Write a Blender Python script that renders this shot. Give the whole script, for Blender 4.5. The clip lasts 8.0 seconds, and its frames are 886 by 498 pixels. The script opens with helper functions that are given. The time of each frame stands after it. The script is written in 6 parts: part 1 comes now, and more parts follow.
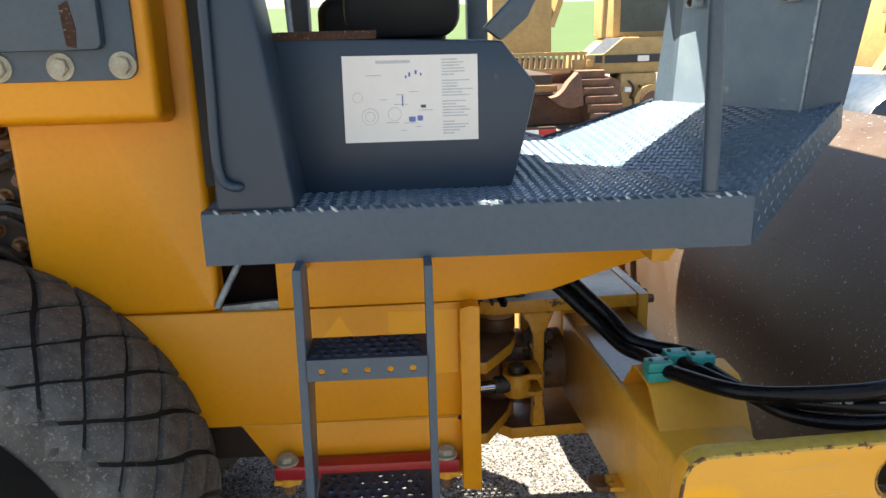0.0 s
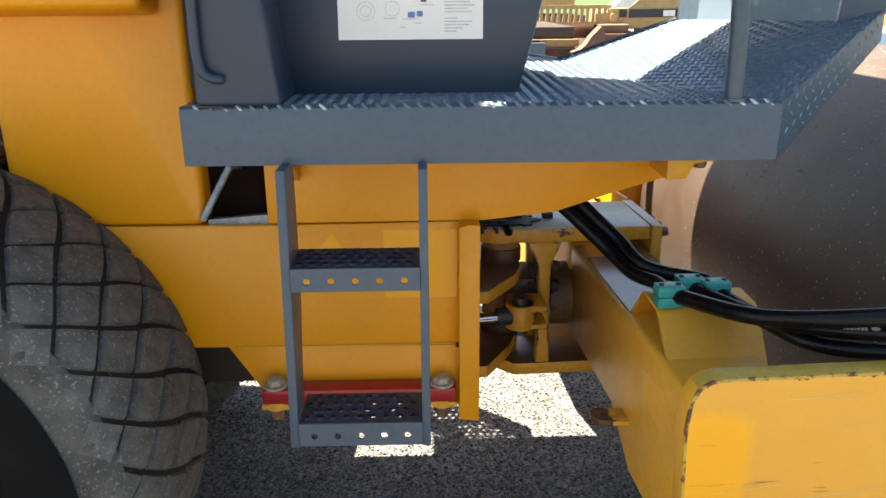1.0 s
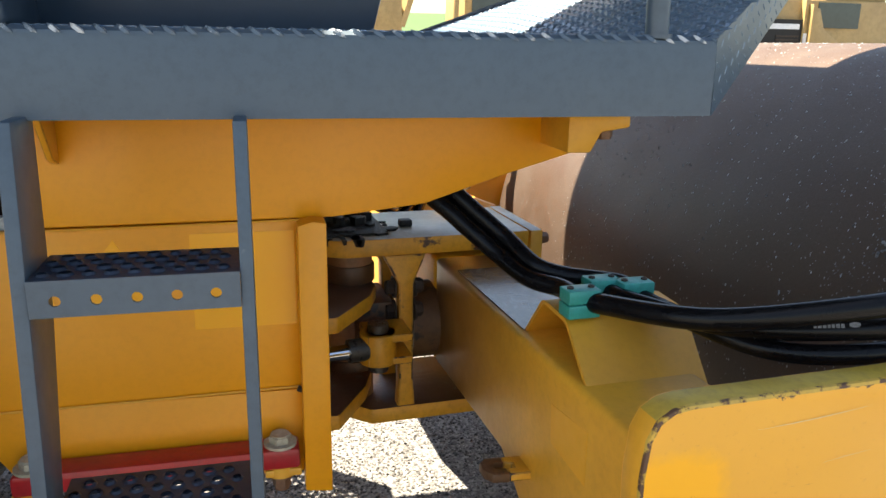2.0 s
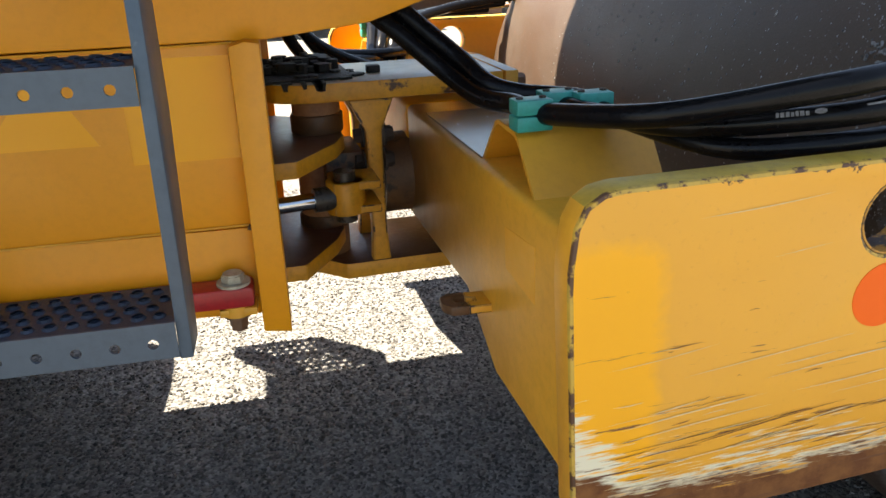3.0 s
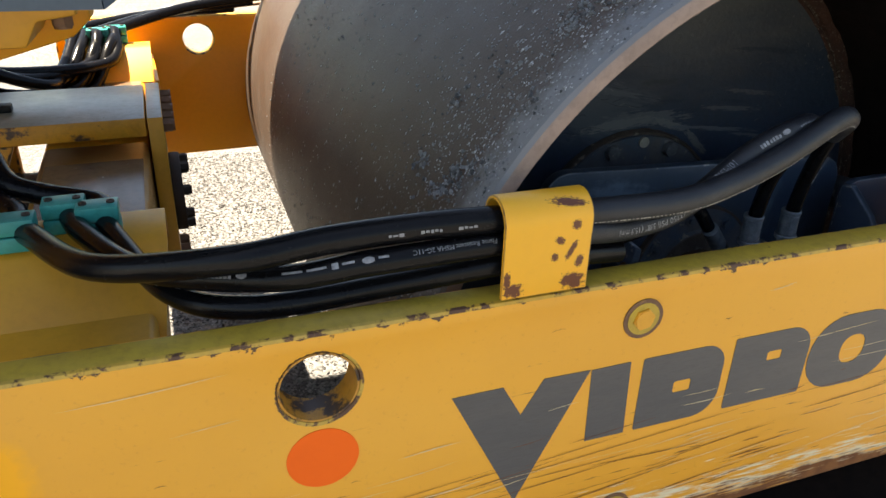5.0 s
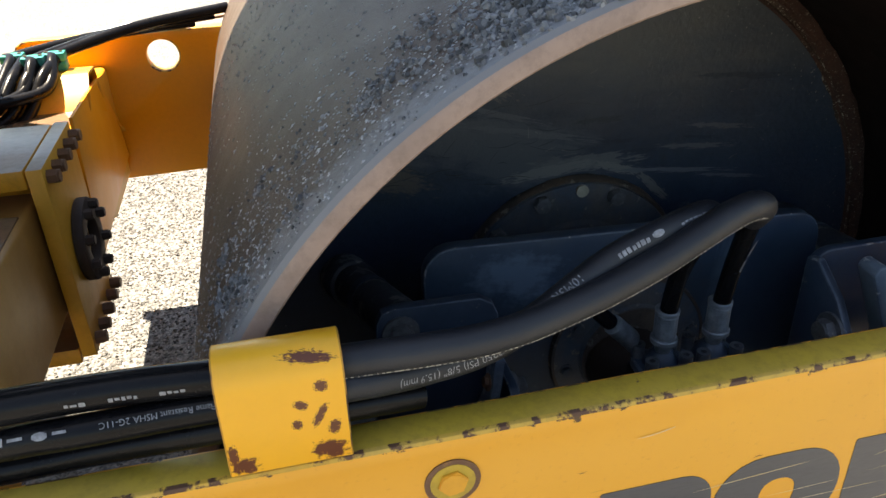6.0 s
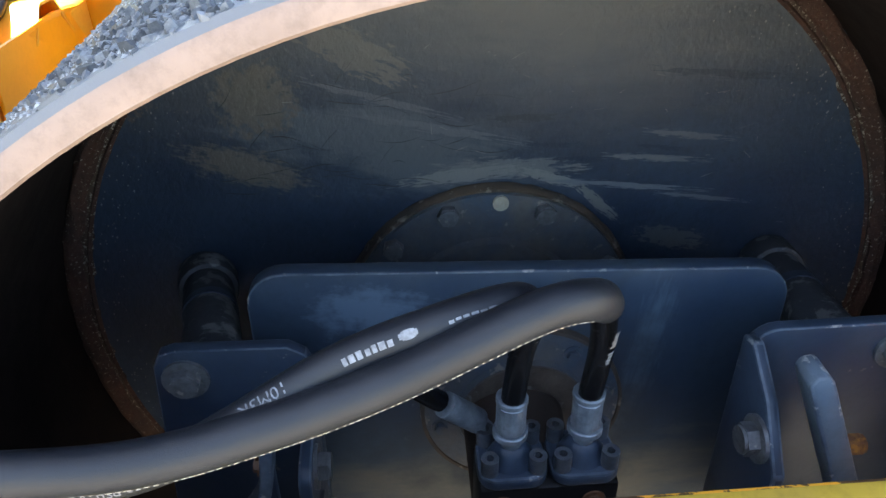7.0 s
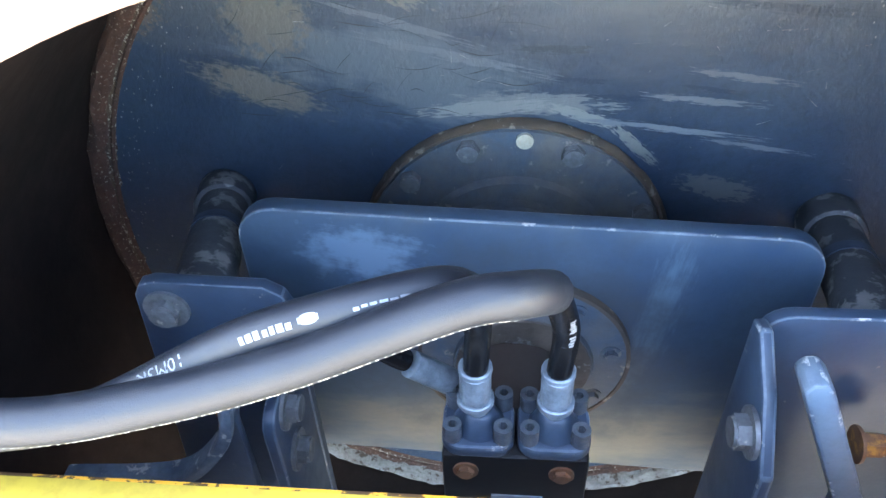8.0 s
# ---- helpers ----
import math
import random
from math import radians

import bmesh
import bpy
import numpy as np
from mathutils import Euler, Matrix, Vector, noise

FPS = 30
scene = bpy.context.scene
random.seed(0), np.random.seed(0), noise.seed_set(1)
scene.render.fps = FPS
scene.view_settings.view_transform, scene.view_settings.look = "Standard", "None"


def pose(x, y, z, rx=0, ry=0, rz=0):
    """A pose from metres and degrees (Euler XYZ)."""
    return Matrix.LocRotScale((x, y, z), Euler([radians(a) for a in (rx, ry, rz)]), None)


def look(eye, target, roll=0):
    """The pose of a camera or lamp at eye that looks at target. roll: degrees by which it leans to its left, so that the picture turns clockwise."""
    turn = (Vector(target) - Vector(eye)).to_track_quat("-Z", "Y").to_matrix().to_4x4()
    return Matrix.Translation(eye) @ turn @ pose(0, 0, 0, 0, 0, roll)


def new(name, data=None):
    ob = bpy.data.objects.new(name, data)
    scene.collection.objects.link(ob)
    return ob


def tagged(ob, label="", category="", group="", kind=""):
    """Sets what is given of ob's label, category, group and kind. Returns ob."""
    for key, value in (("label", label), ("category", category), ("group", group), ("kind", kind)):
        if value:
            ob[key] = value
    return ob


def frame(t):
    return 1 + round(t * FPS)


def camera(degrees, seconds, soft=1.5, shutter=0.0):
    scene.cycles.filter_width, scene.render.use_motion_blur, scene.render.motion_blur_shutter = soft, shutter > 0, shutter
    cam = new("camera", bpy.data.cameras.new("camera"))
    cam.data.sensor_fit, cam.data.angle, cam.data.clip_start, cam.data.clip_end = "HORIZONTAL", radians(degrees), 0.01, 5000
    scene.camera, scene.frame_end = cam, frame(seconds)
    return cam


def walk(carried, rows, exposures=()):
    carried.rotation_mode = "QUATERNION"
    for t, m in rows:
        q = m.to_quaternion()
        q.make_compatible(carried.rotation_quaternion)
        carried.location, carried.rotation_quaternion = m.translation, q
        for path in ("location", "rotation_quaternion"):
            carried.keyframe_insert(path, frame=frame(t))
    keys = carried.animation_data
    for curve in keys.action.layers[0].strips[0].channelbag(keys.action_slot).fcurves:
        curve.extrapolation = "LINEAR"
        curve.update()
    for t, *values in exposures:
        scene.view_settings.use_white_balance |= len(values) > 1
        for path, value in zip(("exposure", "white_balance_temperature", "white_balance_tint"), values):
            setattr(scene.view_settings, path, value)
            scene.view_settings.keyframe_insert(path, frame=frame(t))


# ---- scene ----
cam = camera(59.9, 8.0)
PATH = [
    (0, (0.176, -0.007, 1.85), (0.369, 1.909, 1.31), -1.6),
    (0.2, (0.206, -0.013, 1.809), (0.319, 1.892, 1.211), -2.2),
    (0.5, (0.219, 0.008, 1.771), (0.294, 1.892, 1.104), -2.1),
    (0.7, (0.226, 0.032, 1.748), (0.301, 1.906, 1.054), -1.6),
    (1, (0.226, 0.076, 1.705), (0.372, 1.967, 1.069), -0.5),
    (1.2, (0.216, 0.133, 1.682), (0.49, 2.026, 1.098), 0.5),
    (1.5, (0.22, 0.278, 1.617), (0.55, 2.181, 1.098), 0.5),
    (1.7, (0.226, 0.384, 1.568), (0.714, 2.254, 1.055), 1.5),
    (2, (0.259, 0.52, 1.472), (0.831, 2.366, 0.956), 0.9),
    (2.2, (0.297, 0.568, 1.394), (0.884, 2.389, 0.81), 0.5),
    (3.3, (0.473, 0.449, 1.297), (0.921, 2.247, 0.544), -2.4),
    (3.5, (0.534, 0.396, 1.291), (0.987, 2.192, 0.537), -2.2),
    (3.7, (0.602, 0.348, 1.299), (1.087, 2.139, 0.552), -1.8),
    (4, (0.693, 0.322, 1.333), (1.257, 2.087, 0.581), -0.6),
    (4.2, (0.772, 0.344, 1.386), (1.414, 2.08, 0.628), 0.9),
    (4.5, (0.904, 0.415, 1.459), (1.592, 2.119, 0.67), 4.2),
    (4.7, (0.982, 0.453, 1.498), (1.668, 2.132, 0.656), 2.9),
    (5.8, (1.487, 0.606, 1.621), (1.921, 2.3, 0.65), -1.1),
    (6, (1.578, 0.667, 1.614), (1.963, 2.374, 0.646), -1.9),
    (6.2, (1.661, 0.755, 1.614), (2.004, 2.465, 0.635), -2.0),
    (6.5, (1.78, 0.849, 1.613), (2.076, 2.539, 0.586), -2.0),
    (6.8, (1.908, 0.888, 1.594), (2.169, 2.549, 0.511), -1.6),
    (7, (1.986, 0.904, 1.582), (2.112, 2.571, 0.483), -0.5),
    (7.3, (2.07, 0.92, 1.573), (2.059, 2.551, 0.417), -0.8),
    (7.5, (2.098, 0.939, 1.576), (2.01, 2.525, 0.361), -1.5),
    (7.7, (2.114, 0.964, 1.584), (1.968, 2.513, 0.327), -2.1),
    (8, (2.138, 0.993, 1.599), (1.972, 2.492, 0.285), -2.6),
]
walk(cam, [(t, look(eye, target, roll)) for t, eye, target, roll in PATH], [(0, 2.65, 7600, 10), (1.0, 2.85, 7650, 10), (2.0, 2.85, 7700, 10), (3.5, 2.68, 7800, 10), (4.5, 2.5, 7900, 10), (6.0, 2.68, 7900, 10), (6.6, 2.95, 7700, 10), (7.0, 4.25, 7400, 10), (7.5, 5.65, 7000, 10), (8, 6.1, 6900, 10)])

# ---- world, sun ----
SUN_TO = Vector((-0.35, 0.23, 1.0)).normalized()
world = bpy.data.worlds.new("sky")
scene.world = world
world.use_nodes = True
wn = world.node_tree.nodes
sky = wn.new("ShaderNodeTexSky")
sky.sky_type = "NISHITA"
sky.sun_disc = False
sky.sun_elevation = math.asin(SUN_TO.z)
sky.sun_rotation = math.atan2(SUN_TO.x, SUN_TO.y)
world.node_tree.links.new(sky.outputs[0], wn["Background"].inputs[0])
wn["Background"].inputs[1].default_value = 0.052
sun_data = bpy.data.lights.new("sun", "SUN")
sun_data.energy, sun_data.angle, sun_data.color = 5.0, radians(0.53), (1.0, 0.95, 0.86)
sun = new("sun", sun_data)
sun.matrix_world = look(SUN_TO * 30, (0, 0, 0))

# ---- mesh helpers ----
REAR = Matrix.Translation((0.1, 1.66, 0)) @ Matrix.Rotation(radians(-3.5), 4, "Z")
HOME = {}


def thing(name, x, y, z, label, category, group=""):
    ob = new(name)
    ob.location = (x, y, z)
    HOME[ob.name] = Matrix.Translation((-x, -y, -z))
    return tagged(ob, label, category, group)


def part(name, bm, material, parent=None, label="", m=None, bevel=0.0, smooth=True, kind="", seg=2, edge=None, top=None):
    """Links a bmesh as one mesh object under a thing or under a part."""
    if bevel > 0:
        bm.normal_update()
        sharp = [e for e in bm.edges if len(e.link_faces) == 2 and e.calc_face_angle(0) > 0.6]
        worn = bmesh.ops.bevel(bm, geom=sharp, offset=bevel, segments=seg, affect="EDGES", profile=0.5, clamp_overlap=True)["faces"]
        if edge is not None:
            for f in worn:
                f.material_index = 1
    bm.normal_update()
    if top is not None:
        for f in bm.faces:
            if f.normal.z > 0.9:
                f.material_index = 1
    if m is not None:
        bm.transform(m)
    me = bpy.data.meshes.new(name)
    bm.normal_update()
    bm.to_mesh(me)
    bm.free()
    if smooth:
        me.polygons.foreach_set("use_smooth", [True] * len(me.polygons))
        me.set_sharp_from_angle(angle=radians(34))
    me.materials.append(material)
    if edge or top:
        me.materials.append(edge or top)
    ob = new(name, me)
    if parent is not None:
        ob.parent = parent
        ob.matrix_parent_inverse = HOME.get(parent.name, Matrix())
    return tagged(ob, label, kind=kind)


def box(bm, x0, x1, y0, y1, z0, z1):
    v = [bm.verts.new((x, y, z)) for x in (x0, x1) for y in (y0, y1) for z in (z0, z1)]
    for a, b, c, d in ((0, 1, 3, 2), (4, 6, 7, 5), (0, 4, 5, 1), (2, 3, 7, 6), (0, 2, 6, 4), (1, 5, 7, 3)):
        bm.faces.new((v[a], v[b], v[c], v[d]))
    return bm


def boxed(*lims):
    return box(bmesh.new(), *lims)


def to3(axis, u, v, w):
    return {"x": (w, u, v), "y": (u, w, v), "z": (u, v, w)}[axis]


def prism(bm, outline, axis, a, b, holes=()):
    """A plate with its outline across the axis, from a to b, with holes through it."""
    caps = []
    for w in (a, b):
        edges = []
        rings = []
        for loop in (outline, *holes):
            vs = [bm.verts.new(to3(axis, u, v, w)) for u, v in loop]
            rings.append(vs)
            edges += [bm.edges.new((vs[i], vs[(i + 1) % len(vs)])) for i in range(len(vs))]
        caps.append(rings)
        if holes:
            bmesh.ops.triangle_fill(bm, edges=edges, use_beauty=True)
        else:
            bm.faces.new(rings[0])
    for low, high in zip(*caps):
        n = len(low)
        for i in range(n):
            j = (i + 1) % n
            bm.faces.new((low[i], low[j], high[j], high[i]))
    bmesh.ops.recalc_face_normals(bm, faces=bm.faces[:])
    return bm


def circle(u, v, r, n=24, start=0.0):
    return [(u + r * math.cos(start + 2 * math.pi * i / n), v + r * math.sin(start + 2 * math.pi * i / n)) for i in range(n)]


def rounded(u0, u1, v0, v1, r, n=6):
    """A rectangle outline with corner radii r (one number, or four from the lower left, anticlockwise)."""
    rs = r if isinstance(r, (tuple, list)) else (r,) * 4
    pts = []
    for k, (cu, cv, su, sv) in enumerate(((u0, v0, 1, 1), (u1, v0, -1, 1), (u1, v1, -1, -1), (u0, v1, 1, -1))):
        if rs[k] <= 0:
            pts.append((cu, cv))
            continue
        a0 = math.pi * (1 + 0.5 * k)
        for i in range(n + 1):
            a = a0 + 0.5 * math.pi * i / n
            pts.append((cu + su * rs[k] + rs[k] * math.cos(a), cv + sv * rs[k] + rs[k] * math.sin(a)))
    return pts


def spline(pts, per=8):
    pts = [Vector(p) for p in pts]
    ext = [2 * pts[0] - pts[1], *pts, 2 * pts[-1] - pts[-2]]
    out = []
    for i in range(1, len(ext) - 2):
        p0, p1, p2, p3 = ext[i - 1 : i + 3]
        for k in range(per):
            t = k / per
            out.append(0.5 * (2 * p1 + (p2 - p0) * t + (2 * p0 - 5 * p1 + 4 * p2 - p3) * t * t + (3 * p1 - p0 - 3 * p2 + p3) * t**3))
    return out + [pts[-1]]


def frames(path):
    """Along a path: point, tangent, side and up, with as little twist as can be."""
    out = []
    up = Vector((0, 0, 1))
    for i, p in enumerate(path):
        t = (path[min(i + 1, len(path) - 1)] - path[max(i - 1, 0)]).normalized()
        if i == 0 and abs(t.z) > 0.9:
            up = Vector((0, 1, 0))
        up = (up - t * up.dot(t)).normalized()
        out.append((p, t, t.cross(up), up.copy()))
    return out


def tube(bm, pts, r, n=14, per=8, curved=True, radii=None):
    path = spline(pts, per) if curved else [Vector(p) for p in pts]
    rings = []
    for i, (p, t, s, u) in enumerate(frames(path)):
        rr = radii(i / (len(path) - 1)) if radii else r
        rings.append([bm.verts.new(p + rr * (math.cos(2 * math.pi * k / n) * s + math.sin(2 * math.pi * k / n) * u)) for k in range(n)])
    for a, b in zip(rings, rings[1:]):
        for k in range(n):
            bm.faces.new((a[k], a[(k + 1) % n], b[(k + 1) % n], b[k]))
    bm.faces.new(rings[0][::-1])
    bm.faces.new(rings[-1])
    return bm


def rod(p, q, r, n=18, r2=None):
    bm = bmesh.new()
    return tube(bm, (p, q), r, n, curved=False, radii=(lambda t: r + (r2 - r) * t) if r2 else None)


def lathe(bm, profile, cx, cz, n=96, a0=0.0, a1=2 * math.pi):
    """Turns a profile of (radius, y) about the axis along y through (cx, cz)."""
    full = abs(a1 - a0 - 2 * math.pi) < 1e-6
    cols = []
    for k in range(n if full else n + 1):
        a = a0 + (a1 - a0) * k / n
        cols.append([bm.verts.new((cx + r * math.cos(a), y, cz + r * math.sin(a))) for r, y in profile])
    for k in range(n):
        c, d = cols[k], cols[(k + 1) % len(cols)]
        for i in range(len(profile) - 1):
            bm.faces.new((c[i], c[i + 1], d[i + 1], d[i]))
    bmesh.ops.recalc_face_normals(bm, faces=bm.faces[:])
    return bm


def along(direction):
    return Vector(direction).to_track_quat("Z", "Y").to_matrix().to_4x4()


def hexbolt(place, direction, r, h, washer=True, turn=0.2):
    """A hexagon head with a chamfer and a washer under it."""
    bm = bmesh.new()
    base = 0.0
    if washer:
        prism(bm, circle(0, 0, r * 1.45, 20), "z", 0, r * 0.25)
        base = r * 0.2
    prism(bm, circle(0, 0, r, 6, turn), "z", base, base + h * 0.8)
    prism(bm, circle(0, 0, r * 0.84, 12, turn), "z", base + h * 0.8 - 0.0004, base + h)
    bm.transform(Matrix.Translation(place) @ along(direction))
    return bm


def capbolt(place, direction, r, h):
    """A socket cap screw."""
    bm = bmesh.new()
    prism(bm, circle(0, 0, r, 18), "z", 0, h, [circle(0, 0, r * 0.5, 6)])
    prism(bm, circle(0, 0, r * 0.5, 6), "z", 0, h * 0.45)
    bm.transform(Matrix.Translation(place) @ along(direction))
    return bm


# ---- materials ----
def material(name, base, other=None, rough=0.5, metal=0.0, big=3.0, fine=60.0, bump=0.15, spots=None, spot_scale=14.0, spot_at=0.66, rough_var=0.15, stretch=(1, 1, 1), island=0.0, coat=0.0, speck=1.0, spec=0.5, loose=False):
    """Two colours mixed by a broad and a fine noise, spots of a third where given, uneven gloss and fine relief."""
    m = bpy.data.materials.new(name)
    m.use_nodes = True
    n, link = m.node_tree.nodes, m.node_tree.links.new
    b = n["Principled BSDF"]
    b.inputs["Metallic"].default_value = metal
    b.inputs["Coat Weight"].default_value = coat
    b.inputs["Specular IOR Level"].default_value = spec
    b.inputs["Coat Roughness"].default_value = 0.25
    tc = n.new("ShaderNodeTexCoord")
    mp = n.new("ShaderNodeMapping")
    mp.inputs["Scale"].default_value = stretch
    link(tc.outputs["Object"], mp.inputs[0])
    if loose:
        info, far = n.new("ShaderNodeObjectInfo"), n.new("ShaderNodeMath")
        far.operation = "MULTIPLY"
        far.inputs[1].default_value = 20.0
        link(info.outputs["Random"], far.inputs[0])
        link(far.outputs[0], mp.inputs["Location"])

    def noise_at(scale, detail, rgh=0.6):
        t = n.new("ShaderNodeTexNoise")
        t.inputs["Scale"].default_value, t.inputs["Detail"].default_value, t.inputs["Roughness"].default_value = scale, detail, rgh
        link(mp.outputs[0], t.inputs["Vector"])
        return t.outputs["Fac"]

    def ramp(value, a, c):
        r = n.new("ShaderNodeMapRange")
        r.inputs[1].default_value, r.inputs[2].default_value = a, c
        link(value, r.inputs[0])
        return r.outputs[0]

    def mix(f, a, c):
        x = n.new("ShaderNodeMix")
        x.data_type = "RGBA"
        link(f, x.inputs[0])
        for s, v in ((6, a), (7, c)):
            if isinstance(v, tuple):
                x.inputs[s].default_value = (*v, 1)
            else:
                link(v, x.inputs[s])
        return x.outputs[2]

    broad, grain = noise_at(big, 5), noise_at(fine, 6, 0.7)
    other = other or tuple(c * 0.75 for c in base)
    col = mix(ramp(broad, 0.35, 0.68), base, other)
    col = mix(ramp(grain, 0.45, 0.45 + 0.5 / speck), col, tuple(0.6 * c for c in other))
    if spots:
        sp = ramp(noise_at(spot_scale, 8, 0.65), spot_at, spot_at + 0.05)
        col = mix(sp, col, spots)
    if island:
        g = n.new("ShaderNodeNewGeometry")
        hs = n.new("ShaderNodeHueSaturation")
        mr = n.new("ShaderNodeMapRange")
        mr.inputs[3].default_value, mr.inputs[4].default_value = 1 - island, 1 + island
        link(g.outputs["Random Per Island"], mr.inputs[0])
        link(mr.outputs[0], hs.inputs["Value"])
        link(col, hs.inputs["Color"])
        col = hs.outputs[0]
    link(col, b.inputs["Base Color"])
    rr = n.new("ShaderNodeMapRange")
    rr.inputs[3].default_value, rr.inputs[4].default_value = max(0.02, rough - rough_var), min(1, rough + rough_var)
    link(noise_at(big * 4, 6), rr.inputs[0])
    link(rr.outputs[0], b.inputs["Roughness"])
    if bump:
        bp = n.new("ShaderNodeBump")
        bp.inputs["Strength"].default_value, bp.inputs["Distance"].default_value = bump, 0.004
        link(grain, bp.inputs["Height"])
        link(bp.outputs[0], b.inputs["Normal"])
    return m


YELLOW = material("yellow paint", (0.80, 0.315, 0.006), (0.74, 0.29, 0.008), 0.40, big=1.7, fine=60, bump=0.015, spots=(0.10, 0.045, 0.02), spot_scale=23, spot_at=0.76, speck=0.3)
YELLOW_DULL = material("dusty yellow paint", (0.76, 0.36, 0.03), (0.66, 0.31, 0.03), 0.45, big=4, fine=60, bump=0.03, spots=(0.07, 0.04, 0.025), spot_scale=17, spot_at=0.71, speck=0.4)
YELLOW_NEW = material("fresh yellow paint", (0.86, 0.37, 0.003), (0.85, 0.36, 0.003), 0.36, big=3, fine=8, bump=0.0, speck=0.1)
YELLOW_FADED = material("faded yellow plate edge", (0.52, 0.345, 0.035), (0.44, 0.29, 0.045), 0.5, big=6, fine=60, bump=0.08, spots=(0.10, 0.055, 0.03), spot_scale=26, spot_at=0.69)
EDGE_PLATE = material("chipped plate edge", (0.58, 0.34, 0.04), (0.50, 0.33, 0.07), 0.5, big=9, fine=60, bump=0.1, spots=(0.085, 0.036, 0.018), spot_scale=34, spot_at=0.51)
RUST_BROWN = material("dark brown rust", (0.15, 0.072, 0.028), (0.075, 0.036, 0.02), 0.5, big=8, fine=60, bump=0.3, spots=(0.03, 0.02, 0.015), spot_scale=12, spot_at=0.56)
CRUST = material("black oily crust", (0.010, 0.009, 0.008), (0.022, 0.018, 0.014), 0.6, spec=0.3, big=20, fine=60, bump=1.0, spots=(0.07, 0.06, 0.05), spot_scale=22, spot_at=0.68)
RUSTY = material("rusty brown paint", (0.20, 0.10, 0.05), (0.12, 0.055, 0.03), 0.55, big=7, fine=60, bump=0.2, spots=(0.40, 0.20, 0.04), spot_scale=12, spot_at=0.6)
GREASE = material("black grease", (0.02, 0.018, 0.016), (0.05, 0.04, 0.03), 0.3, big=20, fine=90, bump=0.5)
GREY = material("blue-grey paint", (0.055, 0.085, 0.118), (0.046, 0.073, 0.104), 0.42, big=2.2, fine=60, bump=0.02, speck=0.8, spots=(0.105, 0.135, 0.16), spot_scale=26, spot_at=0.70)
GREY_TREAD = material("blue-grey tread plate", (0.100, 0.155, 0.215), (0.078, 0.124, 0.176), 0.24, spec=1.0, big=6, fine=90, bump=0.1, spots=(0.16, 0.09, 0.05), spot_scale=20, spot_at=0.75)
STEP_NAVY = material("dark navy step paint", (0.012, 0.022, 0.042), (0.026, 0.040, 0.066), 0.5, big=14, fine=90, bump=0.2, spots=(0.06, 0.08, 0.11), spot_scale=30, spot_at=0.66)
JOINT_TOP = material("worn tan plate top", (0.40, 0.35, 0.27), (0.33, 0.27, 0.18), 0.34, spec=0.8, big=6, fine=60, bump=0.05, spots=(0.10, 0.075, 0.05), spot_scale=12, spot_at=0.68)
PIN_SUNLIT = material("tan rust with painted sunlight", (0.40, 0.21, 0.11), (0.24, 0.11, 0.05), 0.6, big=7, fine=60, bump=0.3, spots=(0.06, 0.035, 0.025), spot_scale=12, spot_at=0.62)
NAVY_MOUNT = material("navy bracket paint", (0.021, 0.038, 0.070), (0.050, 0.072, 0.104), 0.4, big=7, fine=60, bump=0.15, spots=(0.19, 0.18, 0.165), spot_scale=34, spot_at=0.67)
DRUM = material("worn drum steel", (0.060, 0.034, 0.021), (0.074, 0.054, 0.042), 0.54, metal=0.15, spec=0.4, big=3, fine=140, bump=0.25, spots=(0.42, 0.41, 0.40), spot_scale=75, spot_at=0.67)
RIM = material("brown drum edge", (0.33, 0.235, 0.19), (0.26, 0.185, 0.15), 0.6, big=14, fine=60, bump=0.15, spots=(0.16, 0.09, 0.06), spot_scale=40, spot_at=0.72)
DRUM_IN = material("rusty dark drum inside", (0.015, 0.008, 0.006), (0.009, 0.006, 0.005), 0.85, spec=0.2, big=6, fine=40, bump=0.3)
WELD = material("rusty weld bead", (0.075, 0.030, 0.017), (0.038, 0.018, 0.012), 0.85, big=22, fine=160, bump=1.0, spots=(0.27, 0.23, 0.19), spot_scale=190, spot_at=0.60)
CRUSTY = material("pale rusty crust", (0.090, 0.058, 0.036), (0.045, 0.024, 0.016), 0.9, big=16, fine=140, bump=1.0, spots=(0.30, 0.265, 0.215), spot_scale=210, spot_at=0.54)
CEMENT = material("caked pale dust", (0.21, 0.20, 0.185), (0.11, 0.095, 0.08), 0.9, big=30, fine=140, bump=0.9, spots=(0.05, 0.035, 0.025), spot_scale=60, spot_at=0.55)
EDGE_NAVY = material("worn navy edge", (0.125, 0.16, 0.20), (0.042, 0.065, 0.10), 0.4, big=18, fine=70, bump=0.2, spots=(0.36, 0.36, 0.35), spot_scale=35, spot_at=0.58)
NAVY_SKYLIT = material("navy gusset paled for sky light", (0.08, 0.115, 0.155), (0.13, 0.158, 0.186), 0.42, big=12, fine=70, bump=0.2, spots=(0.045, 0.05, 0.06), spot_scale=32, spot_at=0.66)
EDGE_CHIP = material("chipped yellow edge", (0.55, 0.25, 0.025), (0.40, 0.19, 0.03), 0.5, big=9, fine=60, bump=0.2, spots=(0.05, 0.026, 0.016), spot_scale=17, spot_at=0.53)
OILY = material("oily dirt film", (0.085, 0.036, 0.020), (0.15, 0.075, 0.042), 0.34, big=9, fine=70, bump=0.5, spots=(0.13, 0.11, 0.10), spot_scale=16, spot_at=0.62)
JOINT = material("grimy yellow joint paint", (0.70, 0.32, 0.02), (0.58, 0.26, 0.02), 0.45, big=8, fine=60, bump=0.05, spots=(0.07, 0.032, 0.018), spot_scale=10, spot_at=0.64)
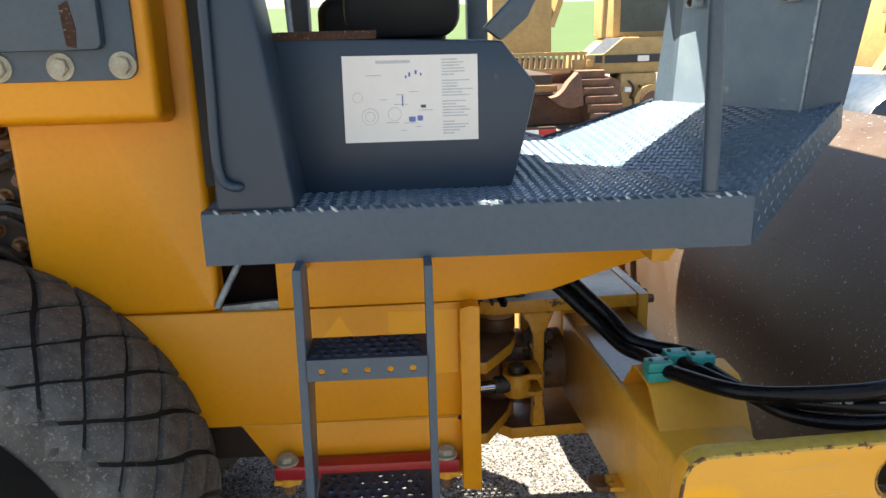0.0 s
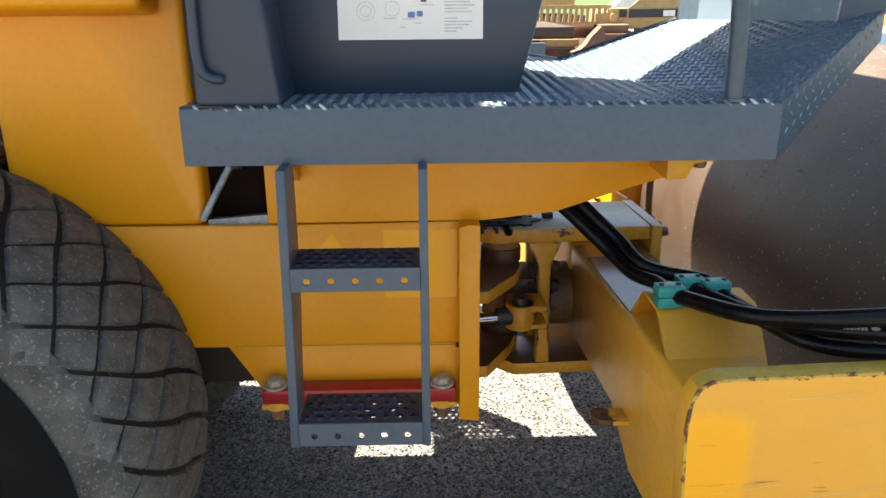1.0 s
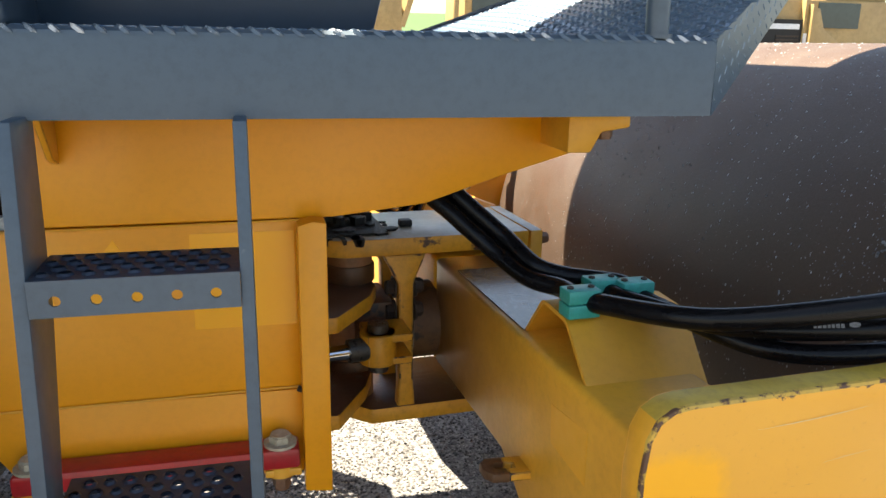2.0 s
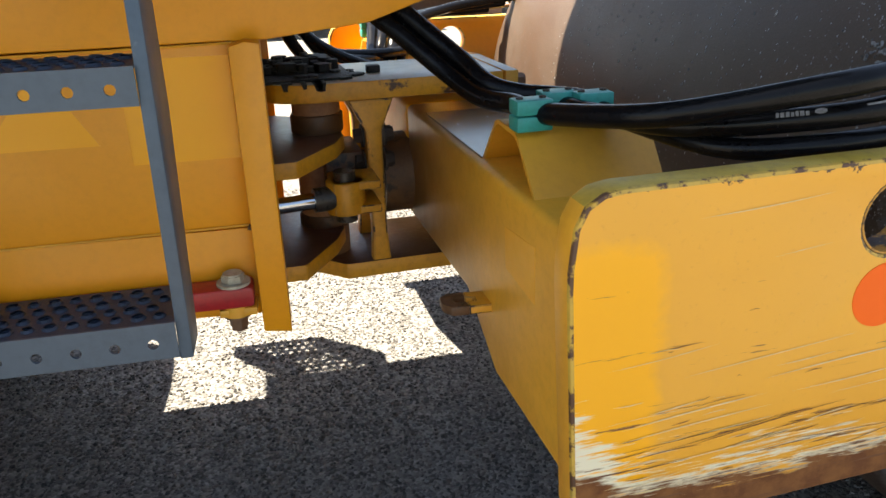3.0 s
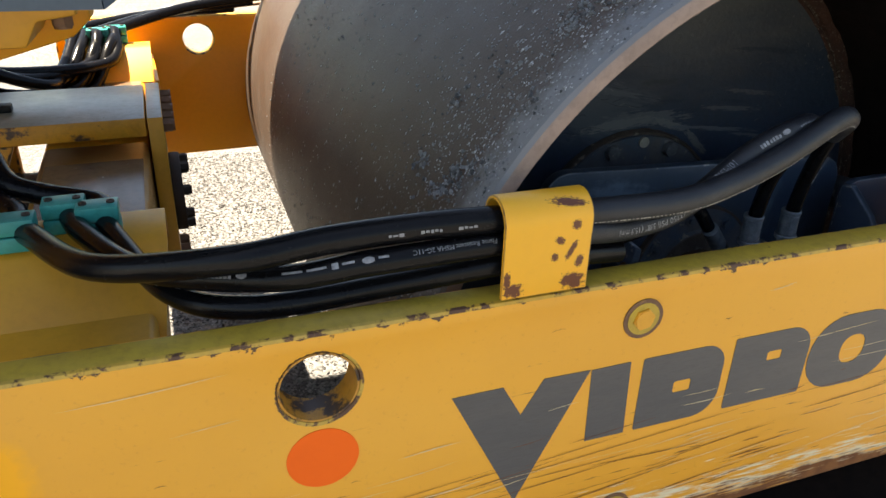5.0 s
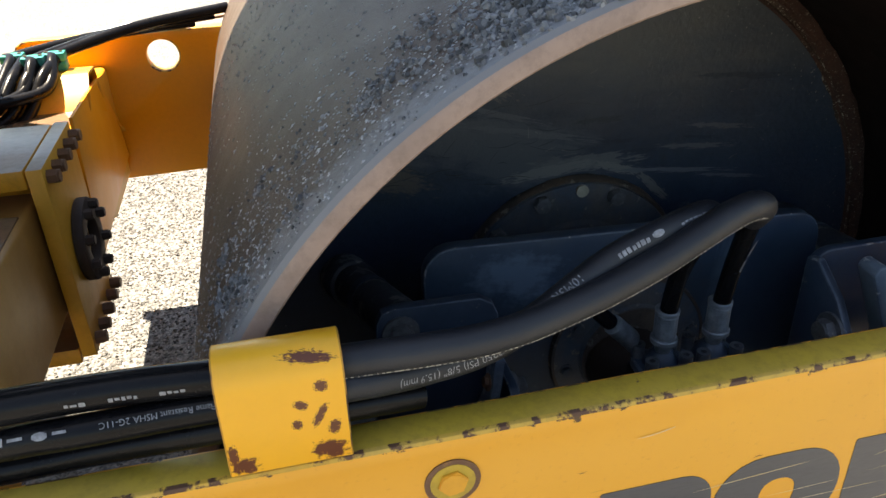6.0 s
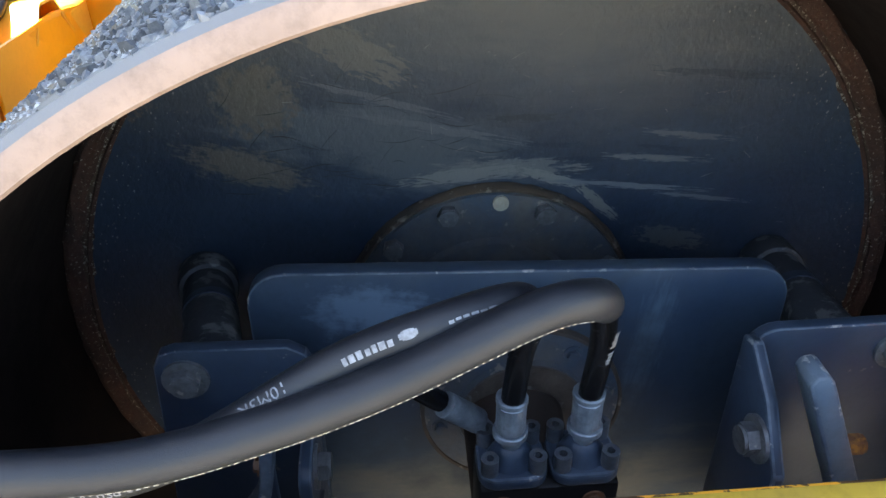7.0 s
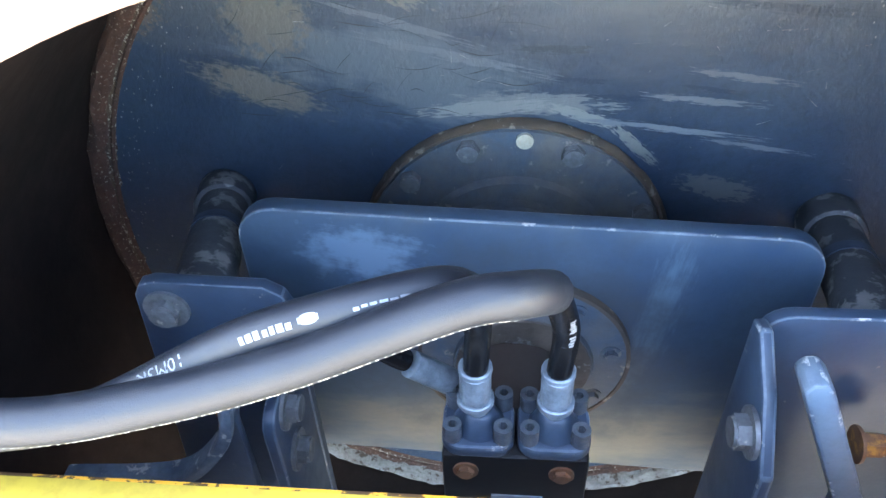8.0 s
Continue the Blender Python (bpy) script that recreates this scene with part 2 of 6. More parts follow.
BEAM = material("yellow beam smeared with brown dirt", (0.80, 0.39, 0.035), (0.62, 0.30, 0.035), 0.45, big=3.2, fine=60, bump=0.03, spots=(0.07, 0.04, 0.025), spot_scale=17, spot_at=0.72, speck=0.4)
WALLG = material("dusty blue-grey panel", (0.135, 0.19, 0.245), (0.21, 0.275, 0.32), 0.45, big=4.5, fine=50, bump=0.03, spots=(0.28, 0.325, 0.35), spot_scale=7, spot_at=0.63, speck=0.5)
STITCH = material("pale seam thread", (0.62, 0.60, 0.56), (0.40, 0.38, 0.34), 0.7, big=90, fine=300, bump=0.2)
FLECK = material("bright stone flecks", (0.38, 0.39, 0.40), (0.22, 0.23, 0.24), 0.45, big=60, fine=300, bump=0.1, island=0.5)
SCUFF = material("scuffed steel", (0.17, 0.17, 0.17), (0.11, 0.11, 0.115), 0.5, big=60, fine=300, bump=0.1, island=0.5)
OLDFACE = material("brown grimy motor face", (0.046, 0.034, 0.028), (0.125, 0.098, 0.078), 0.55, big=22, fine=70, bump=0.7, spots=(0.17, 0.16, 0.15), spot_scale=40, spot_at=0.60)
SCREW = material("dark oily screw", (0.16, 0.18, 0.205), (0.10, 0.115, 0.135), 0.35, metal=0.5, big=40, fine=120, bump=0.2, spots=(0.22, 0.21, 0.19), spot_scale=60, spot_at=0.64)
RIMRUST = material("rust-edged flange rim", (0.05, 0.042, 0.036), (0.11, 0.075, 0.05), 0.6, big=18, fine=80, bump=0.4, spots=(0.24, 0.20, 0.16), spot_scale=26, spot_at=0.58)
BEAMTOP = material("polished brown beam top", (0.20, 0.125, 0.075), (0.13, 0.085, 0.055), 0.22, big=7, fine=60, bump=0.06, spec=0.8)
BOLTG = material("dirty zinc bolt", (0.20, 0.21, 0.22), (0.12, 0.12, 0.12), 0.45, metal=0.3, big=40, fine=120, bump=0.3, spots=(0.34, 0.31, 0.27), spot_scale=45, spot_at=0.6)
SIDEWALL = material("matt black tyre wall with painted shade", (0.005, 0.005, 0.006), (0.010, 0.010, 0.010), 0.85, big=6, fine=90, bump=0.15, spec=0.06)
RUBBER = material("black hose rubber", (0.004, 0.004, 0.005), (0.007, 0.007, 0.008), 0.24, big=30, fine=200, bump=0.05, spec=0.17, rough_var=0.1)
SLEEVE = material("woven hose sleeve", (0.010, 0.012, 0.017), (0.018, 0.020, 0.025), 0.42, big=16, fine=600, bump=0.22, spec=0.42, spots=(0.14, 0.14, 0.14), spot_scale=38, spot_at=0.74)
TYRE = material("dusty tyre rubber", (0.050, 0.048, 0.046), (0.120, 0.115, 0.108), 0.85, spec=0.3, big=11, fine=120, bump=1.0, spots=(0.18, 0.172, 0.162), spot_scale=120, spot_at=0.57)
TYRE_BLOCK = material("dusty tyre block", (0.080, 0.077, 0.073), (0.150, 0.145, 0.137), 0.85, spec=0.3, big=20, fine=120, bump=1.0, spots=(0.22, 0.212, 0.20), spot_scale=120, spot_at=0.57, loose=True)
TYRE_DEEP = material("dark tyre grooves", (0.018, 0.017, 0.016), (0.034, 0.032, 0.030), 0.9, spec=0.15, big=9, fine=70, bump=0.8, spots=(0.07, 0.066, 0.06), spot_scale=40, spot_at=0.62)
TEAL = material("teal clamp plastic", (0.012, 0.30, 0.25), (0.02, 0.24, 0.21), 0.4, big=12, fine=80, bump=0.05, spots=(0.03, 0.06, 0.05), spot_scale=60, spot_at=0.72)
STEEL = material("galvanised steel", (0.29, 0.335, 0.37), (0.16, 0.185, 0.21), 0.38, metal=0.35, big=40, fine=120, bump=0.15)
CHROME = material("chromed rod", (0.62, 0.63, 0.65), (0.5, 0.5, 0.52), 0.12, metal=1.0, big=10, fine=60, bump=0.0, rough_var=0.05)
NUT = material("painted nut", (0.45, 0.42, 0.33), (0.32, 0.28, 0.2), 0.5, big=40, fine=90, bump=0.2)
RED = material("red paint", (0.42, 0.012, 0.016), (0.32, 0.015, 0.02), 0.35, big=9, fine=90, bump=0.06)
# Near-black colour that stands in for shade in hollows and gaps.
HOLLOW_SHADE = material("near-black hollow shade", (0.010, 0.006, 0.005), (0.016, 0.009, 0.007), 0.95, spec=0.05, big=9, fine=60, bump=0.2)
BLACK = material("black plastic and gap shade", (0.008, 0.008, 0.009), (0.013, 0.013, 0.014), 0.5, spec=0.3, big=9, fine=90, bump=0.1)
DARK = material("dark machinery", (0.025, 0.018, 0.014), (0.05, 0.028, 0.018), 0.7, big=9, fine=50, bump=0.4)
PAPER = material("white decal", (0.74, 0.73, 0.71), (0.70, 0.69, 0.675), 0.35, big=3, fine=60, bump=0.0, speck=0.12)
INK = material("dark ink", (0.10, 0.11, 0.13), None, 0.5, big=9, fine=60, bump=0.0)
INK_BLUE = material("blue ink", (0.12, 0.20, 0.5), None, 0.5, big=9, fine=60, bump=0.0)
PRINT = material("pale print", (0.55, 0.57, 0.6), (0.4, 0.42, 0.45), 0.5, big=60, fine=200, bump=0.0)
DECAL = material("charcoal decal", (0.075, 0.075, 0.08), (0.095, 0.09, 0.09), 0.45, big=12, fine=120, bump=0.05, spots=(0.34, 0.30, 0.24), spot_scale=16, spot_at=0.72, stretch=(0.5, 1, 3))
ORANGE = material("orange dot", (0.95, 0.145, 0.014), (0.92, 0.135, 0.014), 0.55, spec=0.2, big=9, fine=20, bump=0.0, speck=0.1)
PEBBLE = material("grey gravel stones", (0.115, 0.112, 0.109), (0.070, 0.068, 0.067), 0.85, big=40, fine=300, bump=0.2, island=0.75)
CHIP = material("stone chips", (0.20, 0.208, 0.218), (0.10, 0.105, 0.11), 0.7, big=60, fine=300, bump=0.2, island=0.7)
GRASS = material("green bank", (0.020, 0.056, 0.008), (0.028, 0.066, 0.010), 0.9, big=0.3, fine=6, bump=0.2)
GLASS = material("dark glass", (0.03, 0.05, 0.06), None, 0.08, big=2, fine=9, bump=0.0, rough_var=0.03)
CAT = material("pale machine yellow", (0.42, 0.28, 0.11), (0.34, 0.22, 0.085), 0.5, big=1.5, fine=9, bump=0.1)
TRACK = material("rusty track steel", (0.19, 0.095, 0.06), (0.11, 0.06, 0.045), 0.75, big=3, fine=20, bump=0.3)
WHITE = material("white paint", (0.75, 0.75, 0.75), (0.65, 0.65, 0.65), 0.4, big=2, fine=20, bump=0.05)


def nodes_of(m):
    n, link = m.node_tree.nodes, m.node_tree.links.new
    return n, link, n["Principled BSDF"]


def edge_band(m, y0, y1, colour):
    """Mixes a colour into a material in a ragged band along one edge."""
    n, link, b = nodes_of(m)
    src = b.inputs["Base Color"].links[0].from_socket
    tc, sep, no = n.new("ShaderNodeTexCoord"), n.new("ShaderNodeSeparateXYZ"), n.new("ShaderNodeTexNoise")
    link(tc.outputs["Object"], sep.inputs[0])
    link(tc.outputs["Object"], no.inputs["Vector"])
    no.inputs["Scale"].default_value, no.inputs["Detail"].default_value, no.inputs["Roughness"].default_value = 34, 8, 0.7
    a = n.new("ShaderNodeMath")
    a.operation = "MULTIPLY_ADD"
    link(no.outputs["Fac"], a.inputs[0])
    a.inputs[1].default_value = 0.16
    link(sep.outputs["Y"], a.inputs[2])
    r = n.new("ShaderNodeMapRange")
    r.inputs[1].default_value, r.inputs[2].default_value = y1 + 0.08, y0 + 0.08
    link(a.outputs[0], r.inputs[0])
    x = n.new("ShaderNodeMix")
    x.data_type = "RGBA"
    link(r.outputs[0], x.inputs[0])
    link(src, x.inputs[6])
    x.inputs[7].default_value = (*colour, 1)
    link(x.outputs[2], b.inputs["Base Color"])


def blotched(m, blotches):
    """Lays dust smears, runs, scraped patches of a shape of their own and painted bounce light over a material."""
    n, link, b = nodes_of(m)
    src = b.inputs["Base Color"].links[0].from_socket
    tc = n.new("ShaderNodeTexCoord")

    def blob(x, z, sx, sz, scale, a, c, colour, src, turn=0.0, pull=2.2):
        mp = n.new("ShaderNodeMapping")
        mp.vector_type = "TEXTURE"
        mp.inputs["Location"].default_value, mp.inputs["Scale"].default_value = (x, 0, z), (sx, 1, sz)
        mp.inputs["Rotation"].default_value = (0, turn, 0)
        link(tc.outputs["Object"], mp.inputs[0])
        kill = n.new("ShaderNodeVectorMath")
        kill.operation = "MULTIPLY"
        kill.inputs[1].default_value = (1, 0, 1)
        link(mp.outputs[0], kill.inputs[0])
        ln = n.new("ShaderNodeVectorMath")
        ln.operation = "LENGTH"
        link(kill.outputs[0], ln.inputs[0])
        no = n.new("ShaderNodeTexNoise")
        no.inputs["Scale"].default_value, no.inputs["Detail"].default_value, no.inputs["Roughness"].default_value = scale, 8, 0.65
        link(kill.outputs[0], no.inputs["Vector"])
        s = n.new("ShaderNodeMath")
        s.operation = "MULTIPLY_ADD"
        link(no.outputs["Fac"], s.inputs[0])
        s.inputs[1].default_value = pull
        link(ln.outputs["Value"], s.inputs[2])
        mr = n.new("ShaderNodeMapRange")
        mr.inputs[1].default_value, mr.inputs[2].default_value = c, a
        link(s.outputs[0], mr.inputs[0])
        x2 = n.new("ShaderNodeMix")
        x2.data_type = "RGBA"
        link(mr.outputs[0], x2.inputs[0])
        link(src, x2.inputs[6])
        x2.inputs[7].default_value = (*colour, 1)
        return x2.outputs[2]

    for st in blotches:
        src = blob(*st[:8], src, st[8])
    link(src, b.inputs["Base Color"])
    return m


# Pale band: worn edge steel with its sky reflection painted in.
edge_band(DRUM, 1.405, 1.475, (0.19, 0.195, 0.205))


def plate_paint():
    """Yellow plate worn through at its lower edge: rust below, then pale primer, scratches, chips along the top."""
    m = bpy.data.materials.new("worn yellow side plate")
    m.use_nodes = True
    n, link, b = nodes_of(m)
    tc = n.new("ShaderNodeTexCoord")
    sep = n.new("ShaderNodeSeparateXYZ")
    link(tc.outputs["Object"], sep.inputs[0])

    def noise_at(scale, stretch=(1, 1, 1), detail=6.0, turn=0.0):
        mp = n.new("ShaderNodeMapping")
        mp.inputs["Scale"].default_value = stretch
        mp.inputs["Rotation"].default_value = (0, turn, 0)
        link(tc.outputs["Object"], mp.inputs[0])
        t = n.new("ShaderNodeTexNoise")
        t.inputs["Scale"].default_value, t.inputs["Detail"].default_value, t.inputs["Roughness"].default_value = scale, detail, 0.65
        link(mp.outputs[0], t.inputs["Vector"])
        return t.outputs["Fac"]

    def math_(op, a, c=None):
        x = n.new("ShaderNodeMath")
        x.operation = op
        for i, v in enumerate((a, c)):
            if v is None:
                continue
            if isinstance(v, (int, float)):
                x.inputs[i].default_value = v
            else:
                link(v, x.inputs[i])
        return x.outputs[0]

    def ramp(value, a, c):
        r = n.new("ShaderNodeMapRange")
        r.inputs[1].default_value, r.inputs[2].default_value = a, c
        link(value, r.inputs[0])
        return r.outputs[0]

    def mix(f, a, c):
        x = n.new("ShaderNodeMix")
        x.data_type = "RGBA"
        link(f, x.inputs[0])
        for s, v in ((6, a), (7, c)):
            if isinstance(v, tuple):
                x.inputs[s].default_value = (*v, 1)
            else:
                link(v, x.inputs[s])
        return x.outputs[2]

    z, x0 = sep.outputs["Z"], sep.outputs["X"]
    low = math_("ADD", 0.525, math_("MULTIPLY", math_("SUBTRACT", x0, 0.8), -0.012))
    height = math_("SUBTRACT", z, low)
    scr = noise_at(9, (1.2, 1, 16), 7, 0.10)
    blot = noise_at(11, (1, 1, 2.2), 8)
    broad = noise_at(2.0)
    col = mix(ramp(broad, 0.3, 0.7), (0.82, 0.385, 0.036), (0.76, 0.35, 0.034))
    col = mix(ramp(noise_at(120), 0.6, 1.0), col, (0.55, 0.24, 0.03))
    # fresher touch-up at the left end, with ragged brushed borders
    wob = math_("MULTIPLY", math_("SUBTRACT", noise_at(14, (1, 1, 1), 6), 0.5), 0.07)
    side = ramp(math_("ADD", x0, wob), 0.910, 0.890)
    lid = ramp(math_("ADD", z, wob), 0.965, 0.940)
    col = mix(math_("MULTIPLY", side, lid), col, (0.90, 0.40, 0.005))
    # pale primer, thick towards the lower edge
    corner = math_("ADD", math_("MULTIPLY", math_("MAXIMUM", math_("SUBTRACT", 1.0, x0), 0.0), 0.6), math_("MULTIPLY", math_("MAXIMUM", math_("SUBTRACT", 0.86, x0), 0.0), 3.2))
    pale = math_("ADD", math_("ADD", math_("MULTIPLY", height, -3.0), math_("MULTIPLY", corner, 0.9)), math_("ADD", math_("MULTIPLY", scr, 1.1), math_("MULTIPLY", blot, 0.35)))
    col = mix(ramp(pale, 0.49, 0.585), col, (0.74, 0.68, 0.50))
    deep = math_("ADD", math_("ADD", math_("MULTIPLY", height, -8.0), math_("MULTIPLY", corner, 1.3)), math_("ADD", math_("MULTIPLY", scr, 0.9), math_("MULTIPLY", blot, 0.7)))
    col = mix(ramp(deep, 0.34, 0.50), col, mix(ramp(noise_at(25), 0.4, 0.6), (0.13, 0.042, 0.010), (0.21, 0.082, 0.022)))
    # brown scratches
    s2 = noise_at(6, (1.0, 1, 22), 5, 0.16)
    cut = math_("SUBTRACT", s2, math_("MULTIPLY", height, 0.24))
    col = mix(ramp(cut, 0.60, 0.63), col, (0.15, 0.06, 0.025))
    # chips along the top edge and round the worn left edge
    top = math_("SUBTRACT", z, 1.006)
    chip = math_("ADD", math_("MULTIPLY", top, 14), noise_at(28, (1, 1, 1), 6))
    col = mix(ramp(chip, 0.79, 0.81), col, (0.09, 0.045, 0.02))
    left = math_("SUBTRACT", 0.80, x0)
    chip2 = math_("ADD", math_("MULTIPLY", left, 11.5), noise_at(23, (1, 1, 1.6), 6))
    col = mix(ramp(chip2, 0.95, 0.97), col, (0.12, 0.05, 0.02))
    # burnt, jagged rim of the cut hole
    hx, hz = math_("SUBTRACT", x0, 1.243), math_("SUBTRACT", z, 0.943)
    far = math_("SQRT", math_("ADD", math_("MULTIPLY", hx, hx), math_("MULTIPLY", hz, hz)))
    burnt = math_("SUBTRACT", noise_at(45, (1, 1, 1), 5), math_("MULTIPLY", math_("SUBTRACT", far, 0.053), 45))
    col = mix(ramp(burnt, 0.36, 0.40), col, (0.06, 0.028, 0.016))
    link(col, b.inputs["Base Color"])
    rg = n.new("ShaderNodeMapRange")
    rg.inputs[1].default_value, rg.inputs[2].default_value = 0.34, 0.50
    rg.inputs[3].default_value, rg.inputs[4].default_value = 0.45, 0.95
    link(deep, rg.inputs[0])
    link(rg.outputs[0], b.inputs["Roughness"])
    bp = n.new("ShaderNodeBump")
    bp.inputs["Strength"].default_value, bp.inputs["Distance"].default_value = 0.12, 0.001
    link(math_("SUBTRACT", 0.0, math_("ADD", ramp(pale, 0.5, 0.6), ramp(cut, 0.60, 0.63))), bp.inputs["Height"])
    link(bp.outputs[0], b.inputs["Normal"])
    return m


PLATE = plate_paint()


def gravel_ground():
    m = bpy.data.materials.new("chip-seal ground")
    m.use_nodes = True
    n, link, b = nodes_of(m)
    tc = n.new("ShaderNodeTexCoord")
    vo = n.new("ShaderNodeTexVoronoi")
    vo.inputs["Scale"].default_value = 105
    link(tc.outputs["Object"], vo.inputs["Vector"])
    no = n.new("ShaderNodeTexNoise")
    no.inputs["Scale"].default_value, no.inputs["Detail"].default_value = 0.8, 8
    link(tc.outputs["Object"], no.inputs["Vector"])
    cr = n.new("ShaderNodeValToRGB")
    cr.color_ramp.elements[0].position, cr.color_ramp.elements[1].position = 0.15, 0.95
    cr.color_ramp.elements[0].color, cr.color_ramp.elements[1].color = (0.034, 0.033, 0.032, 1), (0.215, 0.210, 0.203, 1)
    link(vo.outputs["Color"], cr.inputs[0])
    mx = n.new("ShaderNodeMix")
    mx.data_type, mx.blend_type = "RGBA", "MULTIPLY"
    mx.inputs[0].default_value = 0.6
    link(cr.outputs[0], mx.inputs[6])
    r2 = n.new("ShaderNodeMapRange")
    r2.inputs[3].default_value, r2.inputs[4].default_value = 0.6, 1.25
    link(no.outputs["Fac"], r2.inputs[0])
    link(r2.outputs[0], mx.inputs[7])
    link(mx.outputs[2], b.inputs["Base Color"])
    b.inputs["Roughness"].default_value = 0.85
    bp = n.new("ShaderNodeBump")
    bp.inputs["Strength"].default_value, bp.inputs["Distance"].default_value = 0.7, 0.005
    bp.invert = True
    link(vo.outputs["Distance"], bp.inputs["Height"])
    link(bp.outputs[0], b.inputs["Normal"])
    return m


GROUND = gravel_ground()

# ---- ground ----
GZ = -0.02
bm = bmesh.new()
prism(bm, [(-300, -300), (300, -300), (300, 300), (-300, 300)], "z", GZ - 0.5, GZ)
tagged(part("ground", bm, GROUND, label="grey chip-seal gravel yard, sunlit beyond the machine's shade", smooth=False), category="ground", kind="structure")

# ---- the roller ----
roller = thing("road_roller", 0.9, 2.4, GZ, "yellow single-drum vibratory road roller, worn paint, parked on gravel", "roller")
CX, CZ, DR = 2.148, 0.735, 0.757
MID = 2.402


def mirror_y(y):
    return 2 * MID - y


# front frame: side plates
def side_plate(y0, y1, mat, label):
    outline = [(0.825, 0.505), (3.30, 0.54), (3.34, 0.58), (3.34, 0.98), (3.30, 1.028), (0.835, 1.028)]
    outline += [(0.810, 1.024), (0.788, 1.010), (0.775, 0.984), (0.769, 0.93), (0.769, 0.90), (0.785, 0.56), (0.80, 0.52)]
    bm = bmesh.new()
    prism(bm, outline, "y", y0, y1, [circle(1.243, 0.943, 0.053, 32)])
    plate = part("side_plate", bm, mat, roller, label, bevel=0.006, seg=2)
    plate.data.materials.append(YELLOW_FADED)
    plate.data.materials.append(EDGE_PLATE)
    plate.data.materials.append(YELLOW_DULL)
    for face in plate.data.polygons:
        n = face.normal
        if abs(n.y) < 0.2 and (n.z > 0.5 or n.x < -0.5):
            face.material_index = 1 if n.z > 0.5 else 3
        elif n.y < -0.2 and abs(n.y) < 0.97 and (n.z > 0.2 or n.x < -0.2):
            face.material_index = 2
    return plate


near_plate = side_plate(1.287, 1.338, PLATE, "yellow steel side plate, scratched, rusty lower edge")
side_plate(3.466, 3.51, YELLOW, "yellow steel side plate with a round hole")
bm = bmesh.new()
lathe(bm, [(0.0535, 1.289), (0.0515, 1.337), (0.0500, 1.337), (0.0505, 1.289), (0.0535, 1.289)], 1.243, 0.943, 32)
part("hole_lining", bm, EDGE_CHIP, near_plate)
# fresh patch, dot and the dark slanted decal shapes
bm = bmesh.new()
prism(bm, circle(1.243, 0.829, 0.049, 36), "y", 1.2860, 1.2868)
part("orange_dot", bm, ORANGE, near_plate, "round orange sticker")


DECALS = [
    ([(1.425, 0.885), (1.503, 0.886), (1.534, 0.830), (1.567, 0.887), (1.643, 0.886), (1.535, 0.661)], []),
    ([(1.649, 0.750), (1.718, 0.750), (1.712, 0.886), (1.645, 0.885)], []),
    (rounded(1.735, 1.889, 0.750, 0.886, (0.004, 0.045, 0.040, 0.004)), [rounded(1.798, 1.830, 0.808, 0.830, 0.004, 2)]),
    (rounded(1.905, 2.062, 0.751, 0.888, (0.004, 0.004, 0.045, 0.004)), [rounded(1.975, 2.004, 0.832, 0.850, 0.004, 2)]),
    (rounded(2.066, 2.256, 0.745, 0.892, 0.068), [rounded(2.135, 2.188, 0.790, 0.848, 0.024, 4)]),
    (rounded(2.268, 2.465, 0.748, 0.889, 0.004), []),
    (rounded(2.485, 2.635, 0.748, 0.889, (0.004, 0.004, 0.05, 0.05)), []),
    (rounded(2.655, 2.805, 0.748, 0.889, 0.004), []),
]
for out, cut in DECALS:
    bm = bmesh.new()
    prism(bm, out, "y", 1.2860, 1.2868, cut)
    part("decal_mark", bm, DECAL, near_plate, "charcoal slanted decal mark, scratched")
for x, z in ((1.720, 0.961), (1.721, 0.587), (2.45, 0.965), (2.45, 0.60)):
    bm = bmesh.new()
    prism(bm, circle(x, z, 0.033, 28), "y", 1.2850, 1.2868)
    rec = part("recess", bm, RUSTY, near_plate, "countersunk bolt recess with worn rim")
    bm = bmesh.new()
    prism(bm, circle(x, z, 0.0265, 28), "y", 1.2843, 1.2851)
    part("seat", bm, YELLOW_FADED, rec)
    part("bolt", hexbolt((x, 1.286, z), (0, -1, 0), 0.018, 0.006, False), YELLOW_DULL, rec)

# long scrapes along the lower half of the plate
def scrapes(count, seed, z0, z1, most, thick, mat, label, proud):
    rnd = random.Random(seed)
    vs, fs = [], []
    for _ in range(count):
        x, z = 0.82 + 1.75 * rnd.random() ** 1.5, z0 + (z1 - z0) * rnd.random() ** 1.6
        lng, a, th = rnd.uniform(0.25, 1) ** 2 * most, radians(rnd.gauss(3.5, 2.6)), rnd.uniform(0.4, 1) * thick
        z += 0.02 * (x - 0.8)
        n = 7
        i = len(vs)
        bow = rnd.uniform(-0.0025, 0.0025)
        for k in range(n + 1):
            f = k / n
            w = th * math.sin(math.pi * min(1, f * 1.0)) ** 0.7 * rnd.uniform(0.6, 1.0) + 0.00012
            px, pz = x + lng * f, z + math.tan(a) * lng * f + bow * math.sin(math.pi * f)
            vs += [(px, proud, pz - w / 2), (px, proud, pz + w / 2)]
            if k:
                fs.append((i + 2 * k - 2, i + 2 * k, i + 2 * k + 1, i + 2 * k - 1))
    me = bpy.data.meshes.new("scraping")
    me.from_pydata(vs, [], fs)
    me.materials.append(mat)
    ob = new("scraping", me)
    ob.parent = near_plate
    return tagged(ob, label, kind="stuff")


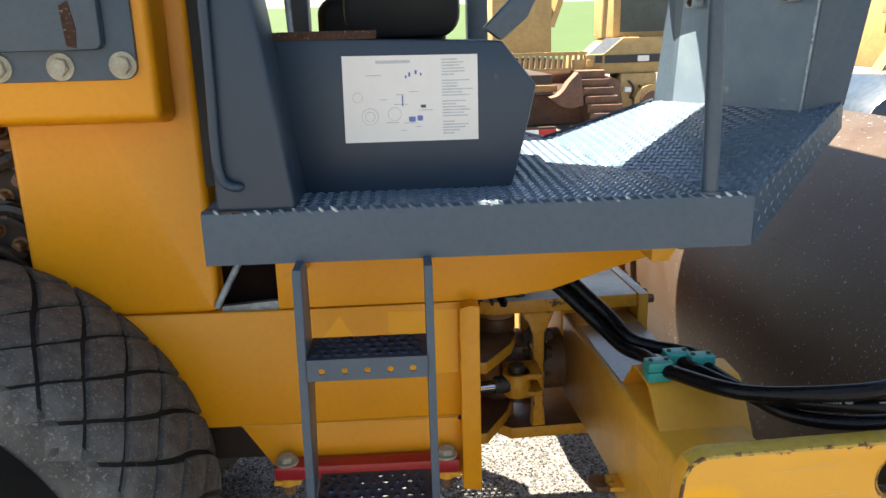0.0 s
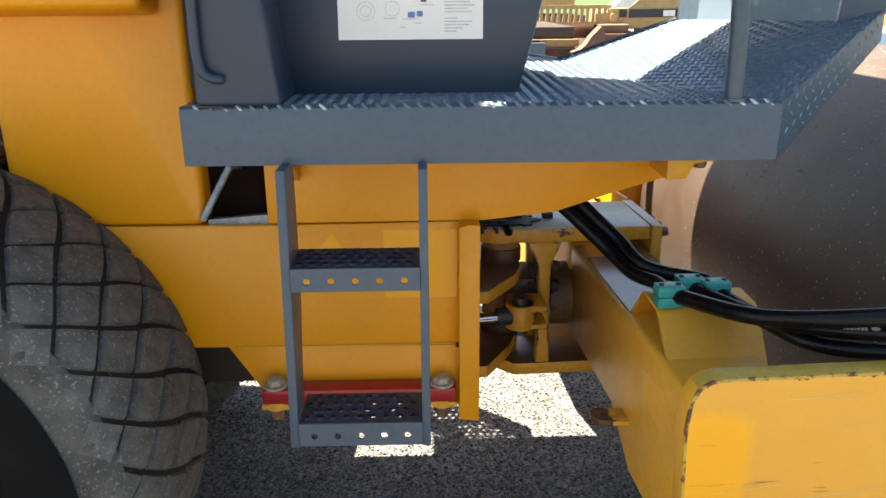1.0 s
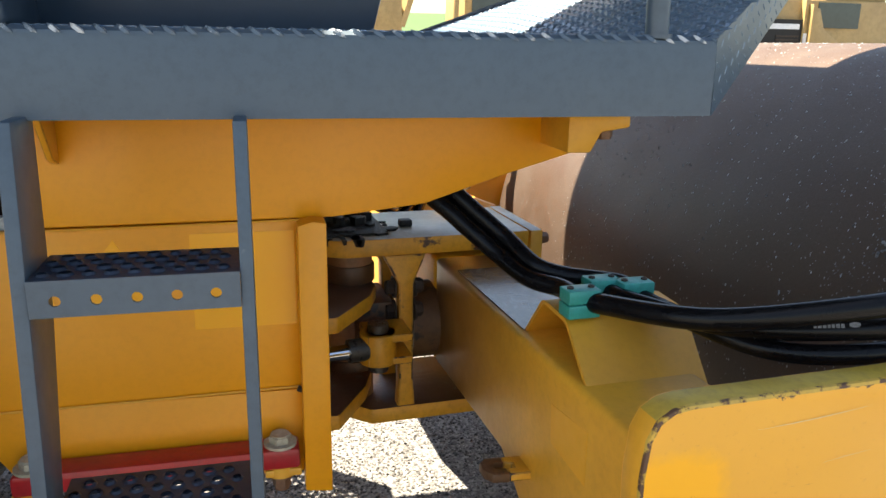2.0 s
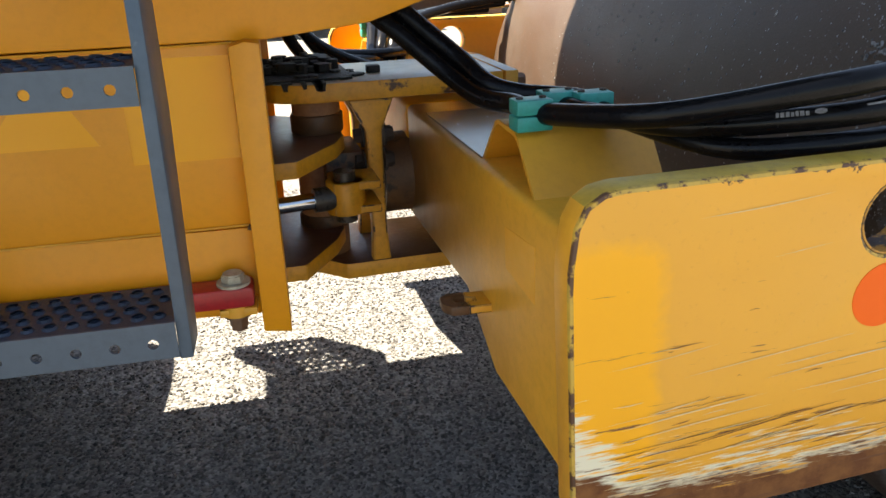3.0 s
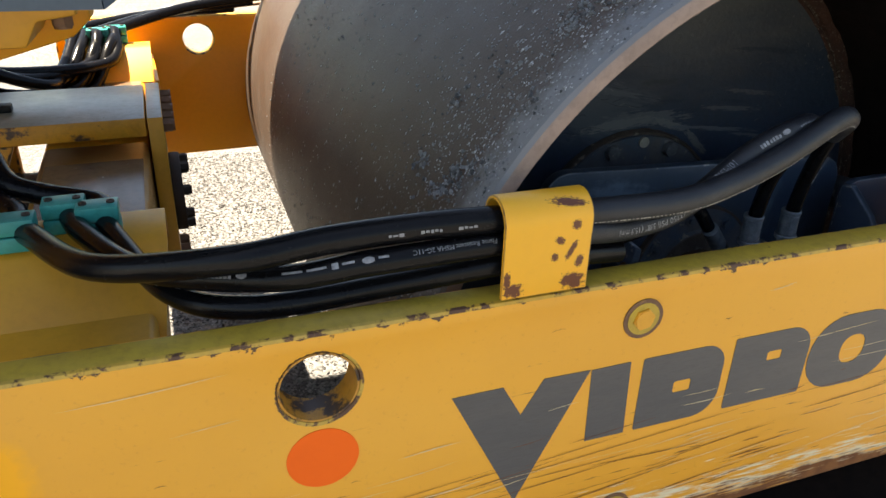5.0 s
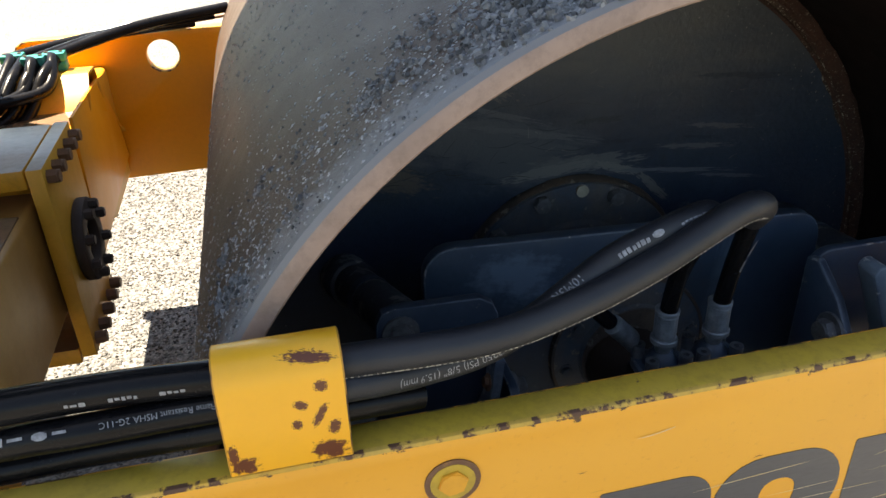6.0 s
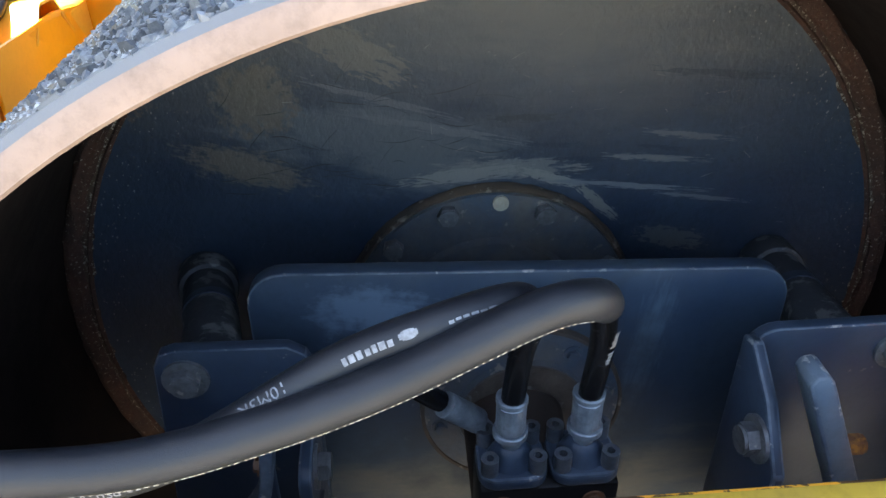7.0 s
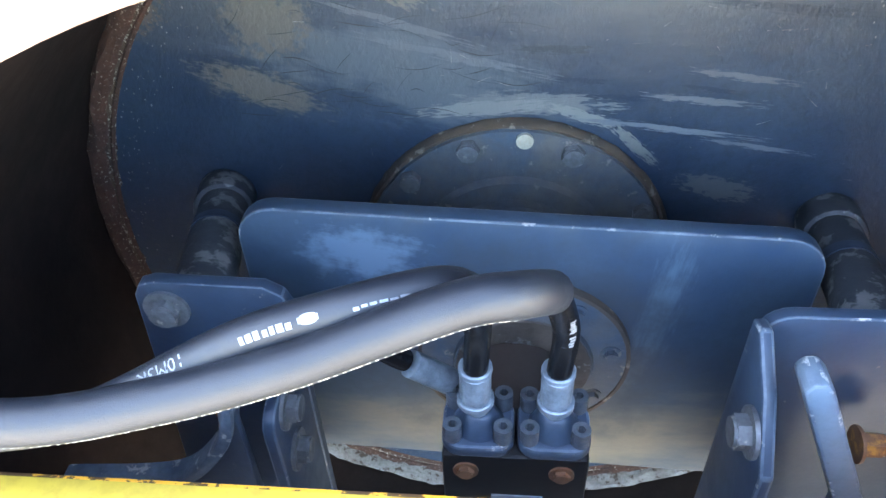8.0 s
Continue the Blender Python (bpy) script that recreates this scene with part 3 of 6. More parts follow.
SCRAPE = material("rusty scrape", (0.105, 0.034, 0.012), (0.19, 0.075, 0.028), 0.7, big=30, fine=150, bump=0.2)
PALE = material("pale scuff", (0.70, 0.52, 0.22), (0.68, 0.60, 0.40), 0.5, big=20, fine=100, bump=0.0)
scrapes(60, 21, 0.565, 0.72, 0.26, 0.0019, SCRAPE, "long rusty scrapes", 1.2857)
scrapes(12, 26, 0.60, 0.74, 0.50, 0.0023, SCRAPE, "long rusty scrapes", 1.2856)
scrapes(70, 22, 0.575, 0.80, 0.28, 0.0022, PALE, "pale scuffs", 1.2855)
scrapes(26, 23, 0.62, 0.99, 0.22, 0.0016, PALE, "pale scuffs", 1.2855)
scrapes(14, 24, 0.70, 0.98, 0.08, 0.0014, SCRAPE, "short rusty scratches", 1.2857)

# hose guide: an upturned strap welded to the plate
prof_out, prof_in = [], []
for k in range(13):
    a = math.pi * (1 - k / 12)
    prof_out.append((1.3155 + 0.035 * math.cos(a), 1.134 + 0.035 * math.sin(a)))
    prof_in.append((1.3155 + 0.029 * math.cos(a), 1.134 + 0.029 * math.sin(a)))
strap = [(1.2805, 1.034), *prof_out, (1.3505, 1.115), (1.3445, 1.115), *prof_in[::-1], (1.2865, 1.034)]
bm = bmesh.new()
prism(bm, strap, "x", 1.486, 1.613)
GUIDE = material("chipped yellow strap", (0.88, 0.43, 0.025), (0.85, 0.415, 0.028), 0.36, big=3, fine=90, bump=0.02, speck=0.12, spots=(0.13, 0.035, 0.012), spot_scale=60, spot_at=0.81)
blotched(GUIDE, [
    (1.503, 1.046, 0.017, 0.014, 2.5, 1.7, 1.95, (0.13, 0.036, 0.013), 0.0),
    (1.590, 1.049, 0.022, 0.015, 2.5, 1.75, 2.0, (0.13, 0.036, 0.013), 0.2),
    (1.566, 1.112, 0.010, 0.007, 4, 1.75, 1.9, (0.12, 0.034, 0.013), 0.5),
    (1.584, 1.096, 0.006, 0.020, 4, 1.75, 1.9, (0.12, 0.034, 0.013), 0.5),
    (1.588, 1.132, 0.009, 0.009, 4, 1.75, 1.9, (0.12, 0.034, 0.013), 0.0),
    (1.560, 1.088, 0.007, 0.008, 4, 1.75, 1.9, (0.12, 0.034, 0.013), 0.0),
    (1.597, 1.078, 0.008, 0.012, 4, 1.75, 1.9, (0.12, 0.034, 0.013), 0.3),
    (1.580, 1.160, 0.035, 0.006, 5, 1.7, 1.85, (0.12, 0.034, 0.013), 0.1),
    (1.493, 1.062, 0.007, 0.018, 4, 1.75, 1.9, (0.13, 0.036, 0.013), 0.0),
])
guide = part("hose_guide", bm, GUIDE, roller, "yellow upturned strap over the hoses, rust chips", bevel=0.0018, edge=EDGE_CHIP)

# crossbeam of the front frame, deeper where it meets the side plates
def crossbeam(f, mat):
    bm = bmesh.new()
    prism(bm, [(f(1.34), 0.53), (f(1.72), 0.53), (f(1.90), 0.632), (f(MID), 0.632), (f(MID), 0.925), (f(1.34), 0.925)], "x", 0.822, 1.052)
    return part("crossbeam", bm, mat, roller, "dull yellow crossbeam, brown on top", bevel=0.014, seg=3)


BEAM_NEAR = material("yellow beam with brown grease and painted shade", (0.80, 0.39, 0.035), (0.62, 0.30, 0.035), 0.45, big=3.2, fine=60, bump=0.03, spots=(0.07, 0.04, 0.025), spot_scale=17, spot_at=0.72, speck=0.4)
# Browner towards the joint: grease, with the shade under the platform painted in.
edge_band(BEAM_NEAR, 2.34, 1.74, (0.25, 0.115, 0.028))
crossbeam(lambda y: y, BEAM_NEAR)
crossbeam(mirror_y, BEAM)
for y0, y1 in ((1.84, 2.262), (2.64, 2.96)):
    bm = bmesh.new()
    prism(bm, [(0.838, y0), (1.04, y0), (1.04, y1), (0.838, y1)], "z", 0.924, 0.9285)
    part("beam_top", bm, BEAMTOP, roller, "brown shiny worn beam top")


def saddle(f):
    """Bent sheet that carries the hose clamps: up from the beam, a flat ridge, and a long slope to the side plate."""
    prof = [(1.845, 0.925), (1.772, 1.010), (1.755, 1.015), (1.675, 1.010), (1.660, 1.002), (1.42, 0.79), (1.342, 0.70)]
    inner = [(1.835, 0.925), (1.768, 1.003), (1.755, 1.007), (1.677, 1.002), (1.664, 0.995), (1.425, 0.782), (1.342, 0.69)]
    bm = bmesh.new()
    rows = []
    for line in (prof, inner):
        left, right = [], []
        for y, z in line:
            s = max(0.0, (1.66 - y) / 0.31)
            left.append(bm.verts.new((0.842 - 0.012 * s, f(y), z)))
            right.append(bm.verts.new((1.080 - 0.075 * min(1, 2.5 * s) + 0.10 * max(0, s - 0.4), f(y), z)))
        rows.append((left, right))
    (a, b), (c, d) = rows
    for i in range(len(prof) - 1):
        bm.faces.new((a[i], a[i + 1], b[i + 1], b[i]))
        bm.faces.new((c[i + 1], c[i], d[i], d[i + 1]))
        bm.faces.new((a[i + 1], a[i], c[i], c[i + 1]))
        bm.faces.new((b[i], b[i + 1], d[i + 1], d[i]))
    bm.faces.new((a[0], b[0], d[0], c[0]))
    bm.faces.new((b[-1], a[-1], c[-1], d[-1]))
    bmesh.ops.recalc_face_normals(bm, faces=bm.faces[:])
    return part("hose_saddle", bm, YELLOW_DULL, roller, "bent yellow sheet under the hose clamps")


saddle(lambda y: y)
saddle(mirror_y)


def saddle_skirt(f):
    """Flat sheet on the drum side of the crossbeam, from the joint to the side plate."""
    bm = bmesh.new()
    pts = [(1.085, 2.13, 1.0), (1.075, 1.70, 0.975), (1.03, 1.34, 0.90), (1.045, 1.34, 0.655), (1.05, 1.34, 0.60), (1.07, 2.13, 0.60)]
    a = [bm.verts.new((x, f(y), z)) for x, y, z in pts]
    b = [bm.verts.new((x + 0.010, f(y), z)) for x, y, z in pts]
    bm.faces.new(a)
    bm.faces.new(b[::-1])
    for i in range(6):
        j = (i + 1) % 6
        bm.faces.new((a[i], b[i], b[j], a[j]))
    bmesh.ops.recalc_face_normals(bm, faces=bm.faces[:])
    return part("beam_skirt", bm, YELLOW, roller, "smooth yellow sheet behind the crossbeam", bevel=0.003)


saddle_skirt(mirror_y)
for flip in (False, True):
    for k, (x, y) in enumerate(((0.869, 1.672), (0.935, 1.720), (0.985, 1.690))):
        bm = bmesh.new()
        yy = (lambda v: mirror_y(v)) if flip else (lambda v: v)
        w = 0.031
        box(bm, x - w, x + w, min(yy(y - 0.021), yy(y + 0.021)), max(yy(y - 0.021), yy(y + 0.021)), 1.013, 1.0375)
        box(bm, x - w, x + w, min(yy(y - 0.021), yy(y + 0.021)), max(yy(y - 0.021), yy(y + 0.021)), 1.0395, 1.064)
        clamp = part("hose_clamp", bm, TEAL, roller, "teal plastic pipe clamp", bevel=0.003)
        for dx in (-0.02, 0.02):
            part("screw", capbolt((x + dx, yy(y), 1.064), (0, 0, 1), 0.006, 0.003), DARK, clamp)
# tie-down lug and light patch on the beam
bm = bmesh.new()
prism(bm, [(0.780, 1.742), (0.84, 1.737), (0.84, 1.80), (0.785, 1.807), (0.783, 1.786), (0.800, 1.780), (0.798, 1.764), (0.781, 1.766)], "z", 0.654, 0.672)
lug = part("tie_down_lug", bm, YELLOW_DULL, roller, "dull yellow slotted lug with a rusty tip", bevel=0.003, edge=EDGE_CHIP)
bm = bmesh.new()
prism(bm, [(0.781, 1.7415), (0.781, 1.766), (0.762, 1.768), (0.757, 1.779), (0.764, 1.788), (0.784, 1.786), (0.785, 1.8075), (0.752, 1.810), (0.736, 1.796), (0.735, 1.768), (0.748, 1.746)], "z", 0.6535, 0.6725)
part("lug_tip", bm, RUST_BROWN, lug, "rusty hooked tip", bevel=0.003)
bm = bmesh.new()
prism(bm, [(1.527, 0.865), (1.665, 0.852), (1.66, 0.778), (1.527, 0.768)], "x", 0.8213, 0.8232)
TAPE = material("clear yellowed sticker", (0.84, 0.40, 0.02), (0.80, 0.38, 0.02), 0.5, big=6, fine=30, bump=0.0, speck=0.2)
part("sticker", bm, TAPE, roller, "faded yellow sticker on the beam")

# articulation joint: top and bottom plates, webs, end plate with bolts
bm = bmesh.new()
prism(bm, [(0.475, 2.40), (0.50, 2.355), (0.57, 2.325), (1.054, 2.325), (1.054, 2.63), (0.57, 2.63), (0.475, 2.57)], "z", 0.958, 1.003)
part("joint_top_plate", bm, JOINT, roller, "yellow plate, worn pale on top", bevel=0.004, top=JOINT_TOP)
bm = bmesh.new()
jag = random.Random(14)
prism(bm, [(u + jag.uniform(-0.012, 0.012), v + jag.uniform(-0.012, 0.012)) for u, v in rounded(0.475, 0.685, 2.36, 2.61, 0.03, 4)], "z", 1.002, 1.009)
for _ in range(22):
    u, v, w = jag.uniform(0.51, 0.70), jag.uniform(2.365, 2.60), jag.uniform(0.008, 0.022)
    prism(bm, [(u + w * math.cos(q) * jag.uniform(0.6, 1.2), v + w * math.sin(q) * jag.uniform(0.6, 1.2)) for q in (0, 1.1, 2.2, 3.3, 4.4, 5.4)], "z", 1.003, 1.009 + jag.uniform(0.002, 0.008) if u < 0.66 else 1.003 + jag.uniform(0.002, 0.006))
for _ in range(46):
    u, v, w = jag.uniform(0.46, 0.66), jag.uniform(2.47, 2.63), jag.uniform(0.010, 0.030)
    prism(bm, [(u + w * math.cos(q) * jag.uniform(0.6, 1.2), v + w * math.sin(q) * jag.uniform(0.6, 1.2)) for q in (0, 0.8, 1.6, 2.4, 3.2, 4.0, 4.8, 5.6)], "z", 1.003, 1.020 + jag.uniform(0.0, 0.020))
for _ in range(9):
    u, w = jag.uniform(0.47, 0.62), jag.uniform(0.006, 0.014)
    prism(bm, [(u - w, 1.006), (u + w, 1.006), (u + w * jag.uniform(0.2, 0.9), 1.0 - w * jag.uniform(0.6, 2.2)), (u - w * jag.uniform(0.2, 0.9), 1.0 - w)], "y", max(2.323, 2.415 - 1.2 * (u - 0.47)) - 0.004, 2.45)
part("pivot_cover", bm, CRUST, roller, "greasy black crusted pivot cover", bevel=0.003)
part("stop_block", boxed(0.735, 0.768, 2.44, 2.47, 1.002, 1.020), BLACK, roller, bevel=0.003)
bm = bmesh.new()
prism(bm, [(0.555, 2.40), (0.63, 2.322), (1.055, 2.322), (1.055, 2.63), (0.63, 2.63), (0.555, 2.54)], "z", 0.503, 0.545)
part("joint_bottom_plate", bm, JOINT, roller, bevel=0.004, top=OILY)
for flip in (False, True):
    f = (lambda y: mirror_y(y) + 0.041) if flip else (lambda y: y + 0.055)
    prof = [(0.700, 0.54), (0.748, 0.54), (0.742, 0.62), (0.742, 0.88), (0.775, 0.958), (0.665, 0.958), (0.703, 0.88), (0.705, 0.62)]
    bm = bmesh.new()
    prism(bm, prof, "y", min(f(2.272), f(2.312)), max(f(2.272), f(2.312)))
    part("joint_web", bm, JOINT, roller, bevel=0.005, edge=EDGE_CHIP)
bm = bmesh.new()
prism(bm, [(2.322, 0.52), (2.64, 0.52), (2.64, 1.003), (2.322, 1.003)], "x", 1.058, 1.092)
endp = part("joint_end_plate", bm, YELLOW_DULL, roller, "yellow end plate with two rows of bolts", bevel=0.003, top=JOINT_TOP)
for z in (0.552, 0.974):
    for y in (2.352, 2.412, 2.481, 2.550, 2.612):
        part("bolt", hexbolt((1.092, y, z), (1, 0, 0), 0.0165, 0.026, False, 0.7 * y), RUSTY, endp)
bm = bmesh.new()
prism(bm, circle(2.48, 0.755, 0.102, 32), "x", 1.092, 1.118, [circle(2.48, 0.755, 0.058, 24)])
cap = part("bearing_cap", bm, DARK, endp, "dark blue-grey bearing ring", bevel=0.004)
for k in range(8):
    a = 2 * math.pi * (k + 0.5) / 8
    part("cap_bolt", hexbolt((1.118, 2.48 + 0.084 * math.cos(a), 0.755 + 0.084 * math.sin(a)), (1, 0, 0), 0.013, 0.020, False), DARK, cap)
# rear fork lugs with pins, steering ram
for z0, z1, x1 in ((0.828, 0.868, 0.655), (0.585, 0.625, 0.640)):
    bm = bmesh.new()
    prism(bm, [(0.44, 2.16), (0.52, 2.16), (x1 - 0.03, 2.30), (x1, 2.38), (x1, 2.52), (x1 - 0.03, 2.60), (0.44, 2.72)], "z", z0, z1)
    part("fork_lug", bm, JOINT, roller, "yellow fork lug, oily on top, black worn edge", bevel=0.005, top=OILY)
# Rusty pin in a light tan that paints sunlight onto it.
part("pivot_pin", rod((0.60, 2.45, 0.545), (0.60, 2.45, 0.958), 0.060), PIN_SUNLIT, roller, "dry rusty pivot pin, lightened for sunlight")
part("pin_collar", rod((0.60, 2.45, 0.866), (0.60, 2.45, 0.915), 0.066), RUST_BROWN, roller, bevel=0.006)
part("pin_collar", rod((0.60, 2.45, 0.617), (0.60, 2.45, 0.655), 0.066), RUST_BROWN, roller, bevel=0.006)
part("joint_block", boxed(0.60, 0.70, 2.36, 2.54, 0.66, 0.826), RUST_BROWN, roller, bevel=0.01)
part("steering_ram", rod((0.28, 2.205, 0.748), (0.575, 2.235, 0.752), 0.019), CHROME, roller, "bright chromed ram rod")
ram_eye = part("ram_eye", rod((0.632, 2.25, 0.712), (0.632, 2.25, 0.790), 0.046), JOINT, roller, "yellow ram eye with black grease", bevel=0.003)
part("ram_collar", rod((0.555, 2.235, 0.752), (0.602, 2.24, 0.752), 0.029), GREASE, ram_eye)
part("ram_pin", rod((0.632, 2.25, 0.69), (0.632, 2.25, 0.812), 0.026), GREASE, ram_eye)
for z in (0.712, 0.770):
    part("ram_bracket", boxed(0.60, 0.712, 2.215, 2.33, z, z + 0.020), JOINT, roller, "yellow ram bracket, chipped to black", bevel=0.003, edge=EDGE_CHIP)
for z in (0.80, 0.865):
    part("joint_bolt", hexbolt((0.75, 2.36, z), (1, 0, 0), 0.020, 0.02), DARK, roller)
    part("joint_bolt", hexbolt((0.70, 2.36, z), (-1, 0, 0), 0.020, 0.02), DARK, roller)
part("bearing_housing", rod((0.75, 2.45, 0.74), (1.062, 2.45, 0.74), 0.105, 28), RUST_BROWN, roller, "brown round bearing housing")

# ---- drum ----
Y0, Y1, HEAD = 1.378, 3.426, 1.99
bm = bmesh.new()
prof = [(DR - 0.006, Y0 + 0.001)] + [(DR, Y0 + 0.006 + (Y1 - Y0 - 0.012) * k / 12) for k in range(13)] + [(DR - 0.006, Y1 - 0.001)]
lathe(bm, prof, CX, CZ, 160)
drum = part("drum", bm, DRUM, roller, "worn brown-grey steel drum shell")
bm = bmesh.new()
lathe(bm, [(DR - 0.006, Y0 + 0.001), (DR - 0.010, Y0 - 0.001), (DR - 0.026, Y0 - 0.001), (DR - 0.029, Y0 + 0.003)], CX, CZ, 160)
part("drum_edge", bm, RIM, drum, "brown bare drum edge")
bm = bmesh.new()
lathe(bm, [(DR - 0.006, Y1 - 0.001), (DR - 0.029, Y1)], CX, CZ, 96)
part("drum_edge", bm, RIM, drum)
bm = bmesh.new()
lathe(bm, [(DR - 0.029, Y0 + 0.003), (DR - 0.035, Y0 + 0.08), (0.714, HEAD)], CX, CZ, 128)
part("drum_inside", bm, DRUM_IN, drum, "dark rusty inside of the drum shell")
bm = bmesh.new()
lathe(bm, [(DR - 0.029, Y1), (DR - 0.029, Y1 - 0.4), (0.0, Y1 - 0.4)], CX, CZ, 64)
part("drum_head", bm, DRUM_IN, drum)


HEADP = blotched(material("navy drum head", (0.013, 0.026, 0.050), (0.029, 0.047, 0.074), 0.38, big=5, fine=70, bump=0.5, speck=1.6, spots=(0.13, 0.13, 0.125), spot_scale=80, spot_at=0.70), [
    (2.15, 1.33, 0.75, 0.20, 2.0, 1.5, 2.4, (0.066, 0.074, 0.082), 0.0),
    (1.98, 1.06, 0.30, 0.09, 2.4, 1.55, 1.95, (0.058, 0.076, 0.095), 0.25),
    (1.79, 1.145, 0.075, 0.075, 4, 1.66, 2.0, (0.082, 0.080, 0.074), -0.5),
    (1.765, 1.035, 0.125, 0.038, 5, 1.62, 1.95, (0.086, 0.083, 0.076), 0.33),
    (1.60, 1.17, 0.05, 0.06, 6, 1.60, 1.95, (0.085, 0.070, 0.058), -0.6),
    (1.93, 1.22, 0.16, 0.05, 5, 1.60, 1.72, (0.086, 0.090, 0.090), 0.5),
    (2.17, 1.015, 0.20, 0.030, 4, 1.58, 1.70, (0.094, 0.109, 0.121), 0.0),
    (2.05, 1.09, 0.24, 0.014, 4, 1.55, 1.66, (0.074, 0.092, 0.113), 0.22),
    (1.97, 1.14, 0.20, 0.012, 4, 1.55, 1.66, (0.070, 0.086, 0.105), 0.3),
    (2.10, 1.005, 0.15, 0.020, 5, 1.62, 1.78, (0.135, 0.145, 0.150), -0.10),
    (2.24, 0.995, 0.09, 0.016, 5, 1.60, 1.72, (0.140, 0.150, 0.150), 0.30),
    (2.325, 0.945, 0.085, 0.016, 5, 1.60, 1.72, (0.125, 0.130, 0.125), 0.75),
    (2.46, 0.868, 0.10, 0.034, 5, 1.60, 1.72, (0.080, 0.090, 0.096), 0.22),
    (2.36, 0.975, 0.24, 0.010, 4, 1.55, 1.64, (0.098, 0.115, 0.135), 0.12),
    (2.50, 0.945, 0.14, 0.008, 4, 1.55, 1.64, (0.090, 0.105, 0.125), 0.16),
    (2.41, 1.022, 0.15, 0.011, 4, 1.55, 1.64, (0.085, 0.098, 0.115), 0.10),
    (2.46, 1.060, 0.13, 0.011, 4, 1.55, 1.64, (0.080, 0.092, 0.108), 0.14),
    (2.24, 1.052, 0.075, 0.009, 4, 1.5, 1.62, (0.012, 0.024, 0.046), 0.08),
    (2.29, 1.025, 0.10, 0.010, 4, 1.5, 1.62, (0.013, 0.025, 0.048), 0.06),
    (2.42, 1.040, 0.08, 0.008, 4, 1.5, 1.62, (0.012, 0.024, 0.046), 0.16),
    (2.20, 1.10, 0.11, 0.013, 4, 1.5, 1.62, (0.022, 0.032, 0.046), 0.02),
    (2.50, 1.16, 0.20, 0.014, 4, 1.5, 1.60, (0.018, 0.028, 0.046), 0.1),
])
bm = bmesh.new()
prism(bm, circle(CX, CZ, DR - 0.031, 128), "y", HEAD, HEAD + 0.03)
part("drum_head", bm, HEADP, drum, "navy steel drum head, dusty smears")
bm = bmesh.new()
bead = []
for k in range(9):
    a = math.pi * k / 8
    bead.append((0.699 + 0.016 * math.cos(a), HEAD - 0.013 * math.sin(a)))
lathe(bm, bead, CX, CZ, 160)
rng = random.Random(4)
for v in bm.verts:
    d = Vector((v.co.x - CX, 0, v.co.z - CZ)).normalized()
    v.co += d * rng.uniform(-0.004, 0.004) + Vector((0, rng.uniform(-0.003, 0.003), 0))
part("weld_ring", bm, WELD, drum, "rusty uneven weld bead round the drum head")
bm = bmesh.new()
ring_in, ring_out = [], []
drift = 0.0
for k in range(420):
    a = 2 * math.pi * k / 420
    drift = 0.75 * drift + rng.uniform(-0.004, 0.004)
    r0 = 0.672 + 0.9 * drift
    ring_in.append(bm.verts.new((CX + r0 * math.cos(a), HEAD - 0.0012, CZ + r0 * math.sin(a))))
    ring_out.append(bm.verts.new((CX + 0.690 * math.cos(a), HEAD - 0.004, CZ + 0.690 * math.sin(a))))
for k in range(420):
    j = (k + 1) % 420
    bm.faces.new((ring_in[k], ring_in[j], ring_out[j], ring_out[k]))
bmesh.ops.recalc_face_normals(bm, faces=bm.faces[:])
part("rust_crust", bm, CRUSTY, drum, "ragged rusty crust inside the weld")
bm = bmesh.new()
lathe(bm, [(0.681, HEAD - 0.001), (0.676, HEAD - 0.006), (0.671, HEAD - 0.001)], CX, CZ, 128)
part("weld_ring", bm, WELD, drum)
bm = bmesh.new()
lathe(bm, [(0.712, HEAD - 0.034), (0.704, HEAD - 0.033), (0.697, HEAD - 0.024), (0.692, HEAD - 0.010)], CX, CZ, 70, radians(212), radians(328))
for v in bm.verts:
    v.co += Vector((rng.uniform(-0.003, 0.003), rng.uniform(-0.003, 0.002), rng.uniform(-0.004, 0.004)))
part("caked_dust", bm, CEMENT, drum, "pale dust caked in the bottom of the drum")
# hub flange
HUBM = material("grimy hub flange", (0.050, 0.078, 0.112), (0.115, 0.108, 0.100), 0.42, big=14, fine=60, bump=0.5, spots=(0.21, 0.19, 0.165), spot_scale=34, spot_at=0.60)
bm = bmesh.new()
lathe(bm, [(0.254, HEAD - 0.001), (0.252, HEAD - 0.012), (0.246, HEAD - 0.013), (0.243, HEAD - 0.021), (0.20, HEAD - 0.022), (0.165, HEAD - 0.024), (0.158, HEAD - 0.034), (0.13, HEAD - 0.038), (0.125, HEAD - 0.05), (0.075, HEAD - 0.075), (0.0, HEAD - 0.08)], CX, CZ, 96)
hub = part("hub_flange", bm, HUBM, drum, "grimy bolted hub flange with a raised ring")
bm = bmesh.new()
lathe(bm, [(0.256, HEAD - 0.002), (0.255, HEAD - 0.013), (0.251, HEAD - 0.019), (0.247, HEAD - 0.018), (0.244, HEAD - 0.014)], CX, CZ, 120)
for v in bm.verts:
    v.co += Vector((rng.uniform(-0.0012, 0.0012), rng.uniform(-0.0012, 0.0012), rng.uniform(-0.0012, 0.0012)))
part("hub_bead", bm, RIMRUST, drum, "rusty bead round the hub flange")
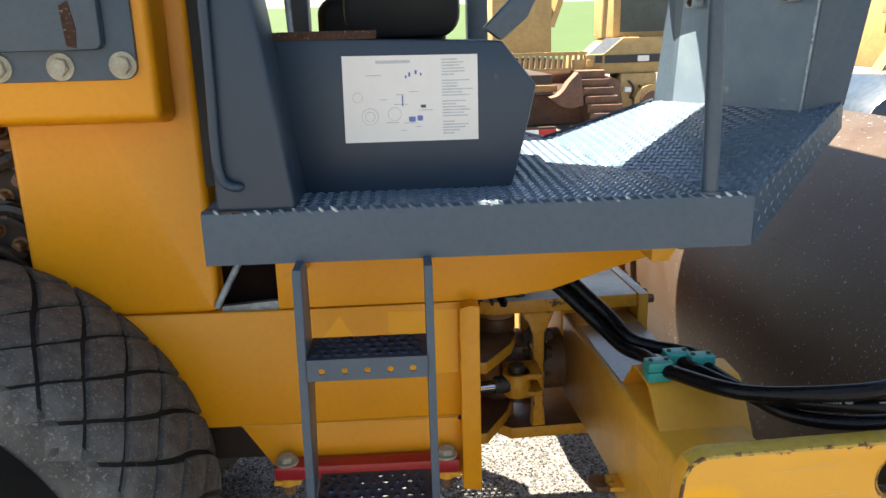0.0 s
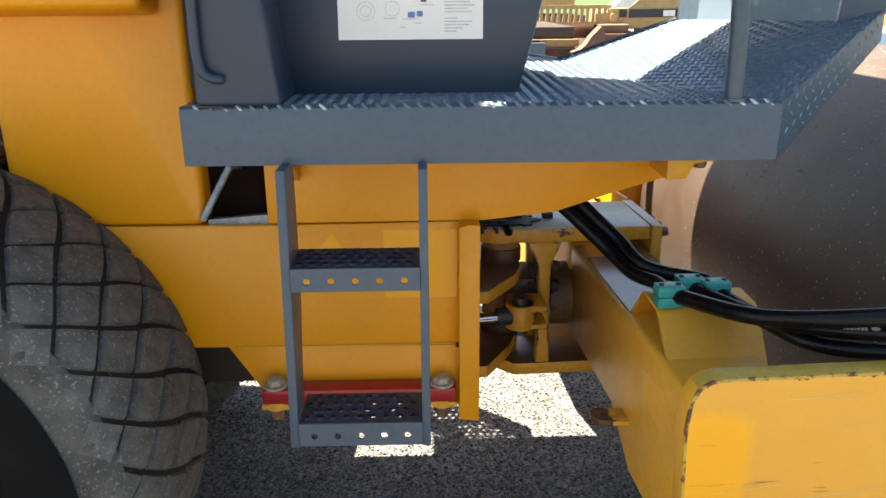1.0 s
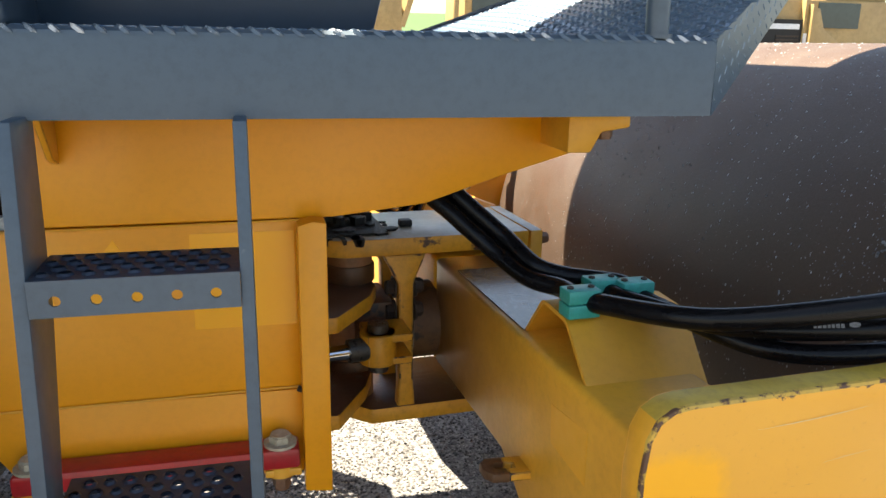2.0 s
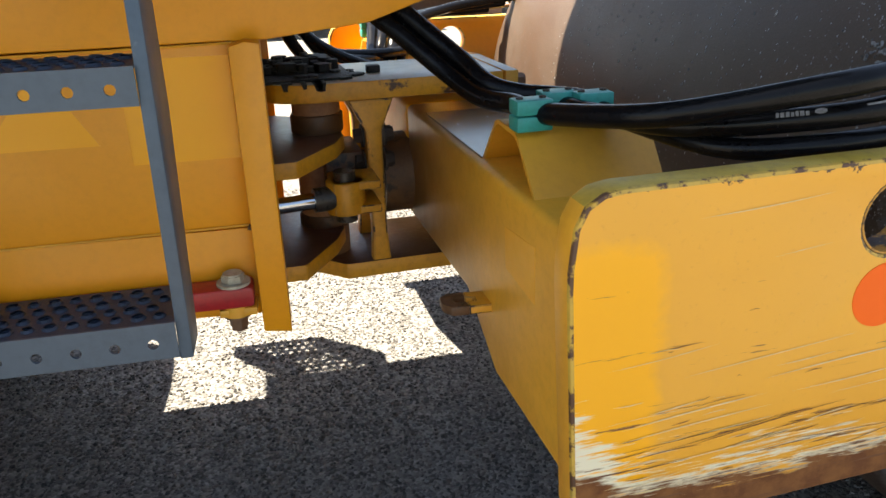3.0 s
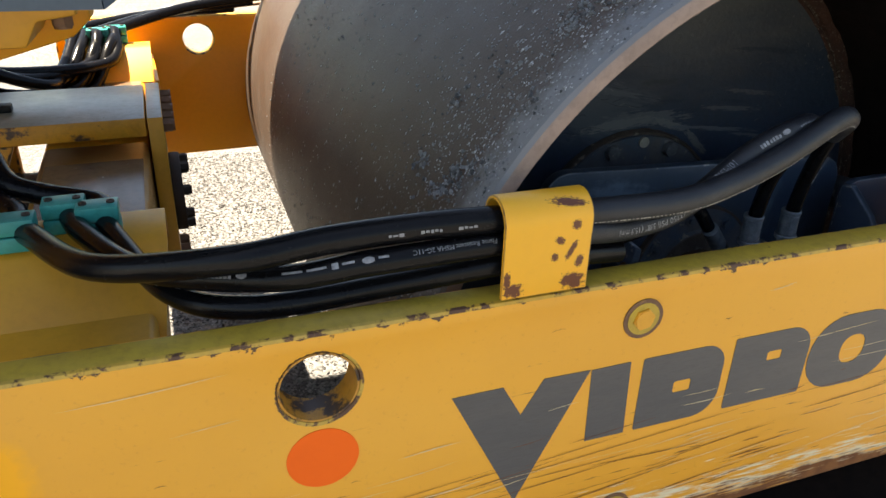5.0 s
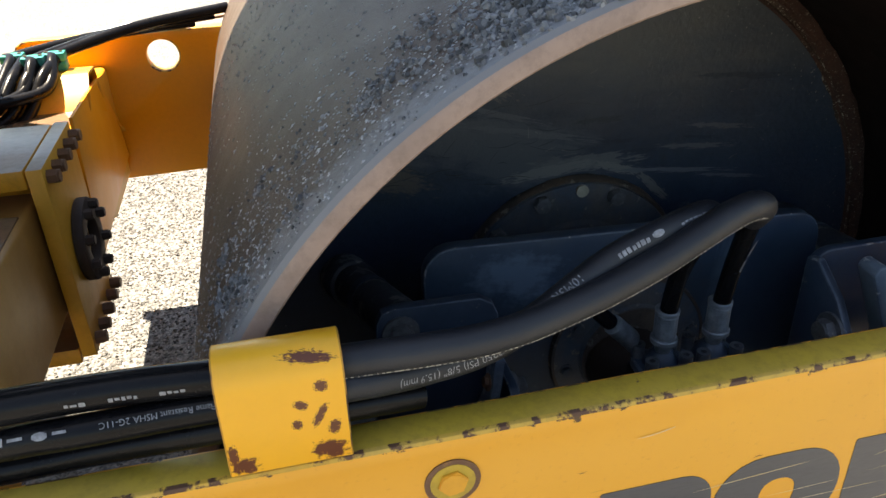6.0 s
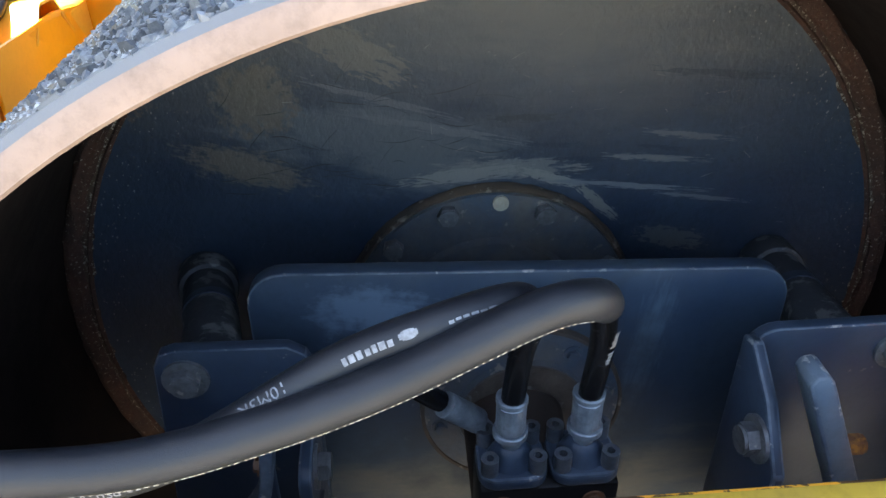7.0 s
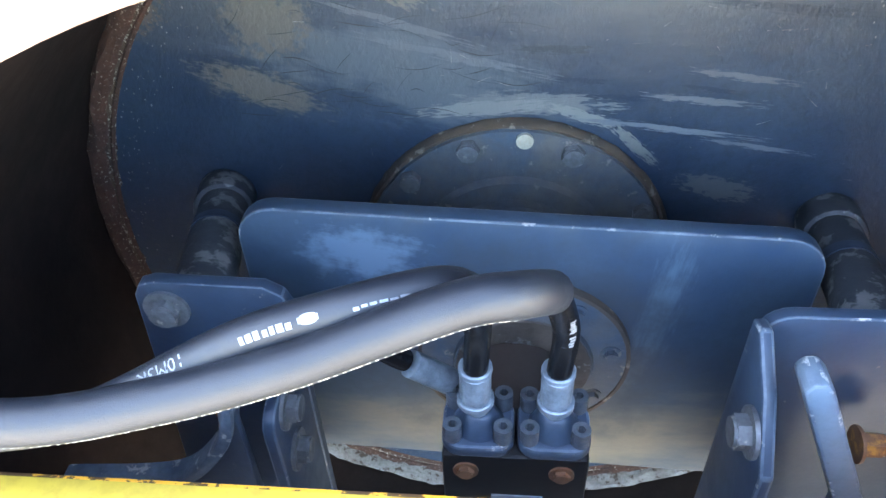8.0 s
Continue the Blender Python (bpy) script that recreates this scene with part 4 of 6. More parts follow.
for k in range(9):
    a = radians(90 + 19.0 - 41.5 * k)
    p = (CX + 0.224 * math.cos(a), HEAD - 0.021, CZ + 0.224 * math.sin(a))
    part("bolt", hexbolt(p, (0, -1, 0), 0.0180, 0.017, False, 0.3 * k), BOLTG, drum)
bm = bmesh.new()
prism(bm, circle(2.16, 0.964, 0.013, 20), "y", HEAD - 0.027, HEAD - 0.02)
part("plug", bm, NUT, drum, "pale round plug")
# fine scratches on the drum head
nick = random.Random(77)
vs, fs = [], []
for _ in range(120):
    x, z = nick.uniform(1.62, 2.72), nick.uniform(0.86, 1.36)
    if math.hypot(x - CX, z - CZ) > 0.64 or math.hypot(x - CX, z - CZ) < 0.28:
        continue
    a, lng, w = nick.gauss(0.05, 0.5) if nick.random() < 0.6 else nick.uniform(0, 3.1), 0.002 + 0.022 * nick.random() ** 2, nick.uniform(0.0002, 0.0006)
    dx, dz = math.cos(a), math.sin(a)
    i = len(vs)
    for p, q in ((-1, -1), (1, -0.2), (1, 0.2), (-1, 1)):
        vs.append((x + dx * lng * p / 2 - dz * w * q, HEAD - 0.0008, z + dz * lng * p / 2 + dx * w * q))
    fs.append((i, i + 1, i + 2, i + 3))
for _ in range(900):
    a, r0 = nick.uniform(0, 2 * math.pi), 0.665 - abs(nick.gauss(0, 0.035))
    x, z, w = CX + r0 * math.cos(a), CZ + r0 * math.sin(a), nick.uniform(0.0005, 0.0017)
    i = len(vs)
    vs += [(x - w, HEAD - 0.0008, z), (x, HEAD - 0.0008, z - w * 1.6), (x + w, HEAD - 0.0008, z + w * 0.3), (x, HEAD - 0.0008, z + w * 1.7)]
    fs.append((i, i + 1, i + 2, i + 3))
me = bpy.data.meshes.new("scratching")
me.from_pydata(vs, [], fs)
me.materials.append(SCUFF)
ob = new("scratching", me)
ob.parent = drum
tagged(ob, "fine pale scratches", kind="stuff")
# long dark gouges through the dust
GOUGE = material("dark bare gouge", (0.012, 0.017, 0.026), (0.022, 0.028, 0.036), 0.5, big=60, fine=200, bump=0.1)
vs, fs = [], []
for _ in range(46):
    x, z = nick.uniform(1.70, 2.16), nick.uniform(0.99, 1.17)
    a, lng, w, bow = nick.choice((-0.28, -0.12, 0.95, 0.15)) + nick.gauss(0, 0.12), nick.uniform(0.02, 0.10), nick.uniform(0.0003, 0.0008), nick.uniform(-0.008, 0.008)
    if math.hypot(x - CX, z - CZ) < 0.29:
        continue
    i = len(vs)
    for k in range(7):
        f = k / 6
        px, pz, ww = x + math.cos(a) * lng * f, z + math.sin(a) * lng * f + bow * math.sin(math.pi * f), w * (0.15 + math.sin(math.pi * f))
        vs += [(px, HEAD - 0.0010, pz - ww), (px, HEAD - 0.0010, pz + ww)]
        if k:
            fs.append((i + 2 * k - 2, i + 2 * k, i + 2 * k + 1, i + 2 * k - 1))
me = bpy.data.meshes.new("gouging")
me.from_pydata(vs, [], fs)
me.materials.append(GOUGE)
ob = new("gouging", me)
ob.parent = drum
tagged(ob, "thin dark gouges", kind="stuff")
# stone chips caked on the drum
rng = random.Random(11)
verts, faces = [], []
for k in range(3000):
    if k < 1700:
        deg = min(124, max(92, rng.gauss(108, 5.5)))
        a, y = radians(deg), rng.gauss(1.475 + 0.0016 * (deg - 110), 0.045)
        s = rng.uniform(0.0025, 0.0085) * (0.6 + 0.6 * rng.random())
    elif k < 2050:
        clump = rng.randrange(14)
        seat = random.Random(100 + clump)
        a = radians(seat.uniform(118, 152) + rng.gauss(0, 0.9))
        y = seat.uniform(1.40, 1.66) + rng.gauss(0, 0.014)
        s = rng.uniform(0.002, 0.0065)
    else:
        a, y = radians(rng.uniform(95, 175)), Y0 + 0.01 + abs(rng.gauss(0, 0.17))
        s = rng.uniform(0.0012, 0.0038)
    if y < Y0 + 0.008:
        y = Y0 + rng.uniform(0.008, 0.12)
    o = Vector((CX + DR * math.cos(a), y, CZ + DR * math.sin(a)))
    nrm, tan, side = Vector((math.cos(a), 0, math.sin(a))), Vector((-math.sin(a), 0, math.cos(a))), Vector((0, 1, 0))
    w = rng.uniform(0, 6.28)
    e1, e2 = tan * math.cos(w) + side * math.sin(w), side * math.cos(w) - tan * math.sin(w)
    i = len(verts)
    h, tilt1, tilt2 = s * rng.uniform(0.25, 0.7), rng.uniform(-0.35, 0.35), rng.uniform(-0.35, 0.35)
    ring = [(math.cos(q) * rng.uniform(0.6, 1.15), math.sin(q) * rng.uniform(0.5, 1.05)) for q in (0.1, 1.3, 2.6, 3.7, 5.0)]
    for u, v in ring:
        verts.append(o + s * (u * e1 + v * e2) - nrm * 0.0012)
    for u, v in ring:
        verts.append(o + s * 0.68 * (u * e1 + v * e2) + nrm * max(0.0002, h + s * (tilt1 * u + tilt2 * v)))
    for q in range(5):
        p = (q + 1) % 5
        faces.append((i + q, i + p, i + 5 + p, i + 5 + q))
    faces.append(tuple(i + 5 + q for q in range(5)))
me = bpy.data.meshes.new("caked_stone")
me.from_pydata(verts, [], faces)
me.materials.append(CHIP)
ob = new("caked_stone", me)
ob.parent = drum
tagged(ob, "grey stone chips caked on the drum", kind="stuff")
verts, faces = [], []
for k in range(5200):
    a, y = radians(rng.uniform(98, 172)), Y0 + 0.012 + abs(rng.gauss(0, 0.16))
    s = rng.uniform(0.0008, 0.0021)
    if k > 2600:
        a, y, s = radians(rng.uniform(88, 205)), rng.uniform(Y0 + 0.05, Y0 + 1.5), 0.0009 + 0.0028 * rng.random() ** 2
    o = Vector((CX + (DR + 0.0006) * math.cos(a), y, CZ + (DR + 0.0006) * math.sin(a)))
    nrm, tan, side = Vector((math.cos(a), 0, math.sin(a))), Vector((-math.sin(a), 0, math.cos(a))), Vector((0, 1, 0))
    i = len(verts)
    for u, w in ((1.6, 0.2), (0, 0.8), (-1.5, 0.1), (0.1, -0.7)):
        verts.append(o + s * (u * rng.uniform(0.6, 1.3) * tan + w * rng.uniform(0.5, 1.2) * side) - nrm * 0.0008)
    verts.append(o + nrm * s * rng.uniform(0.3, 0.8))
    faces += [(i, i + 1, i + 4), (i + 1, i + 2, i + 4), (i + 2, i + 3, i + 4), (i + 3, i, i + 4)]
me = bpy.data.meshes.new("stone_grit")
me.from_pydata(verts, [], faces)
me.materials.append(FLECK)
ob = new("stone_grit", me)
ob.parent = drum
tagged(ob, "fine pale stone grit stuck to the drum", kind="stuff")

# drum support inside: middle plate, brackets, rubber mounts
bm = bmesh.new()
prism(bm, [(u, v - 0.045 * (u - 1.80)) for u, v in rounded(1.785, 2.540, 0.50, 1.006, (0.02, 0.02, 0.055, 0.055), 6)], "y", 1.739, 1.766)
CARRIER = material("navy carrier with dust and bounce light", (0.024, 0.046, 0.084), (0.054, 0.083, 0.118), 0.40, big=5, fine=50, bump=0.12, spots=(0.10, 0.13, 0.16), spot_scale=30, spot_at=0.68, speck=1.0)
# The first, low patch is dust with light bounced off the ground painted in.
blotched(CARRIER, [
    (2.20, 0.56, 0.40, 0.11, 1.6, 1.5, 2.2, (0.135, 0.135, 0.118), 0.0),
    (2.345, 0.84, 0.030, 0.14, 2.5, 1.4, 2.1, (0.080, 0.125, 0.170), 0.12),
    (2.31, 0.70, 0.03, 0.07, 4, 1.5, 2.0, (0.085, 0.115, 0.14), 0.4),
    (2.165, 0.745, 0.21, 0.21, 3, 1.6, 2.3, (0.040, 0.052, 0.066), 0.0),
    (1.95, 0.93, 0.10, 0.06, 2.4, 1.5, 2.0, (0.10, 0.15, 0.21), 0.2),
])
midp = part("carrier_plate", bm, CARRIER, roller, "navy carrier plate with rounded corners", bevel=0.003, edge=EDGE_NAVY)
bm = bmesh.new()
lathe(bm, [(0.150, 1.739), (0.149, 1.728), (0.10, 1.724), (0.097, 1.716), (0.0, 1.714)], 2.165, 0.745, 64)
part("motor_flange", bm, HUBM, midp, "round rusty motor flange")
bm = bmesh.new()
lathe(bm, [(0.153, 1.7395), (0.152, 1.726), (0.147, 1.7255), (0.146, 1.7285)], 2.165, 0.745, 64)
part("flange_rim", bm, RIMRUST, midp, "rusty worn flange rim")
bm = bmesh.new()
lathe(bm, [(0.096, 1.7165), (0.095, 1.7135), (0.0, 1.7125)], 2.165, 0.745, 48)
part("motor_face", bm, OLDFACE, midp, "brown rusty motor face")
for k in range(8):
    a = 2 * math.pi * k / 8 + 0.2
    part("bolt", hexbolt((2.165 + 0.125 * math.cos(a), 1.726, 0.745 + 0.125 * math.sin(a)), (0, -1, 0), 0.010, 0.008), HUBM, midp)
part("hub_axle", rod((CX, 1.766, CZ), (CX, 1.92, CZ), 0.12), HUBM, roller)
# left bracket
bm = bmesh.new()
prism(bm, [(1.655, 0.50), (1.88, 0.50), (1.88, 0.940), (1.872, 0.960), (1.850, 0.974), (1.715, 0.978), (1.697, 0.972), (1.688, 0.955)], "y", 1.627, 1.645)
lbr = part("mount_bracket", bm, NAVY_MOUNT, roller, "navy mount bracket with a bolt", bevel=0.002, edge=EDGE_NAVY)
part("bolt", hexbolt((1.724, 1.627, 0.935), (0, -1, 0), 0.020, 0.015), BOLTG, lbr)
bm = bmesh.new()
prism(bm, rounded(1.50, 1.628, 0.50, 0.885, (0, 0, 0.0, 0.03), 5), "x", 1.862, 1.878)
part("bracket_side", bm, NAVY_MOUNT, lbr, bevel=0.003, edge=EDGE_NAVY)
bm = bmesh.new()
hook = [(p.x, p.z) for p in spline([(1.58, 0, 0.752), (1.693, 0, 0.765), (1.752, 0, 0.786), (1.796, 0, 0.837), (1.821, 0, 0.886), (1.832, 0, 0.965)], 5)]
prism(bm, hook + [(u + 0.014, v - 0.006) for u, v in hook[::-1]], "y", 1.484, 1.518)
hk = part("gusset", bm, EDGE_NAVY, lbr, "curved gusset strip with pale worn face", bevel=0.002)
part("gusset_bolt", hexbolt((1.826, 1.50, 0.915), (-0.97, 0, 0.2), 0.009, 0.006), RUSTY, hk)
bm = bmesh.new()
prism(bm, [(1.58, 0.50), (1.84, 0.50), (1.84, 0.955), (1.826, 0.885), (1.80, 0.83), (1.756, 0.778), (1.695, 0.757), (1.58, 0.744)], "y", 1.494, 1.508)
part("gusset_plate", bm, NAVY_MOUNT, lbr, bevel=0.002)
for z in (0.855, 0.77):
    part("bolt", hexbolt((1.878, 1.545, z), (1, 0, 0), 0.019, 0.016), BOLTG, lbr)
# right bracket
bm = bmesh.new()
prism(bm, rounded(2.425, 2.70, 0.50, 0.973, (0.0, 0.0, 0.03, 0.035), 5), "y", 1.609, 1.627)
rbr = part("mount_bracket", bm, NAVY_MOUNT, roller, "navy mount bracket with bolts", bevel=0.0025, edge=EDGE_NAVY)
bm = bmesh.new()
prism(bm, [(1.455, 0.50), (1.615, 0.50), (1.615, 0.965), (1.59, 0.972), (1.53, 0.93), (1.475, 0.86)], "x", 2.414, 2.430)
part("bracket_side", bm, NAVY_MOUNT, rbr, bevel=0.004, edge=EDGE_NAVY)
bm = bmesh.new()
prism(bm, [(2.424, 1.000), (2.430, 1.012), (2.444, 1.014), (2.454, 1.002), (2.552, 0.785), (2.560, 0.50), (2.526, 0.50), (2.520, 0.780)], "y", 1.480, 1.520)
# Lighter navy paints the sky light that falls on this gusset.
part("gusset", bm, NAVY_SKYLIT, rbr, "navy bent gusset with worn edges, face paled for sky light", bevel=0.004, edge=EDGE_NAVY)
part("bolt", hexbolt((2.414, 1.525, 0.875), (-1, 0, 0), 0.021, 0.020), BOLTG, rbr)
part("bolt", hexbolt((2.62, 1.609, 0.93), (0, -1, 0), 0.020, 0.013), BOLTG, rbr)
part("bolt", hexbolt((2.56, 1.57, 0.80), (1, 0, 0), 0.016, 0.03), RUSTY, rbr)
MOUNT = material("worn rubber mount", (0.035, 0.042, 0.052), (0.075, 0.08, 0.085), 0.6, big=14, fine=70, bump=0.4, spots=(0.20, 0.20, 0.195), spot_scale=17, spot_at=0.54)
for p, q in (((1.672, 1.985, 0.838), (1.752, 1.645, 0.912)), ((2.640, 1.985, 0.815), (2.585, 1.627, 0.89))):
    p, q = Vector(p), Vector(q)
    bm = rod(p, p.lerp(q, 0.18), 0.048)
    mt = part("rubber_mount", bm, MOUNT, roller, "round worn rubber mount", bevel=0.004)
    part("mount_body", rod(p.lerp(q, 0.17), q, 0.040), MOUNT, mt)
    part("mount_band", rod(p.lerp(q, 0.40), p.lerp(q, 0.46), 0.0415), NAVY_MOUNT, mt)
# motor behind the valve
part("drum_motor", rod((2.15, 1.56, 0.70), (2.15, 1.72, 0.735), 0.075), DARK, roller, "dark hydraulic motor")
# valve block with fittings
vb = part("valve_block", boxed(2.071, 2.236, 1.487, 1.56, 0.70, 0.858), BLACK, roller, "black hydraulic valve block", bevel=0.006)
for x in (2.098, 2.206):
    part("plug", hexbolt((x, 1.487, 0.833), (0, -1, 0), 0.010, 0.006), RUSTY, vb)
part("label_plate", boxed(2.127, 2.187, 1.4845, 1.487, 0.755, 0.785), STEEL, vb)
for cx, hx in ((2.111, 2.108), (2.196, 2.195)):
    bm = bmesh.new()
    prism(bm, rounded(cx - 0.041, cx + 0.041, 1.486, 1.560, 0.022, 6), "z", 0.858, 0.876)
    fl = part("flange", bm, NAVY_MOUNT, vb, "split flange clamp", bevel=0.004, edge=EDGE_NAVY)
    for dx in (-0.028, 0.028):
        for dy in (-0.022, 0.024):
            part("cap_screw", capbolt((cx + dx, 1.523 + dy, 0.876), (0, 0, 1), 0.0105, 0.023), SCREW, vb)
    bm = bmesh.new()
    flutes = [(hx + (0.0178 if k % 2 else 0.0166) * math.cos(math.pi * k / 16), 1.519 + (0.0178 if k % 2 else 0.0166) * math.sin(math.pi * k / 16)) for k in range(32)]
    prism(bm, flutes, "z", 0.927, 0.968)
    prism(bm, circle(hx, 1.519, 0.0183, 24), "z", 0.9685, 0.9765)
    prism(bm, circle(hx, 1.519, 0.0205, 24), "z", 0.917, 0.9265)
    part("ferrule", bm, STEEL, vb, "zinc crimped hose ferrule", bevel=0.0012, seg=1)
    part("stem", rod((cx, 1.523, 0.895), (hx, 1.519, 0.918), 0.0125, 16), STEEL, vb)
    part("flange_boss", rod((cx, 1.523, 0.874), (cx, 1.523, 0.900), 0.031, 24, 0.0145), NAVY_MOUNT, vb, bevel=0.003)
bm = rod((2.075, 1.56, 0.90), (2.035, 1.545, 0.945), 0.016)
part("side_fitting", bm, STEEL, vb, "zinc angled fitting")
part("side_fitting", rod((2.085, 1.565, 0.88), (2.068, 1.556, 0.908), 0.012), STEEL, vb)


# ---- hoses ----
def hose(name, pts, r, mat, label, n=14):
    bm = bmesh.new()
    tube(bm, pts, r, n)
    return part(name, bm, mat, roller, label)


H_A = [(2.195, 1.518, 0.965), (2.197, 1.505, 1.05), (2.176, 1.455, 1.150), (2.152, 1.412, 1.188), (2.10, 1.390, 1.195), (1.98, 1.358, 1.160), (1.88, 1.338, 1.137), (1.77, 1.318, 1.127), (1.62, 1.316, 1.130)]
H_B = [(2.108, 1.518, 0.965), (2.112, 1.505, 1.05), (2.112, 1.46, 1.14), (2.085, 1.422, 1.183), (2.01, 1.392, 1.184), (1.93, 1.376, 1.161), (1.80, 1.346, 1.101), (1.70, 1.33, 1.090), (1.60, 1.306, 1.106)]
hose("hose", H_A[:4], 0.0135, RUBBER, "black rubber hydraulic hose")
hose("hose", H_B[:4], 0.0135, RUBBER, "black rubber hydraulic hose")
PATH_A = [H_A[2], *H_A[3:], (1.55, 1.320, 1.130)]
PATH_C = [(1.62, 1.318, 1.126), (1.52, 1.318, 1.134), (1.40, 1.330, 1.133), (1.27, 1.339, 1.126), (1.15, 1.345, 1.113), (0.99, 1.463, 1.068), (0.90, 1.635, 1.042), (0.869, 1.70, 1.040)]
PATH_B = [H_B[2], *H_B[3:], (1.45, 1.317, 1.100), (1.32, 1.322, 1.095), (1.2, 1.363, 1.070), (1.05, 1.488, 1.041), (0.965, 1.64, 1.038), (0.935, 1.74, 1.040)]
main_hose = hose("hose", PATH_C, 0.0185, RUBBER, "thick black rubber hose", 18)
sleeve = hose("hose_sleeve", PATH_A, 0.0188, SLEEVE, "grey-black hose in a woven sleeve", 18)
long_line = spline(PATH_B, 12)
cut_at = [k for k, p in enumerate(long_line) if p.x < 1.55][0]
bm = bmesh.new()
tube(bm, long_line[: cut_at + 1], 0.0172, 18, curved=False)
lettered = part("hose_sleeve", bm, SLEEVE, roller, "grey-black hose sleeve with pale print")
bm = bmesh.new()
tube(bm, long_line[cut_at:], 0.0172, 18, curved=False)
part("hose", bm, RUBBER, roller, "black rubber hose with pale print")
hose("hose", [(1.70, 1.345, 1.045), (1.55, 1.318, 1.070), (1.36, 1.352, 1.042), (1.18, 1.370, 1.028), (1.08, 1.464, 1.013), (1.01, 1.63, 1.028), (0.985, 1.71, 1.040)], 0.0165, RUBBER, "black rubber hose hanging low")
hose("hose", [(2.03, 1.545, 0.95), (1.97, 1.52, 1.01), (1.88, 1.45, 1.04), (1.78, 1.39, 1.055), (1.66, 1.345, 1.06)], 0.0125, RUBBER, "thin black hose")
for k, (cx, cy) in enumerate(((0.869, 1.70), (0.935, 1.74), (0.985, 1.71))):
    off, back = ((-0.017, 0.0), (0.019, 0.006), (0.004, 0.036))[k]
    line = [(0.800, 1.872, 1.090), (0.752, 1.915, 1.135), (0.702, 1.955, 1.181), (0.60, 2.05, 1.26), (0.40, 2.15, 1.31), (0.15, 2.2, 1.31)]
    hose("hose", [(cx, cy - 0.02, 1.04), (cx - 0.004, cy + 0.035, 1.043), (0.838 + 0.75 * off, 1.805 + 0.2 * off + 0.5 * back, 1.054 + 0.4 * off)] + [(x + 0.68 * off, y + 0.2 * off + back, z + 0.68 * off) for x, y, z in line], 0.0178, RUBBER, "black rubber hose up to the rear frame")


def around(text, path, start, size, radius, facing, flip, name, host, bars=()):
    """Printing wrapped on a hose: the text, or plain bars (from, to, low, high), laid along the path from start metres on."""
    line = spline(path, 16)
    at, total = [0.0], 0.0
    for p, q in zip(line, line[1:]):
        total += (q - p).length
        at.append(total)
    if bars:
        vs, fs = [], []
        for a, b, lo, hi in bars:
            cuts = max(1, int((b - a) / 0.006))
            for k in range(cuts + 1):
                u = a + (b - a) * k / cuts
                vs += [(u, lo), (u, (lo + hi) / 2), (u, hi)]
                if k:
                    i = len(vs) - 6
                    fs += [(i, i + 3, i + 4, i + 1), (i + 1, i + 4, i + 5, i + 2)]
    else:
        cu = bpy.data.curves.new("print", "FONT")
        cu.body, cu.size, cu.resolution_u = text, size, 2
        tmp = bpy.data.objects.new("print", cu)
        raw = bpy.data.meshes.new_from_object(tmp)
        vs, fs = [(v.co.x, v.co.y) for v in raw.vertices], [tuple(p.vertices) for p in raw.polygons]
        bpy.data.objects.remove(tmp)
    out = []
    for u, v in vs:
        s = start + u
        i = min(max(int(np.searchsorted(at, s)) - 1, 0), len(line) - 2)
        f = (s - at[i]) / max(1e-6, at[i + 1] - at[i])
        p, t = line[i].lerp(line[i + 1], f), (line[i + 1] - line[i]).normalized()
        d1 = Vector(facing)
        d1 = (d1 - t * d1.dot(t)).normalized()
        d2 = t.cross(d1) * (-1 if flip else 1)
        a = (v - size * 0.35) / radius
        out.append(p + (radius + 0.0005) * (math.cos(a) * d1 + math.sin(a) * d2))
    me = bpy.data.meshes.new(name)
    me.from_pydata(out, [], fs)
    me.materials.append(STITCH if name == "seam_stitch" else PRINTED)
    ob = new(name, me)
    ob.parent = host
    return tagged(ob, kind="stuff")


PRINTED = material("pale hose print", (0.30, 0.31, 0.33), (0.15, 0.15, 0.16), 0.5, big=120, fine=300, bump=0.0)
VIEW = (-0.05, -0.75, 0.66)


def reach(path, x):
    """Metres along a path to where it first comes as far back as x."""
    line, total = spline(path, 16), 0.0
    for p, q in zip(line, line[1:]):
        if q.x < x and q.z > 1.0:
            return total
        total += (q - p).length
    return total


LOW = (0, -0.85, 0.1)
around("Flame Resistant MSHA 2G-11C", PATH_B, reach(PATH_B, 1.486), 0.0090, 0.0172, VIEW, True, "printing", lettered)
around("MPa (3250 PSI) 5/8\" (15.9 mm)", PATH_B, reach(PATH_B, 1.808), 0.0125, 0.0172, LOW, True, "printing", lettered)
around("10M3K", PATH_B, reach(PATH_B, 1.893), 0.0150, 0.0172, (0, -0.50, 0.86), True, "printing", lettered)


def words(lengths, height, gap=0.006):
    """Plain upright bars in groups, where print is too worn to be read."""
    rnd, bars, u = random.Random(sum(lengths)), [], 0.0
    for n in lengths:
        for _ in range(n):
            w = rnd.uniform(0.0035, 0.0065)
            bars.append((u, u + w, rnd.choice((0, 0.0012)), height * rnd.choice((1, 0.8, 0.95))))
            u += w + 0.0016
        u += gap
    return bars


SIDE = (0, -0.72, 0.62)
oval = [(0.0005 + 0.0021 * k, 0.0026 + 0.0021 * k, 0.0045 - 0.0042 * math.sqrt(max(0.05, 1 - ((k - 3) / 3.6) ** 2)), 0.0045 + 0.0042 * math.sqrt(max(0.05, 1 - ((k - 3) / 3.6) ** 2))) for k in range(7)]
